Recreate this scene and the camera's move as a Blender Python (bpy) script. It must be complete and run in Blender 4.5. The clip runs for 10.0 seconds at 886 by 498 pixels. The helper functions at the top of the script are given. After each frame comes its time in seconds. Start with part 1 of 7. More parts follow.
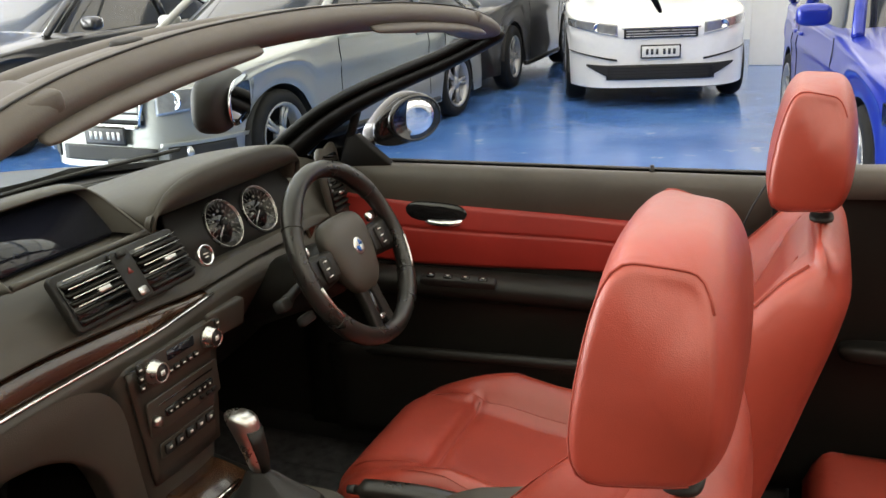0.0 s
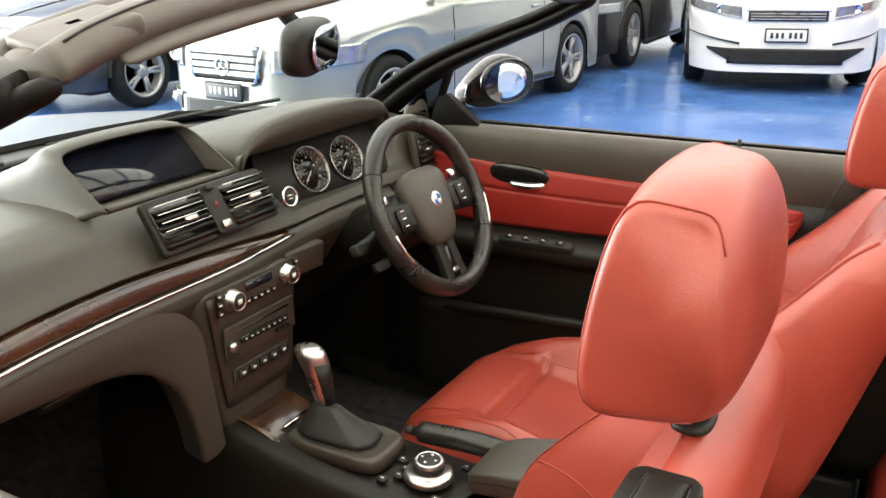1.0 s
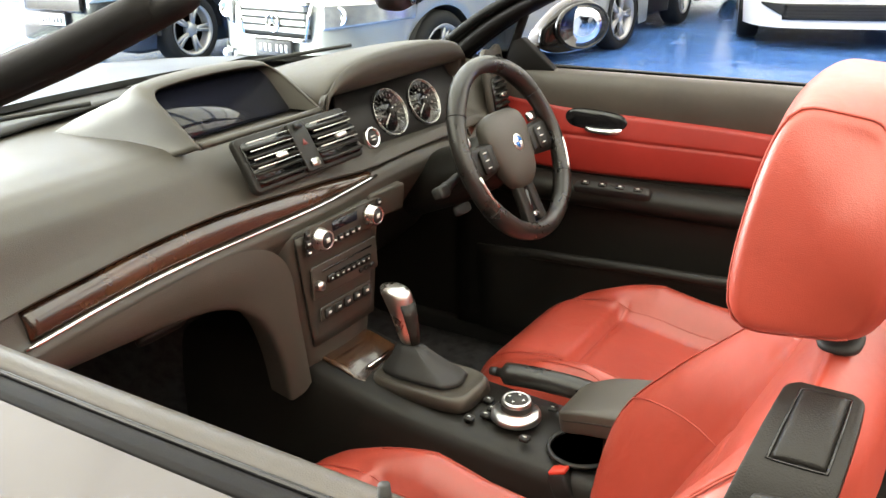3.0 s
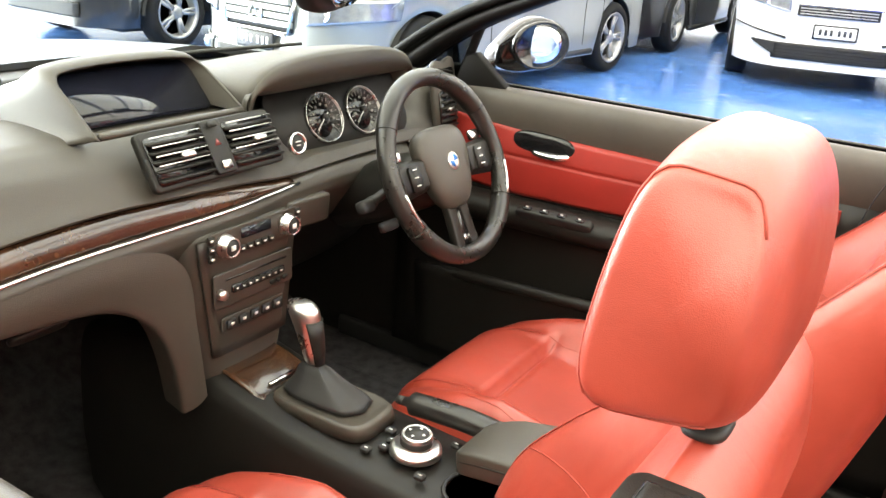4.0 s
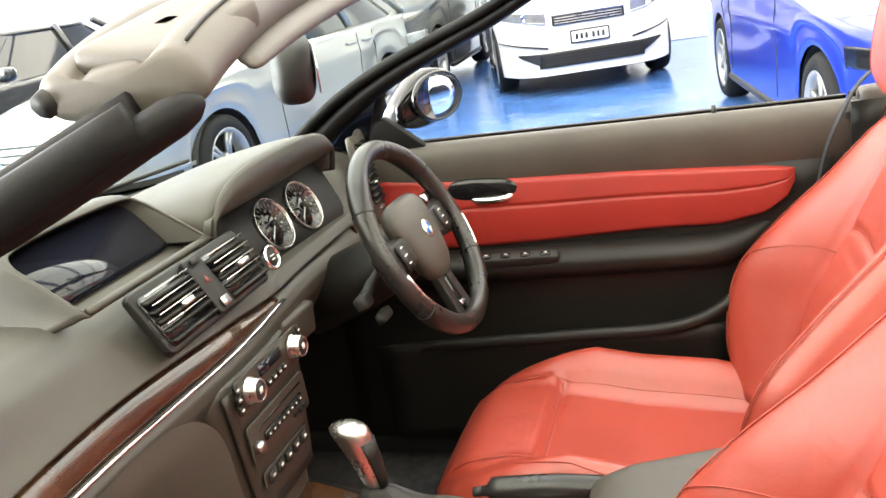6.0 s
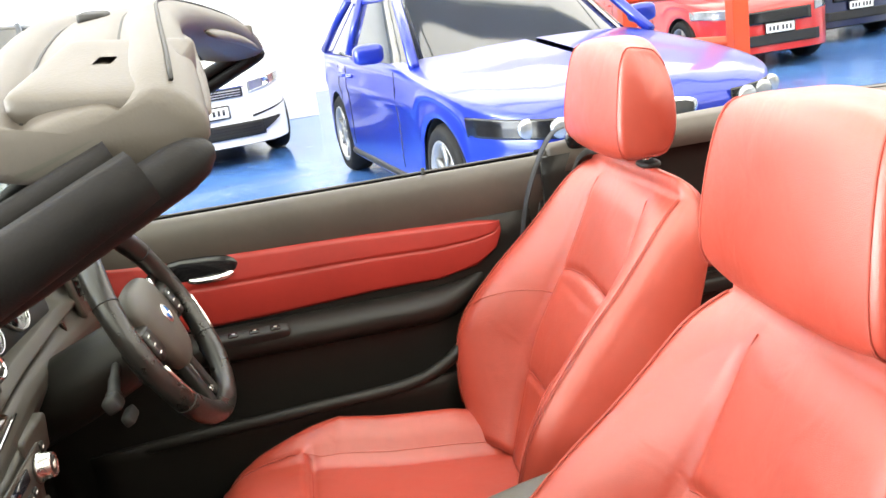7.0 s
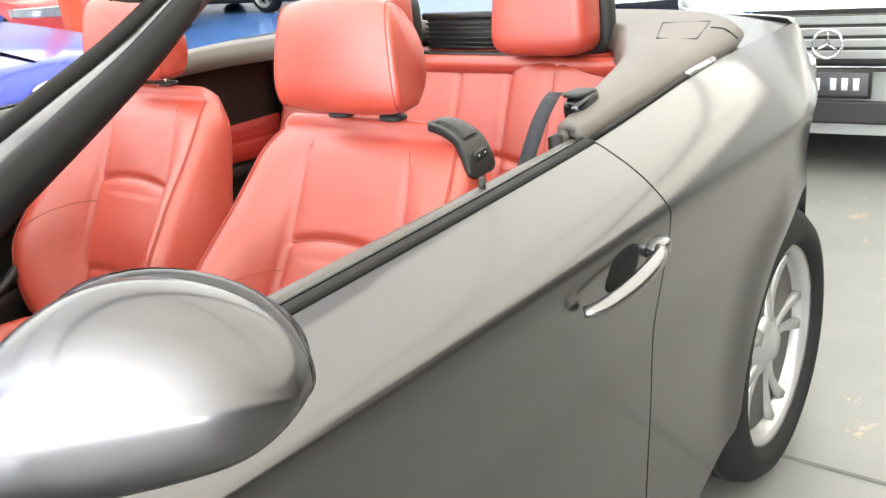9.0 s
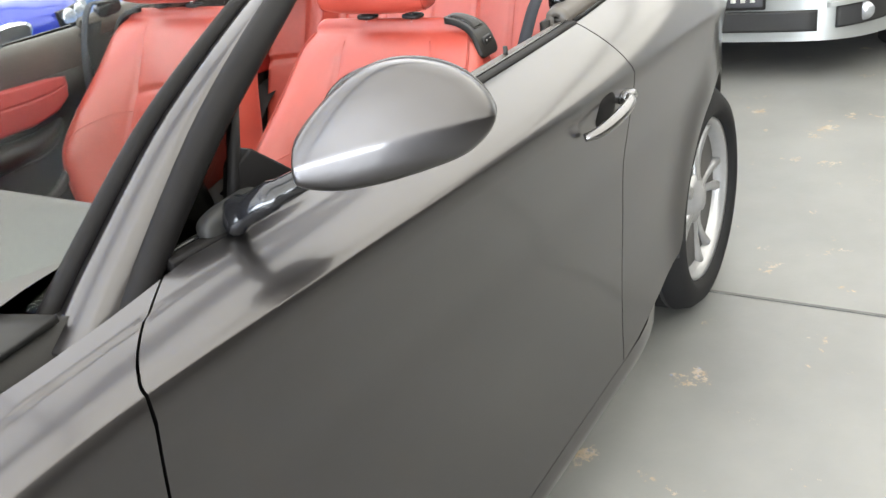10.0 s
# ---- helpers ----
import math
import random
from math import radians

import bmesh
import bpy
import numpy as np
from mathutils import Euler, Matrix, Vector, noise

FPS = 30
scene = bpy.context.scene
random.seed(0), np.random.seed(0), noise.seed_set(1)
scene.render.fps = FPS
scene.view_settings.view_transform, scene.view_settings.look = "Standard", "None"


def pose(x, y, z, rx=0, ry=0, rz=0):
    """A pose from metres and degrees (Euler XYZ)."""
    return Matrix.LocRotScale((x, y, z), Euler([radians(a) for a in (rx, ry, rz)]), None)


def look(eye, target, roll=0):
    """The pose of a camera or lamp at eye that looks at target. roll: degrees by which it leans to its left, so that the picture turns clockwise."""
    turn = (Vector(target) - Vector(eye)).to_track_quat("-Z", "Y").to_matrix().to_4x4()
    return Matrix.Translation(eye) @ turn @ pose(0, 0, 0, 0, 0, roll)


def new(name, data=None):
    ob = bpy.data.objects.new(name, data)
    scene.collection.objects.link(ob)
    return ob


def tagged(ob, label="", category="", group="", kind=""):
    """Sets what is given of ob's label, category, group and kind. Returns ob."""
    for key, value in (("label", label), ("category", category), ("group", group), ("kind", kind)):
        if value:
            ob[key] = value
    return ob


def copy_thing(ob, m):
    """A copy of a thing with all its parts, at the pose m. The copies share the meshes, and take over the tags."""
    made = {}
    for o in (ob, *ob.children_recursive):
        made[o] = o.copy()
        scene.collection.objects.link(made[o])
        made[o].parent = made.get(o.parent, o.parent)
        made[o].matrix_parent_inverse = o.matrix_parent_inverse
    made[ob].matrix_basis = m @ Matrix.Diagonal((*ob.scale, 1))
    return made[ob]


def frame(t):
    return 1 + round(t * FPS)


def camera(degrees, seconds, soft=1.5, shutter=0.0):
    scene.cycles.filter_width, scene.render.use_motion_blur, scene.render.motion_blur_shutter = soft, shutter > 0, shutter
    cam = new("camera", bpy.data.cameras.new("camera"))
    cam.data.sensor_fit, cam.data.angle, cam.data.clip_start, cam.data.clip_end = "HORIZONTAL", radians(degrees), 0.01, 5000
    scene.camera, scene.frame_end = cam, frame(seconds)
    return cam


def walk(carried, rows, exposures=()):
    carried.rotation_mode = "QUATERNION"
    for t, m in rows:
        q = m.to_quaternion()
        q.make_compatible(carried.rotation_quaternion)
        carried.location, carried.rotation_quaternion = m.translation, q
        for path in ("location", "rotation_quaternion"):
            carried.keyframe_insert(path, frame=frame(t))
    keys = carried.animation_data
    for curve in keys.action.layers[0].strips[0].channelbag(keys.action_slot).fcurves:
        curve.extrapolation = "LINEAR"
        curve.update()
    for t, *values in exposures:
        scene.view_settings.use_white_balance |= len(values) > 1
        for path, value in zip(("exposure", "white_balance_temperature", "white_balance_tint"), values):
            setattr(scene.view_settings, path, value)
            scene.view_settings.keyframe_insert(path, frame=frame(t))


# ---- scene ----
cam = camera(53.0, 10.0)
PATH = [
    (0, (2.074, -1.029, 1.386), (1.340, 0.731, 0.781), -2.7),
    (0.5, (2.105, -1.048, 1.343), (1.298, 0.656, 0.675), -1.9),
    (1, (2.146, -1.047, 1.361), (1.204, 0.593, 0.712), -0.8),
    (1.5, (2.133, -1.097, 1.344), (1.086, 0.428, 0.584), -4.8),
    (2, (2.092, -1.101, 1.348), (0.984, 0.329, 0.494), -7.7),
    (2.5, (2.065, -1.094, 1.335), (0.987, 0.379, 0.518), -6.2),
    (3, (2.078, -1.091, 1.323), (1.076, 0.482, 0.598), -1.3),
    (3.2, (2.097, -1.067, 1.307), (1.101, 0.525, 0.618), -0.4),
    (4.3, (2.122, -0.941, 1.333), (1.154, 0.654, 0.613), 5.1),
    (4.5, (2.101, -0.930, 1.339), (1.132, 0.659, 0.606), 5.1),
    (5, (1.993, -0.949, 1.308), (1.067, 0.677, 0.603), 0.4),
    (5.2, (1.956, -0.966, 1.305), (1.048, 0.662, 0.580), -3.2),
    (6.3, (1.733, -1.004, 1.305), (1.335, 0.879, 0.758), -9.0),
    (6.5, (1.699, -0.998, 1.300), (1.457, 0.914, 0.766), -8.0),
    (7, (1.580, -0.993, 1.311), (1.844, 0.914, 0.768), -8.0),
    (7.5, (1.431, -1.029, 1.301), (2.177, 0.709, 0.650), -4.9),
    (8, (1.292, -1.154, 1.305), (2.380, 0.339, 0.538), -3.7),
    (8.5, (1.134, -1.310, 1.310), (2.382, 0.055, 0.549), -5.2),
    (9, (0.941, -1.364, 1.310), (2.380, -0.173, 0.597), -6.4),
    (9.5, (0.728, -1.351, 1.316), (2.273, -0.364, 0.519), -6.5),
    (10, (0.446, -1.457, 1.34), (1.948, -0.443, 0.494), -7.8),
]
walk(cam, [(t, look(eye, target, roll)) for t, eye, target, roll in PATH],
     exposures=[(0.0, 0.70, 7500, 5), (0.5, 1.05, 7500, 5), (1.0, 1.38, 7500, 5), (1.5, 1.45, 7300, 6), (2.0, 1.5, 7300, 6), (2.5, 1.65, 7400, 6), (3.2, 1.85, 7500, 4), (4.5, 2.25, 7400, 4), (5.2, 2.2, 7500, 4), (6.5, 2.0, 7300, 4), (7.5, 1.9, 7100, 4), (8.0, 1.98, 7150, 5), (9.0, 1.80, 6900, 6), (10.0, 1.52, 6650, 7)])

# ---------------------------------------------------------------- light
world = bpy.data.worlds.new("world")
scene.world = world
world.use_nodes = True
_bg = world.node_tree.nodes["Background"]
_bg.inputs["Color"].default_value = (0.92, 0.93, 0.90, 1)
_bg.inputs["Strength"].default_value = 0.35


def area_lamp(name, m, sx, sy, watts, colour=(1.0, 0.97, 0.92)):
    lamp = bpy.data.lights.new(name, "AREA")
    lamp.shape, lamp.size, lamp.size_y, lamp.energy, lamp.color = "RECTANGLE", sx, sy, watts, colour
    ob = new(name, lamp)
    ob.matrix_world = m
    return ob


# ---------------------------------------------------------------- materials
MATS = {}


def mat(name, colour, rough=0.5, metal=0.0, vary=0.0, scale=8.0, bump=0.0, bump_scale=200.0, coat=0.0, spec=0.5,
        emit=None, power=0.0, second=None, rough_vary=0.0, sheen=0.0, voronoi=False, coat_rough=0.06, dents=0.0):
    """A principled material: base colour varied at two scales, fine relief, optional clear coat or emission."""
    if name in MATS:
        return MATS[name]
    m = bpy.data.materials.new(name)
    m.use_nodes = True
    nt = m.node_tree
    b = nt.nodes["Principled BSDF"]
    b.inputs["Base Color"].default_value = (*colour, 1)
    b.inputs["Roughness"].default_value = rough
    b.inputs["Metallic"].default_value = metal
    b.inputs["Coat Weight"].default_value = coat
    b.inputs["Coat Roughness"].default_value = coat_rough
    b.inputs["Specular IOR Level"].default_value = spec
    if sheen:
        b.inputs["Sheen Weight"].default_value = sheen
    co = nt.nodes.new("ShaderNodeTexCoord")
    if vary or second or rough_vary:
        n1 = nt.nodes.new("ShaderNodeTexNoise")
        n1.inputs["Scale"].default_value = scale
        n1.inputs["Detail"].default_value = 6
        n2 = nt.nodes.new("ShaderNodeTexNoise")
        n2.inputs["Scale"].default_value = scale * 9
        n2.inputs["Detail"].default_value = 3
        add = nt.nodes.new("ShaderNodeMath")
        add.operation = "MULTIPLY_ADD"
        add.inputs[1].default_value = 0.35
        nt.links.new(co.outputs["Object"], n1.inputs["Vector"])
        nt.links.new(co.outputs["Object"], n2.inputs["Vector"])
        nt.links.new(n2.outputs["Fac"], add.inputs[0])
        nt.links.new(n1.outputs["Fac"], add.inputs[2])
        if vary or second:
            ramp = nt.nodes.new("ShaderNodeValToRGB")
            ramp.color_ramp.elements[0].position, ramp.color_ramp.elements[1].position = 0.45, 0.85
            lo = second if second else tuple(c * (1 - vary) for c in colour)
            hi = colour if second else tuple(min(1, c * (1 + vary)) for c in colour)
            ramp.color_ramp.elements[0].color, ramp.color_ramp.elements[1].color = (*lo, 1), (*hi, 1)
            nt.links.new(add.outputs[0], ramp.inputs["Fac"])
            nt.links.new(ramp.outputs["Color"], b.inputs["Base Color"])
        if rough_vary:
            mr = nt.nodes.new("ShaderNodeMapRange")
            mr.inputs["From Min"].default_value, mr.inputs["From Max"].default_value = 0.4, 0.9
            mr.inputs["To Min"].default_value, mr.inputs["To Max"].default_value = max(0.02, rough - rough_vary), rough + rough_vary
            nt.links.new(add.outputs[0], mr.inputs["Value"])
            nt.links.new(mr.outputs["Result"], b.inputs["Roughness"])
    if bump:
        t = nt.nodes.new("ShaderNodeTexVoronoi" if voronoi else "ShaderNodeTexNoise")
        t.inputs["Scale"].default_value = bump_scale
        bp = nt.nodes.new("ShaderNodeBump")
        bp.inputs["Strength"].default_value = bump
        bp.inputs["Distance"].default_value = 0.002
        nt.links.new(co.outputs["Object"], t.inputs["Vector"])
        nt.links.new(t.outputs["Distance" if voronoi else "Fac"], bp.inputs["Height"])
        if dents:
            wide = nt.nodes.new("ShaderNodeTexNoise")
            wide.inputs["Scale"].default_value, wide.inputs["Detail"].default_value, wide.inputs["Distortion"].default_value = 16.0, 3.0, 0.8
            b2 = nt.nodes.new("ShaderNodeBump")
            b2.inputs["Strength"].default_value, b2.inputs["Distance"].default_value = dents, 0.006
            nt.links.new(co.outputs["Object"], wide.inputs["Vector"])
            nt.links.new(wide.outputs["Fac"], b2.inputs["Height"])
            nt.links.new(b2.outputs["Normal"], bp.inputs["Normal"])
        nt.links.new(bp.outputs["Normal"], b.inputs["Normal"])
    if emit:
        b.inputs["Emission Color"].default_value = (*emit, 1)
        b.inputs["Emission Strength"].default_value = power
    MATS[name] = m
    return m


def paint(name, colour, metal=0.0, rough=0.35, coat_rough=0.05, coat=1.0):
    return mat(name, colour, rough, metal, vary=0.04, scale=3.0, bump=0.02, bump_scale=900.0, coat=coat, coat_rough=coat_rough)


def glass_mat(name, tint=(0.9, 0.95, 0.93)):
    if name in MATS:
        return MATS[name]
    m = bpy.data.materials.new(name)
    m.use_nodes = True
    nt = m.node_tree
    nt.nodes.remove(nt.nodes["Principled BSDF"])
    out = nt.nodes["Material Output"]
    tr, gl, mix = (nt.nodes.new("ShaderNodeBsdfTransparent"), nt.nodes.new("ShaderNodeBsdfGlossy"),
                       nt.nodes.new("ShaderNodeMixShader"))
    tr.inputs["Color"].default_value = (*tint, 1)
    gl.inputs["Roughness"].default_value = 0.0
    mix.inputs[0].default_value = 0.012
    nt.links.new(tr.outputs[0], mix.inputs[1])
    nt.links.new(gl.outputs[0], mix.inputs[2])
    nt.links.new(mix.outputs[0], out.inputs["Surface"])
    MATS[name] = m
    return m


LEATHER = mat("red_leather", (0.325, 0.043, 0.027), 0.38, spec=0.58, coat=0.30, coat_rough=0.42, vary=0.12, scale=5.0, bump=0.14, bump_scale=1100.0, rough_vary=0.10, voronoi=True, dents=0.30)
LEATHER_DOOR = mat("red_door_leather", (0.27, 0.018, 0.013), 0.5, vary=0.10, scale=6.0, bump=0.12, bump_scale=900.0, voronoi=True)
THREAD = mat("seam_thread", (0.29, 0.042, 0.028), 0.7, vary=0.1, scale=60.0)
DASH = mat("dash_plastic", (0.043, 0.038, 0.031), 0.46, vary=0.10, scale=7.0, bump=0.14, bump_scale=650.0, rough_vary=0.04, voronoi=True)
TRIM = mat("dark_trim_plastic", (0.0095, 0.0088, 0.0078), 0.46, spec=0.30, vary=0.12, scale=9.0, bump=0.12, bump_scale=700.0, voronoi=True)
SOFT = mat("soft_black_rubber", (0.012, 0.012, 0.012), 0.62, vary=0.15, scale=14.0, bump=0.05, bump_scale=400.0)
PILLARBLACK = mat("pillar_black_plastic", (0.0075, 0.0070, 0.0072), 0.55, vary=0.15, scale=9.0, bump=0.10, bump_scale=600.0, spec=0.12)
GLOSSBLACK = mat("gloss_black", (0.008, 0.008, 0.009), 0.12, vary=0.1, scale=5.0)
SCREENGLASS = mat("screen_glass", (0.008, 0.009, 0.015), 0.10, vary=0.1, scale=3.0)
CARPET = mat("carpet", (0.055, 0.054, 0.055), 0.95, vary=0.35, scale=40.0, bump=0.8, bump_scale=900.0, spec=0.1)
WOOD = mat("burr_walnut", (0.060, 0.027, 0.013), 0.20, second=(0.008, 0.005, 0.0035), scale=11.0, coat=0.6)
CHROME = mat("chrome", (0.80, 0.80, 0.80), 0.12, 1.0, rough_vary=0.04, scale=12.0)
SATIN = mat("satin_metal", (0.62, 0.61, 0.59), 0.28, 1.0, rough_vary=0.06, scale=20.0)
WHEELLEATHER = mat("wheel_leather", (0.014, 0.013, 0.012), 0.30, vary=0.15, scale=12.0, bump=0.15, bump_scale=500.0, rough_vary=0.08)
WHITEMARK = mat("white_marking", (0.75, 0.75, 0.72), 0.5, vary=0.05, scale=30.0)
REDMARK = mat("red_marking", (0.55, 0.02, 0.02), 0.5, vary=0.05, scale=30.0)
BLUEMARK = mat("blue_enamel", (0.03, 0.16, 0.50), 0.25, vary=0.05, scale=30.0)
BODY = paint("grey_metallic_paint", (0.066, 0.0628, 0.0635), 0.95, 0.32, 0.10, 0.70)
# body paint lightened to carry the ceiling's reflection in the handles
HANDLE_LIT = paint("lit_handle_paint", (0.13, 0.126, 0.125), 0.9, 0.24, 0.05, 0.8)
DOORTOP = mat("door_top_plastic", (0.052, 0.045, 0.038), 0.42, vary=0.12, scale=9.0, bump=0.12, bump_scale=700.0, voronoi=True)
STACK = mat("stack_plastic", (0.030, 0.0255, 0.0205), 0.44, vary=0.10, scale=7.0, bump=0.10, bump_scale=650.0, voronoi=True)
RUBBER = mat("tyre_rubber", (0.010, 0.010, 0.0105), 0.75, spec=0.2, vary=0.2, scale=12.0, bump=0.15, bump_scale=120.0)
ALLOY = mat("alloy_metal", (0.32, 0.32, 0.32), 0.30, 0.5, vary=0.06, scale=8.0)
HEADLINER = mat("headliner_cloth", (0.22, 0.19, 0.155), 0.85, vary=0.12, scale=20.0, bump=0.3, bump_scale=700.0)
BEIGEGREY = mat("tonneau_plastic", (0.080, 0.070, 0.060), 0.52, vary=0.10, scale=8.0, bump=0.06, bump_scale=600.0, voronoi=True)
GLASS = glass_mat("clear_glass")
TINTED = glass_mat("tinted_glass", (0.30, 0.31, 0.31))
DARKGLASS = mat("dark_window_glass", (0.012, 0.014, 0.016), 0.05, vary=0.1, scale=2.0, coat=0.5)
LAMPGLASS = mat("lamp_glass", (0.34, 0.35, 0.36), 0.12, 0.55, vary=0.25, scale=14.0, coat=1.0)
PLATE = mat("plate_white", (0.70, 0.70, 0.66), 0.4, vary=0.05, scale=20.0)
PLATEDARK = mat("plate_dark", (0.03, 0.03, 0.035), 0.4, vary=0.1, scale=20.0)
TAILRED = mat("tail_lamp_red", (0.35, 0.01, 0.01), 0.15, vary=0.1, scale=10.0, coat=1.0)
MIRROR = mat("mirror_glass", (0.9, 0.9, 0.92), 0.02, 1.0, vary=0.01, scale=2.0)


# ---------------------------------------------------------------- mesh helpers
def part(name, bm, material, parent=None, label="", smooth=True, bevel=0.0, solid=0.0, sub=0, segs=2):
    """Links a bmesh as one mesh object, under a thing or a part."""
    bmesh.ops.recalc_face_normals(bm, faces=bm.faces)
    me = bpy.data.meshes.new(name)
    bm.to_mesh(me)
    bm.free()
    me.materials.append(material)
    if smooth:
        me.shade_smooth()
    ob = new(name, me)
    if solid:
        md = ob.modifiers.new("solid", "SOLIDIFY")
        md.thickness, md.offset = solid, -1
        if material.name == "grey_metallic_paint":
            sp = ob.modifiers.new("crisp_rim", "EDGE_SPLIT")
            sp.split_angle = radians(55)
    if bevel:
        md = ob.modifiers.new("bevel", "BEVEL")
        md.width, md.segments, md.limit_method, md.angle_limit = bevel, segs, "ANGLE", radians(35)
        md.harden_normals = False
    if sub:
        md = ob.modifiers.new("sub", "SUBSURF")
        md.levels = md.render_levels = sub
    if parent is not None:
        ob.parent = parent
        ob.matrix_parent_inverse = parent.matrix_basis.inverted()
    if label:
        ob["label"] = label
    return ob


def thing(name, label, category, x=0, y=0, z=0, group="", kind="", turn=0):
    ob = new(name)
    ob.matrix_basis = pose(x, y, z, 0, 0, turn)
    return tagged(ob, label, category, group, kind)


def grid(fn, nu, nv, wrap_u=False, wrap_v=False, bm=None):
    """A sheet of quads: fn(u, v) with u and v from 0 to 1."""
    bm = bm or bmesh.new()
    cu, cv = (nu if wrap_u else nu + 1), (nv if wrap_v else nv + 1)
    vs = [[bm.verts.new(fn(i / nu, j / nv)) for j in range(cv)] for i in range(cu)]
    for i in range(nu):
        for j in range(nv):
            a, b = (i + 1) % cu, (j + 1) % cv
            bm.faces.new((vs[i][j], vs[a][j], vs[a][b], vs[i][b]))
    return bm


def loft(rings, closed=True, cap=True, bm=None):
    """Joins equal-length rings of points."""
    bm = bm or bmesh.new()
    vs = [[bm.verts.new(p) for p in ring] for ring in rings]
    n = len(rings[0])
    for a, b in zip(vs, vs[1:]):
        for j in range(n if closed else n - 1):
            k = (j + 1) % n
            bm.faces.new((a[j], a[k], b[k], b[j]))
    if cap and closed:
        bm.faces.new(vs[0])
        bm.faces.new(list(reversed(vs[-1])))
    return bm


def tube(points, r, seg=8, closed=False, bm=None, flat=1.0):
    """A round bar along points; r is one radius or one for each point."""
    pts = [Vector(p) for p in points]
    n = len(pts)
    rings, prev = [], None
    for i, p in enumerate(pts):
        d = (pts[(i + 1) % n] - pts[i - 1]) if closed else (pts[min(i + 1, n - 1)] - pts[max(i - 1, 0)])
        d.normalize()
        if prev is None:
            prev = d.orthogonal().normalized()
        prev = (prev - d * prev.dot(d)).normalized()
        q = d.cross(prev)
        rr = r[i] if isinstance(r, (list, tuple)) else r
        rings.append([p + (prev * math.cos(a) + q * math.sin(a) * flat) * rr for a in (2 * math.pi * k / seg for k in range(seg))])
    if closed:
        rings.append(rings[0])
        bm = loft(rings, True, False, bm)
        bmesh.ops.remove_doubles(bm, verts=bm.verts, dist=1e-6)
        return bm
    return loft(rings, True, True, bm)


def box(x0, x1, y0, y1, z0, z1, bm=None, m=None):
    bm = bm or bmesh.new()
    r = bmesh.ops.create_cube(bm, size=1.0)
    mm = Matrix.Translation(((x0 + x1) / 2, (y0 + y1) / 2, (z0 + z1) / 2)) @ Matrix.Diagonal((x1 - x0, y1 - y0, z1 - z0, 1))
    bmesh.ops.transform(bm, matrix=(m @ mm) if m else mm, verts=r["verts"])
    return bm


def cyl(m, r1, r2, h, seg=24, bm=None, ends=True):
    """A cone or cylinder along z of the pose m, from 0 to h."""
    bm = bm or bmesh.new()
    r = bmesh.ops.create_cone(bm, cap_ends=ends, segments=seg, radius1=r1, radius2=r2, depth=h)
    bmesh.ops.transform(bm, matrix=m @ Matrix.Translation((0, 0, h / 2)), verts=r["verts"])
    return bm


def lathe(m, profile, seg=32, bm=None):
    """Turns (radius, height) pairs about z of the pose m."""
    rings = [[m @ Vector((r * math.cos(2 * math.pi * k / seg), r * math.sin(2 * math.pi * k / seg), h)) for k in range(seg)] for r, h in profile]
    return loft(rings, True, True, bm)


def lerp(table, x):
    """Reads a table of (x, value) pairs, smoothly."""
    if x <= table[0][0]:
        return table[0][1]
    n = len(table)

    def slope(i):
        if i == 0 or i == n - 1:
            j = min(i, n - 2)
            return (table[j + 1][1] - table[j][1]) / (table[j + 1][0] - table[j][0])
        return (table[i + 1][1] - table[i - 1][1]) / (table[i + 1][0] - table[i - 1][0])
    for i in range(n - 1):
        (a, va), (b, vb) = table[i], table[i + 1]
        if x <= b:
            h, w = b - a, (x - a) / (b - a)
            return ((2 * w ** 3 - 3 * w * w + 1) * va + (w ** 3 - 2 * w * w + w) * h * slope(i)
                    + (3 * w * w - 2 * w ** 3) * vb + (w ** 3 - w * w) * h * slope(i + 1))
    return table[-1][1]


def line(table, x):
    """Reads a table of (x, value) pairs, straight."""
    if x <= table[0][0]:
        return table[0][1]
    for (a, va), (b, vb) in zip(table, table[1:]):
        if x <= b:
            return va + (vb - va) * (x - a) / (b - a)
    return table[-1][1]


def catmull(points, per=6, closed=False):
    """A smooth run of points through the given ones."""
    p = [Vector(q) for q in points]
    n, out = len(p), []
    for i in range(n if closed else n - 1):
        a, b, c, d = (p[(i - 1) % n] if closed or i else p[0], p[i], p[(i + 1) % n], p[(i + 2) % n] if closed or i + 2 < n else p[-1])
        for k in range(per):
            t = k / per
            out.append(0.5 * ((2 * b) + (c - a) * t + (2 * a - 5 * b + 4 * c - d) * t * t + (3 * b - a - 3 * c + d) * t ** 3))
    if not closed:
        out.append(p[-1])
    return out


def sgn(v, e):
    return math.copysign(abs(v) ** e, v)


def pillow(a, b, c, ex=0.35, ez=0.35, nu=32, nv=20, bm=None, m=None, bend=None):
    """A rounded block (superellipsoid) of half sizes a, b, c."""
    def f(u, v):
        th, ph = 2 * math.pi * u, math.pi * (v - 0.5) * 0.998
        cp = sgn(math.cos(ph), ez)
        p = Vector((a * cp * sgn(math.cos(th), ex), b * cp * sgn(math.sin(th), ex), c * sgn(math.sin(ph), ez)))
        if bend:
            p = Vector(bend(p))
        return m @ p if m else p
    bm = grid(f, nu, nv, wrap_u=True, bm=bm)
    bmesh.ops.remove_doubles(bm, verts=bm.verts, dist=1e-4)
    return bm


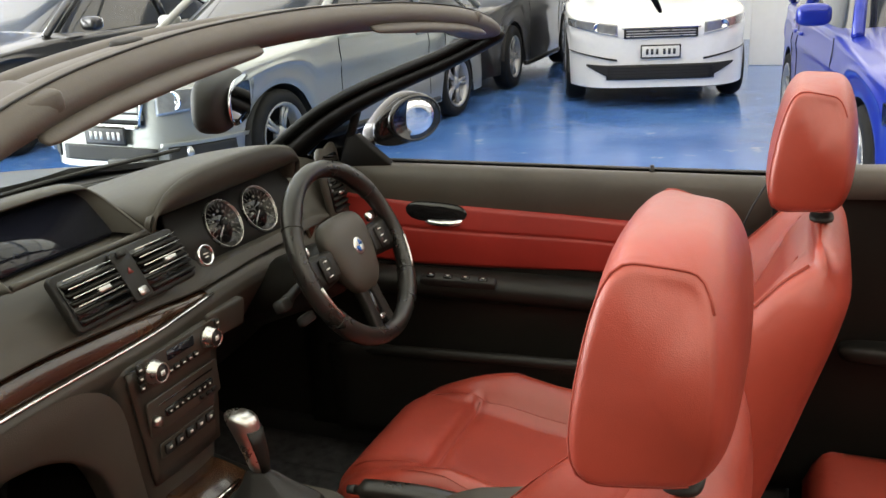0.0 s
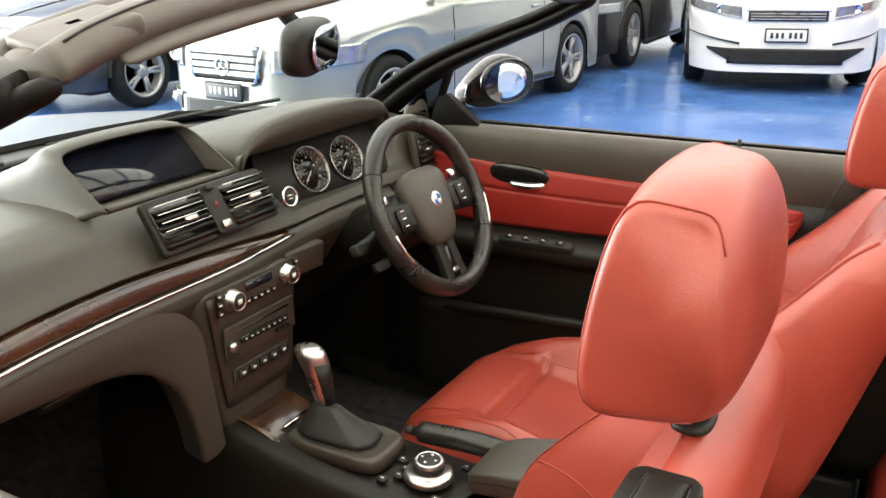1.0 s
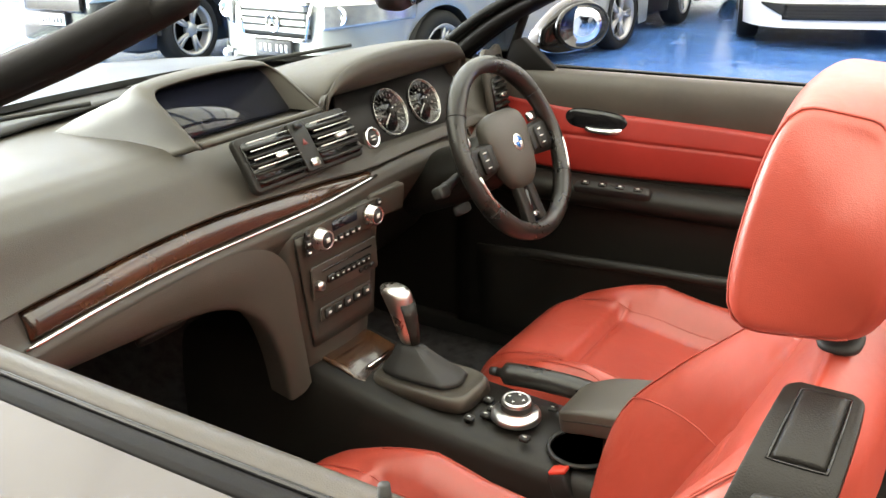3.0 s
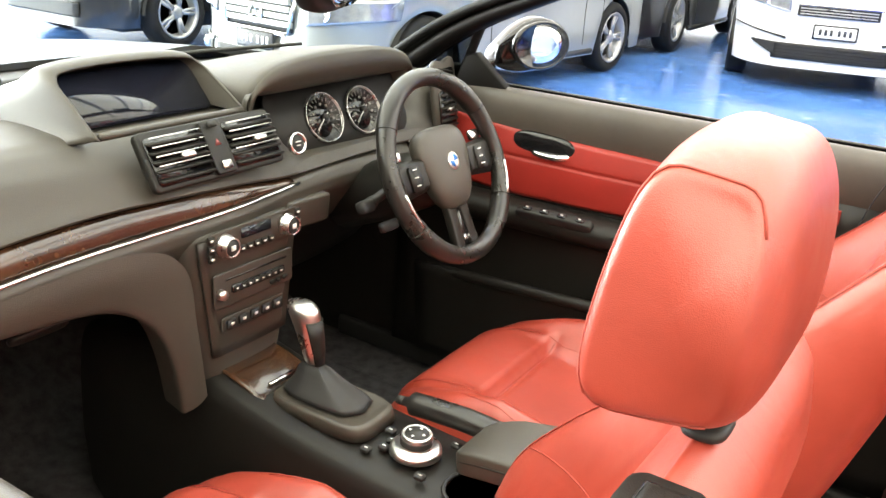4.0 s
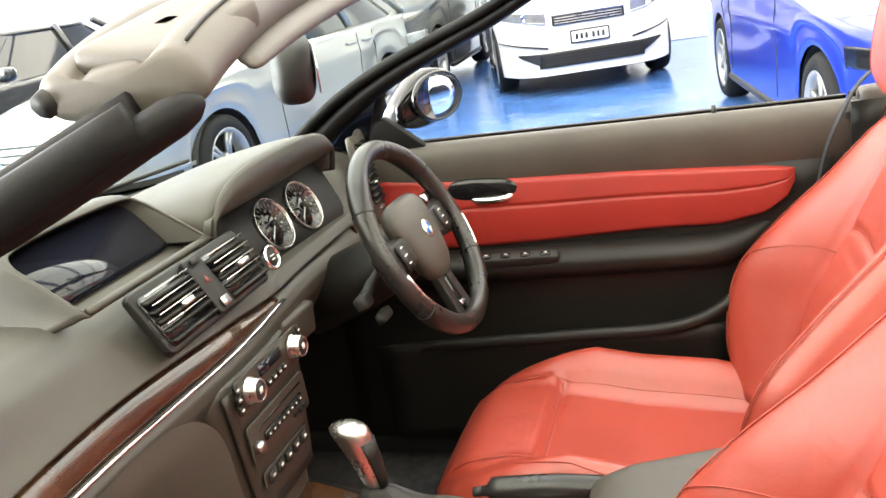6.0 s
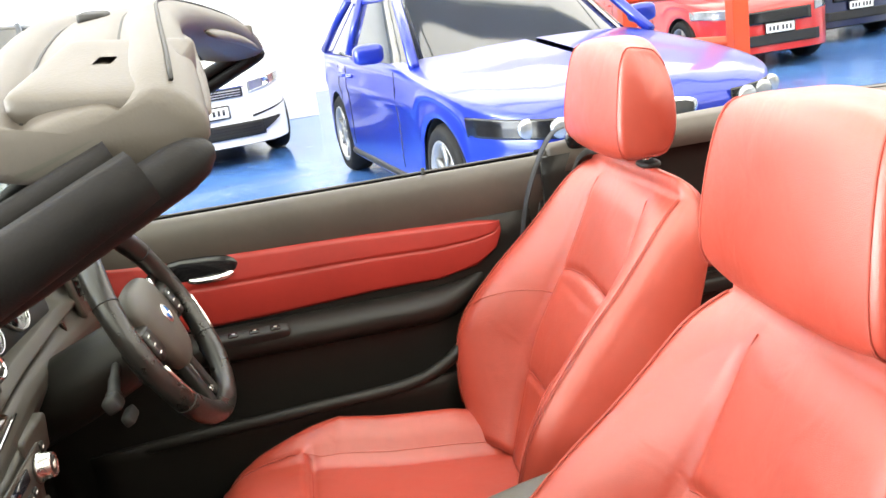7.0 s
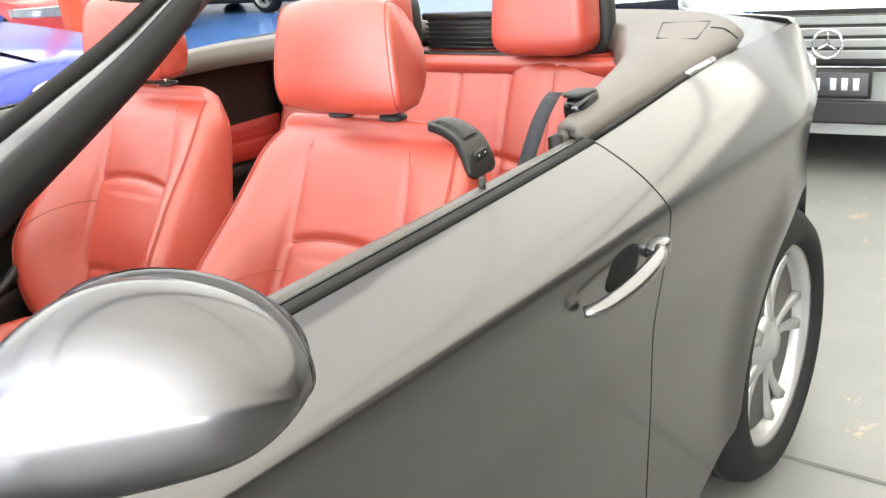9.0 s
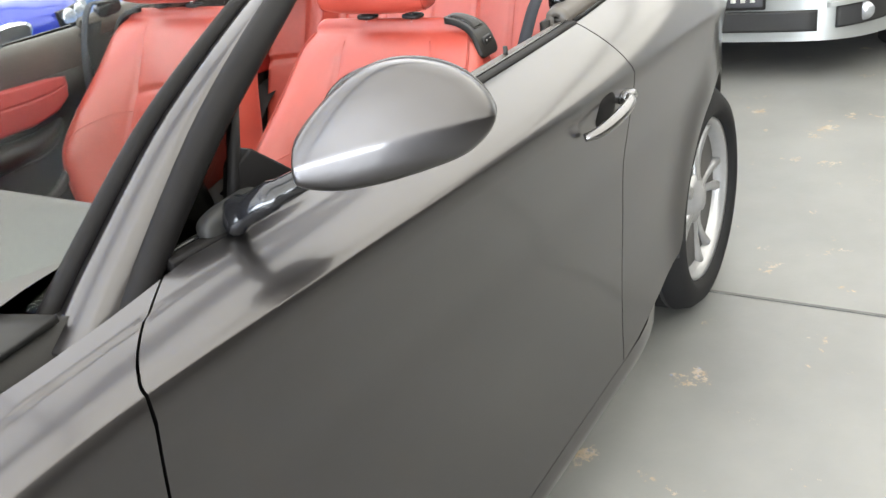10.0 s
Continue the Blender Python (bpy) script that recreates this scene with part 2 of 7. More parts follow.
def prism(outline, depth, m, bm=None):
    """A plate: an outline in x, y of the pose m, from z 0 to depth."""
    rings = [[m @ Vector((p[0], p[1], h)) for p in outline] for h in (0, depth)]
    return loft(rings, True, True, bm)


def rounded(w, h, r, n=5):
    """The outline of a rounded rectangle about its middle."""
    out = []
    for cx, cy, a0 in ((w / 2 - r, h / 2 - r, 0), (-w / 2 + r, h / 2 - r, 90), (-w / 2 + r, -h / 2 + r, 180), (w / 2 - r, -h / 2 + r, 270)):
        for k in range(n + 1):
            a = radians(a0 + 90 * k / n)
            out.append((cx + r * math.cos(a), cy + r * math.sin(a)))
    return out


def face_pose(o, out, up=(0, 0, 1)):
    """A pose at o whose z points out of a surface and whose y goes up."""
    z = Vector(out).normalized()
    x = Vector(up).cross(z).normalized()
    y = z.cross(x)
    m = Matrix((x, y, z)).transposed().to_4x4()
    m.translation = o
    return m

# ---------------------------------------------------------------- the showroom
def floor_material():
    """Painted floor: worn blue epoxy on one side, worn grey paint on the other."""
    m = bpy.data.materials.new("painted_floor")
    m.use_nodes = True
    nt = m.node_tree
    b = nt.nodes["Principled BSDF"]
    co = nt.nodes.new("ShaderNodeTexCoord")
    sep = nt.nodes.new("ShaderNodeSeparateXYZ")
    nt.links.new(co.outputs["Object"], sep.inputs[0])

    def noise_node(scale, detail=6.0, rough=0.6):
        n = nt.nodes.new("ShaderNodeTexNoise")
        n.inputs["Scale"].default_value, n.inputs["Detail"].default_value, n.inputs["Roughness"].default_value = scale, detail, rough
        nt.links.new(co.outputs["Object"], n.inputs["Vector"])
        return n

    def ramp(src, stops):
        r = nt.nodes.new("ShaderNodeValToRGB")
        el = r.color_ramp.elements
        while len(el) < len(stops):
            el.new(0.5)
        for e, (p, c) in zip(el, stops):
            e.position, e.color = p, (*c, 1)
        nt.links.new(src, r.inputs["Fac"])
        return r

    def mix(fac, a, c):
        n = nt.nodes.new("ShaderNodeMix")
        n.data_type = "RGBA"
        nt.links.new(fac, n.inputs[0])
        nt.links.new(a, n.inputs[6])
        nt.links.new(c, n.inputs[7])
        return n.outputs[2]

    blue = ramp(noise_node(0.8).outputs["Fac"], [(0.30, (0.045, 0.130, 0.37)), (0.55, (0.070, 0.180, 0.46)), (0.80, (0.11, 0.25, 0.53))])
    scuff = ramp(noise_node(3.2, 8, 0.7).outputs["Fac"], [(0.60, (0, 0, 0)), (0.70, (1, 1, 1))])
    pale = ramp(noise_node(14.0).outputs["Fac"], [(0.3, (0.22, 0.33, 0.52)), (0.7, (0.42, 0.46, 0.50))])
    bl = mix(scuff.outputs[0], blue.outputs[0], pale.outputs[0])
    grey = ramp(noise_node(1.3).outputs["Fac"], [(0.30, (0.135, 0.136, 0.130)), (0.70, (0.20, 0.199, 0.189))])
    tan = ramp(noise_node(5.0, 8, 0.75).outputs["Fac"], [(0.605, (0, 0, 0)), (0.635, (1, 1, 1))])
    tanc = ramp(noise_node(22.0).outputs["Fac"], [(0.40, (0.28, 0.21, 0.14)), (0.62, (0.36, 0.30, 0.23)), (0.70, (0.10, 0.17, 0.34))])
    gr = mix(tan.outputs[0], grey.outputs[0], tanc.outputs[0])
    edge = nt.nodes.new("ShaderNodeMath")
    edge.operation = "GREATER_THAN"
    edge.inputs[1].default_value = 1.05
    nt.links.new(sep.outputs[1], edge.inputs[0])
    nt.links.new(mix(edge.outputs[0], gr, bl), b.inputs["Base Color"])
    rr = nt.nodes.new("ShaderNodeMapRange")
    rr.inputs["To Min"].default_value, rr.inputs["To Max"].default_value = 0.07, 0.22
    nt.links.new(noise_node(2.0).outputs["Fac"], rr.inputs["Value"])
    matte = nt.nodes.new("ShaderNodeMath")
    matte.operation = "MULTIPLY_ADD"
    matte.inputs[1].default_value = -0.26
    nt.links.new(edge.outputs[0], matte.inputs[0])
    lift = nt.nodes.new("ShaderNodeMath")
    lift.operation = "ADD"
    lift.inputs[1].default_value = 0.26
    nt.links.new(rr.outputs["Result"], lift.inputs[0])
    nt.links.new(lift.outputs[0], matte.inputs[2])
    nt.links.new(matte.outputs[0], b.inputs["Roughness"])
    bp = nt.nodes.new("ShaderNodeBump")
    bp.inputs["Strength"].default_value, bp.inputs["Distance"].default_value = 0.12, 0.004
    nt.links.new(noise_node(60.0).outputs["Fac"], bp.inputs["Height"])
    nt.links.new(bp.outputs["Normal"], b.inputs["Normal"])
    return m


X0, X1, Y0, Y1, H = -12.0, 17.0, -9.0, 15.0, 4.6
WALL = mat("white_wall_paint", (0.78, 0.78, 0.76), 0.7, vary=0.04, scale=1.5, bump=0.1, bump_scale=60.0)
# unseen south wall, toned dark so that the car door reflects little light
GREYWALL = mat("dark_unseen_wall", (0.055, 0.050, 0.045), 0.75, vary=0.10, scale=1.5, bump=0.1, bump_scale=60.0)
CEIL = mat("ceiling_paint", (0.70, 0.70, 0.68), 0.8, vary=0.05, scale=2.0)
CONCRETE_LINE = mat("floor_joint", (0.10, 0.10, 0.095), 0.8, vary=0.2, scale=20.0)


def structure(name, bm, material, label, **kw):
    return tagged(part(name, bm, material, None, "", **kw), label, name.split("_")[0], kind="structure")


structure("floor", box(X0, X1, Y0, Y1, -0.2, 0.0), floor_material(), "glossy painted showroom floor, worn blue and grey", smooth=False)
tagged(part("floor_joint", box(2.795, 2.805, Y0 + 0.5, 0.95, 0.0, 0.004), CONCRETE_LINE, None, smooth=False), "dark joint across the grey floor", "joint", kind="structure")
structure("wall_north", box(X0, X1, Y1, Y1 + 0.2, 0, H), WALL, "plain white showroom wall", smooth=False)
structure("wall_south", box(X0, X1, Y0 - 0.2, Y0, 0, H), GREYWALL, "unseen grey-brown wall, toned dark for the door's reflection", smooth=False)
structure("wall_east", box(X1, X1 + 0.2, Y0, Y1, 0, H), WALL, "plain white showroom wall", smooth=False)
structure("wall_west", box(X0 - 0.2, X0, Y0, Y1, 0, H), WALL, "plain white showroom wall", smooth=False)
structure("ceiling", box(X0, X1, Y0, Y1, H, H + 0.2), CEIL, "white showroom ceiling", smooth=False)
pil = structure("pillar_1", box(1.35, 1.85, 11.2, 11.7, 0, H), WALL, "square white concrete pillar", bevel=0.01, smooth=False)

TUBE = mat("lamp_tube", (1, 1, 1), 0.5, emit=(1.0, 0.965, 0.89), power=1.22)
HOUSING = mat("lamp_housing", (0.75, 0.75, 0.73), 0.5, vary=0.03, scale=5.0)


# unseen panels, widened to nearly cover the ceiling for even reflections in paint
def batten(x, y):
    ob = thing("ceiling_light", "added white ceiling light panel with a diffuser, lit", "ceiling light", x, y, H, group="ceiling lights")
    part("housing", box(-1.98 + x, 1.98 + x, y - 1.38, y + 1.38, H - 0.07, H - 0.003), HOUSING, ob, bevel=0.01, smooth=False)
    part("diffuser", prism(rounded(3.88, 2.70, 0.04), 0.03, pose(x, y, H - 0.10)), TUBE, ob, "glowing white diffuser", smooth=False)
    return ob


first_light = batten(0, 0)
for ix, x in enumerate((-8.0, -4.0, 0.0, 4.0, 8.0, 12.5)):
    for iy, y in enumerate((-7.0, -4.2, -1.4, 1.8, 5.0, 8.2, 11.4)):
        if (x, y) == (0.0, -1.4):
            first_light.matrix_basis = pose(0, -1.4, H)
            continue
        copy_thing(first_light, pose(x, y, H))

# daylight through the shopfront ahead of the car
area_lamp("shopfront_daylight", look((X0 + 0.25, -1.0, 2.2), (0.0, -1.0, 1.4)), 15.0, 3.4, 1600.0, (0.83, 0.89, 1.0))

# ---------------------------------------------------------------- parked cars
def parked_car(name, label, x, y, turn, body, dims, face, wheel_r=0.32, rim=0.225, spokes=5, twin=True, wheel_metal=ALLOY, plate=PLATE):
    """A parked car. x, y: the middle of its front axle; turn: 0 looks towards -x. dims: front overhang, wheelbase, rear overhang,
    width, bonnet height at nose, at cowl, belt, roof, cowl x, roof front x, roof rear x, tail height."""
    fo, wb, ro, wide, hn, hc, belt, roof, xc, xf, xr, ht = dims
    ob = thing(name, label, "car", x, y, 0, turn=turn)
    M = ob.matrix_basis
    W = wide / 2
    xa, xb = -fo, wb + ro

    def top_z(px):
        return lerp(((xa, hn - 0.10), (xa + 0.16, hn), (xc, hc), (xc + 0.3, belt), (xb - 0.6, ht + 0.02), (xb - 0.08, ht), (xb, ht - 0.10)), px)

    def ring_xy(a, z):
        """Plan outline: a from 0 to 1 round the car, front first."""
        t = 2 * math.pi * a
        hz = max(0, min(1, (z - 0.2) / 0.7))
        cx, sx = (xa + xb) / 2, (xb - xa) / 2
        bul = 1 - 0.035 * abs(hz - 0.42) ** 1.2 - 0.025 * max(0, 0.2 - hz)
        e = 0.34
        px = cx - sx * sgn(math.cos(t), e) * (1 - 0.012 * hz)
        k = 1 - 0.13 * max(0, (xa + 0.75 - px) / 0.75) ** 2 - 0.10 * max(0, (px - xb + 0.6) / 0.6) ** 2
        return px, W * bul * k * sgn(math.sin(t), e)

    def low(px, py):
        z = 0.20
        if abs(py) > W * 0.55:
            for ax in (0.0, wb):
                if abs(px - ax) < wheel_r + 0.045:
                    z = max(z, wheel_r - 0.01 + math.sqrt(max(0, (wheel_r + 0.045) ** 2 - (px - ax) ** 2)))
        return z

    n, rows = 220, 18
    rings = []
    for j in range(rows + 1):
        v = j / rows
        ring = []
        for i in range(n):
            px, py = ring_xy(i / n, 0.2 + 0.7 * v)
            lo, hi = low(px, py), top_z(px) - 0.05
            hi = max(hi, lo + 0.05)
            z = lo + (hi - lo) * v
            # a waist crease
            py *= 1 + 0.012 * math.exp(-((v - 0.74) / 0.05) ** 2) - 0.012 * math.exp(-((v - 0.45) / 0.2) ** 2)
            ring.append(M @ Vector((px, py, z)))
        rings.append(ring)
    for q in (0.97, 0.90, 0.78, 0.60, 0.40, 0.20, 0.04):
        ring = []
        for i in range(n):
            px, py = ring_xy(i / n, 0.9)
            px = (xa + xb) / 2 + (px - (xa + xb) / 2) * (1 - 0.05 * (1 - q))
            z = top_z(px) - 0.05 + 0.05 * (1 - q ** 6) + 0.030 * (1 - q * q) - 0.012 * math.exp(-((q - 0.62) / 0.10) ** 2) * (1 if px < xc else 0)
            ring.append(M @ Vector((px, py * q, z)))
        rings.append(ring)
    bodyob = part("body", loft(rings, True, False), body, ob, "")
    part("underside", box(xa + 0.3, xb - 0.3, -W + 0.20, W - 0.20, 0.15, 0.45, m=M), SOFT, ob, bevel=0.05)
    # cabin
    def cab(u, v):
        t = 2 * math.pi * u
        bx = ((xc + xb - 0.30) / 2, (xb - 0.30 - xc) / 2)
        rx = ((xf + xr) / 2, (xr - xf) / 2)
        px = (bx[0] + (rx[0] - bx[0]) * v) - (bx[1] + (rx[1] - bx[1]) * v) * sgn(math.cos(t), 0.40)
        py = (W - 0.06 - (0.16) * v) * sgn(math.sin(t), 0.40)
        base = top_z(px) - 0.02 if v < 0.02 else None
        z = (top_z(bx[0] - bx[1] * sgn(math.cos(t), 0.40)) - 0.03) * (1 - v) + (roof - 0.05) * v
        return M @ Vector((px, py, z))
    part("cabin_glass", grid(cab, 72, 8, wrap_u=True), DARKGLASS, ob, "dark car windows")
    rr = []
    for q, dz in ((1.02, -0.06), (1.02, -0.03), (0.97, -0.005), (0.8, 0.012), (0.5, 0.025), (0.2, 0.03), (0.02, 0.03)):
        rr.append([M @ Vector(((xf + xr) / 2 - (xr - xf) / 2 * q * sgn(math.cos(t), 0.40), (W - 0.215) * q * sgn(math.sin(t), 0.40), roof + dz - 0.03)) for t in [2 * math.pi * i / 72 for i in range(72)]])
    part("roof", loft(rr, True, True), body, ob)
    for s in (-1, 1):
        for k, (p0, p1) in enumerate((((xc + 0.02, W - 0.10), (xf - 0.02, W - 0.24)), (((xf + xr) / 2 + 0.15, W - 0.06), ((xf + xr) / 2 + 0.10, W - 0.21)), ((xb - 0.36, W - 0.11), (xr, W - 0.24)))):
            a = M @ Vector((p0[0], s * p0[1], top_z(p0[0]) - 0.02))
            b = M @ Vector((p1[0], s * p1[1], roof - 0.04))
            part("pillar", tube([a, a.lerp(b, 0.5) + Vector((0, 0, 0.012)), b], 0.034, 8), body, ob)
        # mirror, door lines, sill
        mm = M @ pose(xc + 0.42, s * (W + 0.075), belt + 0.06)
        mo = part("door_mirror", pillow(0.06, 0.10, 0.065, 0.6, 0.6, 24, 14, m=mm), body, ob)
        part("mirror_glass", pillow(0.006, 0.085, 0.052, 0.6, 0.6, 20, 8, m=mm @ pose(0.057, 0, 0)), MIRROR, mo)
        for dx in (xc + 0.22, (xf + xr) / 2 + 0.16, wb - 0.28):
            pts = []
            for k in range(9):
                z = 0.30 + (belt - 0.36) * k / 8
                hz = max(0, min(1, (z - 0.2) / 0.7))
                v = (z - 0.2) / (top_z(dx) - 0.25)
                bul = (1 - 0.035 * abs(0.0 + v - 0.42) ** 1.2 - 0.025 * max(0, 0.2 - v)) * (1 + 0.012 * math.exp(-((v - 0.74) / 0.05) ** 2) - 0.012 * math.exp(-((v - 0.45) / 0.2) ** 2))
                pts.append(M @ Vector((dx, s * (W * bul + 0.0005), z)))
            part("door_gap", tube(pts, 0.004, 5), SOFT, ob)
        for dx in ((xf + xr) / 2 + 0.02, wb - 0.42):
            part("door_handle", pillow(0.09, 0.018, 0.014, 0.5, 0.5, 18, 8, m=M @ pose(dx, s * (W - 0.004), belt - 0.13)), body, ob)
        part("sill_trim", tube([M @ Vector((px, s * (W * 0.975), 0.235)) for px in (wheel_r + 0.1, wb / 2, wb - wheel_r - 0.1)], 0.028, 8), SOFT if body is not BODY else body, ob)
        for ax in (0.0, wb):
            c = M @ Vector((ax, s * (W - 0.02), wheel_r))
            d = (M.to_3x3() @ Vector((0, s, 0)))
            wheel_on(ob, c, d, wheel_r, rim, spokes, twin, wheel_metal)
            part("wheel_well", loft([[M @ Vector((ax + (wheel_r + 0.04) * math.cos(math.pi * k / 14), s * yy, wheel_r - 0.01 + (wheel_r + 0.04) * math.sin(math.pi * k / 14))) for k in range(15)] for yy in (W - 0.035, W - 0.30)], closed=False), SOFT, ob)

    # nose surface for lamps, grille and plate
    def nose(py, z, out=0.006):
        v = max(0, min(1, (z - 0.2) / max(0.1, (hn - 0.30))))
        lo_, hi_ = 0, 0.25
        for _ in range(24):
            mid = (lo_ + hi_) / 2
            qx, qy = ring_xy(mid, 0.2 + 0.7 * v)
            if qy < abs(py):
                lo_ = mid
            else:
                hi_ = mid
        return M @ Vector((qx - out, py, z))

    def on_nose(nm, y0, y1, z0, z1, material, label="", skew=0.0, out=0.006, solid=0.012, ny=16, nz=8, parent=None, pinch=0.0):
        """A patch lying on the nose. skew lifts its outer end, pinch narrows it there."""
        def f(u, v):
            py = y0 + (y1 - y0) * u
            k = 1 - pinch * u
            zm = (z0 + z1) / 2
            return nose(py, zm + (z0 + (z1 - z0) * v - zm) * k + skew * u, out)
        return part(nm, grid(f, ny, nz), material, parent or ob, label, solid=solid)
    face(ob, M, on_nose, nose, W, hn)
    # plate with plain bars for its characters
    return ob


def wheel_on(parent, c, d, r, rim, spokes, twin, metal):
    """A wheel of a parked car; d points out of its face."""
    m = face_pose(c, d)
    w = 0.20
    hub = part("wheel", lathe(m, [(rim - 0.004, -w), (r - 0.03, -w), (r - 0.004, -w + 0.03), (r, -w / 2), (r - 0.004, -0.03), (r - 0.03, 0.0), (rim + 0.012, 0.0), (rim, -0.012), (rim - 0.004, -0.10)], 40), RUBBER, parent, "black tyre on a metal rim")
    part("rim", lathe(m, [(rim - 0.02, -w + 0.03), (rim - 0.02, -0.03), (rim + 0.004, -0.004), (rim, 0.002), (rim - 0.014, -0.006), (rim - 0.03, -0.03), (rim - 0.03, -w + 0.03)], 40), metal, hub)
    part("rim_back", lathe(m, [(rim - 0.02, -0.11), (rim - 0.02, -0.10), (0.01, -0.10)], 28), SOFT, hub)
    part("hub_centre", lathe(m, [(0.07, -0.06), (0.065, -0.025), (0.03, -0.012), (0.001, -0.010)], 24), metal, hub)
    bm = bmesh.new()
    for k in range(spokes):
        for q in ((-0.12, 0.12) if twin else (0,)):
            a = 2 * math.pi * k / spokes + q
            rings = []
            for t in (0.04, 0.5, 1.0):
                rr = 0.045 + (rim - 0.055) * t
                cc = Vector((rr * math.cos(a), rr * math.sin(a), -0.018 - 0.010 * math.sin(math.pi * t)))
                nn = Vector((-math.sin(a), math.cos(a), 0)) * (0.014 if twin else 0.024)
                rings.append([m @ (cc + nn), m @ (cc - nn), m @ (cc - nn * 0.7 - Vector((0, 0, 0.03))), m @ (cc + nn * 0.7 - Vector((0, 0, 0.03)))])
            loft(rings, True, True, bm)
    part("spokes", bm, metal, hub)
    return hub


def number_plate(ob, M, nose, z, w=0.345, h=0.10, dark=False):
    """A number plate with plain bars in place of its characters."""
    a, b = nose(-0.01, z, 0.03), nose(0.01, z, 0.03)
    d = -(M.to_3x3() @ Vector((1, 0, 0)))
    m = face_pose((a + b) / 2, d)
    pl = part("number_plate", prism(rounded(w, h, 0.008), 0.006, m), PLATEDARK if dark else PLATE, ob, "number plate with plain bars", bevel=0.001)
    for k in range(6):
        part("plate_bar", box(-0.012, 0.012, -0.026, 0.026, 0, 0.001, m=m @ pose(-0.125 + 0.046 * k + (0.02 if k > 2 else 0), 0, 0.0062)), PLATE if dark else PLATEDARK, pl)
    part("plate_frame", prism(rounded(w + 0.026, h + 0.026, 0.01), 0.004, m @ pose(0, 0, -0.002)), SOFT, ob)


def star_badge(ob, m, r):
    """A ring with three rays, as a plain shape."""
    b = part("grille_badge", tube([m @ Vector((r * math.cos(2 * math.pi * k / 28), r * math.sin(2 * math.pi * k / 28), 0)) for k in range(28)], r * 0.11, 8, closed=True), CHROME, ob, "round chrome badge")
    for k in range(3):
        a = radians(90 + 120 * k)
        part("badge_ray", loft([[m @ Vector((rr * math.cos(a) - w * math.sin(a), rr * math.sin(a) + w * math.cos(a), z)) for w, z in ((-ww, 0), (0, 0.008), (ww, 0))] for rr, ww in ((0.0, r * 0.16), (r * 0.95, r * 0.02))]), CHROME, b)


def face_sedan(ob, M, on_nose, nose, W, hn):
    """Upright chrome grille, large lamps."""
    on_nose("grille_hollow", -0.33, 0.33, 0.50, 0.73, SOFT, out=0.004)
    gr = on_nose("grille_frame", -0.36, 0.36, 0.715, 0.745, CHROME, "chrome grille frame", out=0.022)
    on_nose("grille_frame", -0.30, 0.30, 0.475, 0.50, CHROME, out=0.022)
    for s in (-1, 1):
        part("grille_side", tube([nose(s * 0.30, 0.49, 0.02), nose(s * 0.36, 0.735, 0.02)], 0.013, 8), CHROME, ob)
        on_nose("head_lamp", s * 0.44, s * (W - 0.06), 0.56, 0.73, LAMPGLASS, "large clear head lamp", skew=0.035, out=0.010, pinch=0.25)
        lm = face_pose(nose(s * 0.56, 0.655, 0.018), -(M.to_3x3() @ Vector((1, 0, 0))))
        part("lamp_bowl", lathe(lm, [(0.062, 0), (0.060, 0.008), (0.050, 0.004), (0.02, -0.004), (0.001, -0.004)], 24), CHROME, ob)
        on_nose("bumper_duct", s * 0.50, s * (W - 0.10), 0.26, 0.36, SOFT, skew=0.02, out=0.008)
        on_nose("duct_blade", s * 0.46, s * (W - 0.06), 0.36, 0.385, MATS["pale_silver_paint"], skew=0.03, out=0.022)
        fm = face_pose(nose(s * 0.62, 0.325, 0.022), -(M.to_3x3() @ Vector((1, 0, 0))))
        part("fog_lamp", lathe(fm, [(0.045, 0), (0.043, 0.008), (0.001, 0.012)], 20), LAMPGLASS, ob)
    for k in range(4):
        on_nose("grille_bar", -0.34 + 0.006 * k, 0.34 - 0.006 * k, 0.532 + 0.048 * k, 0.566 + 0.048 * k, MATS["pale_silver_paint"], out=0.016)
    on_nose("lower_grille", -0.42, 0.42, 0.25, 0.35, SOFT, out=0.008)
    d = -(M.to_3x3() @ Vector((1, 0, 0)))
    star_badge(ob, face_pose(nose(0, 0.595, 0.035), d), 0.060)
    number_plate(ob, M, nose, 0.425, dark=True)


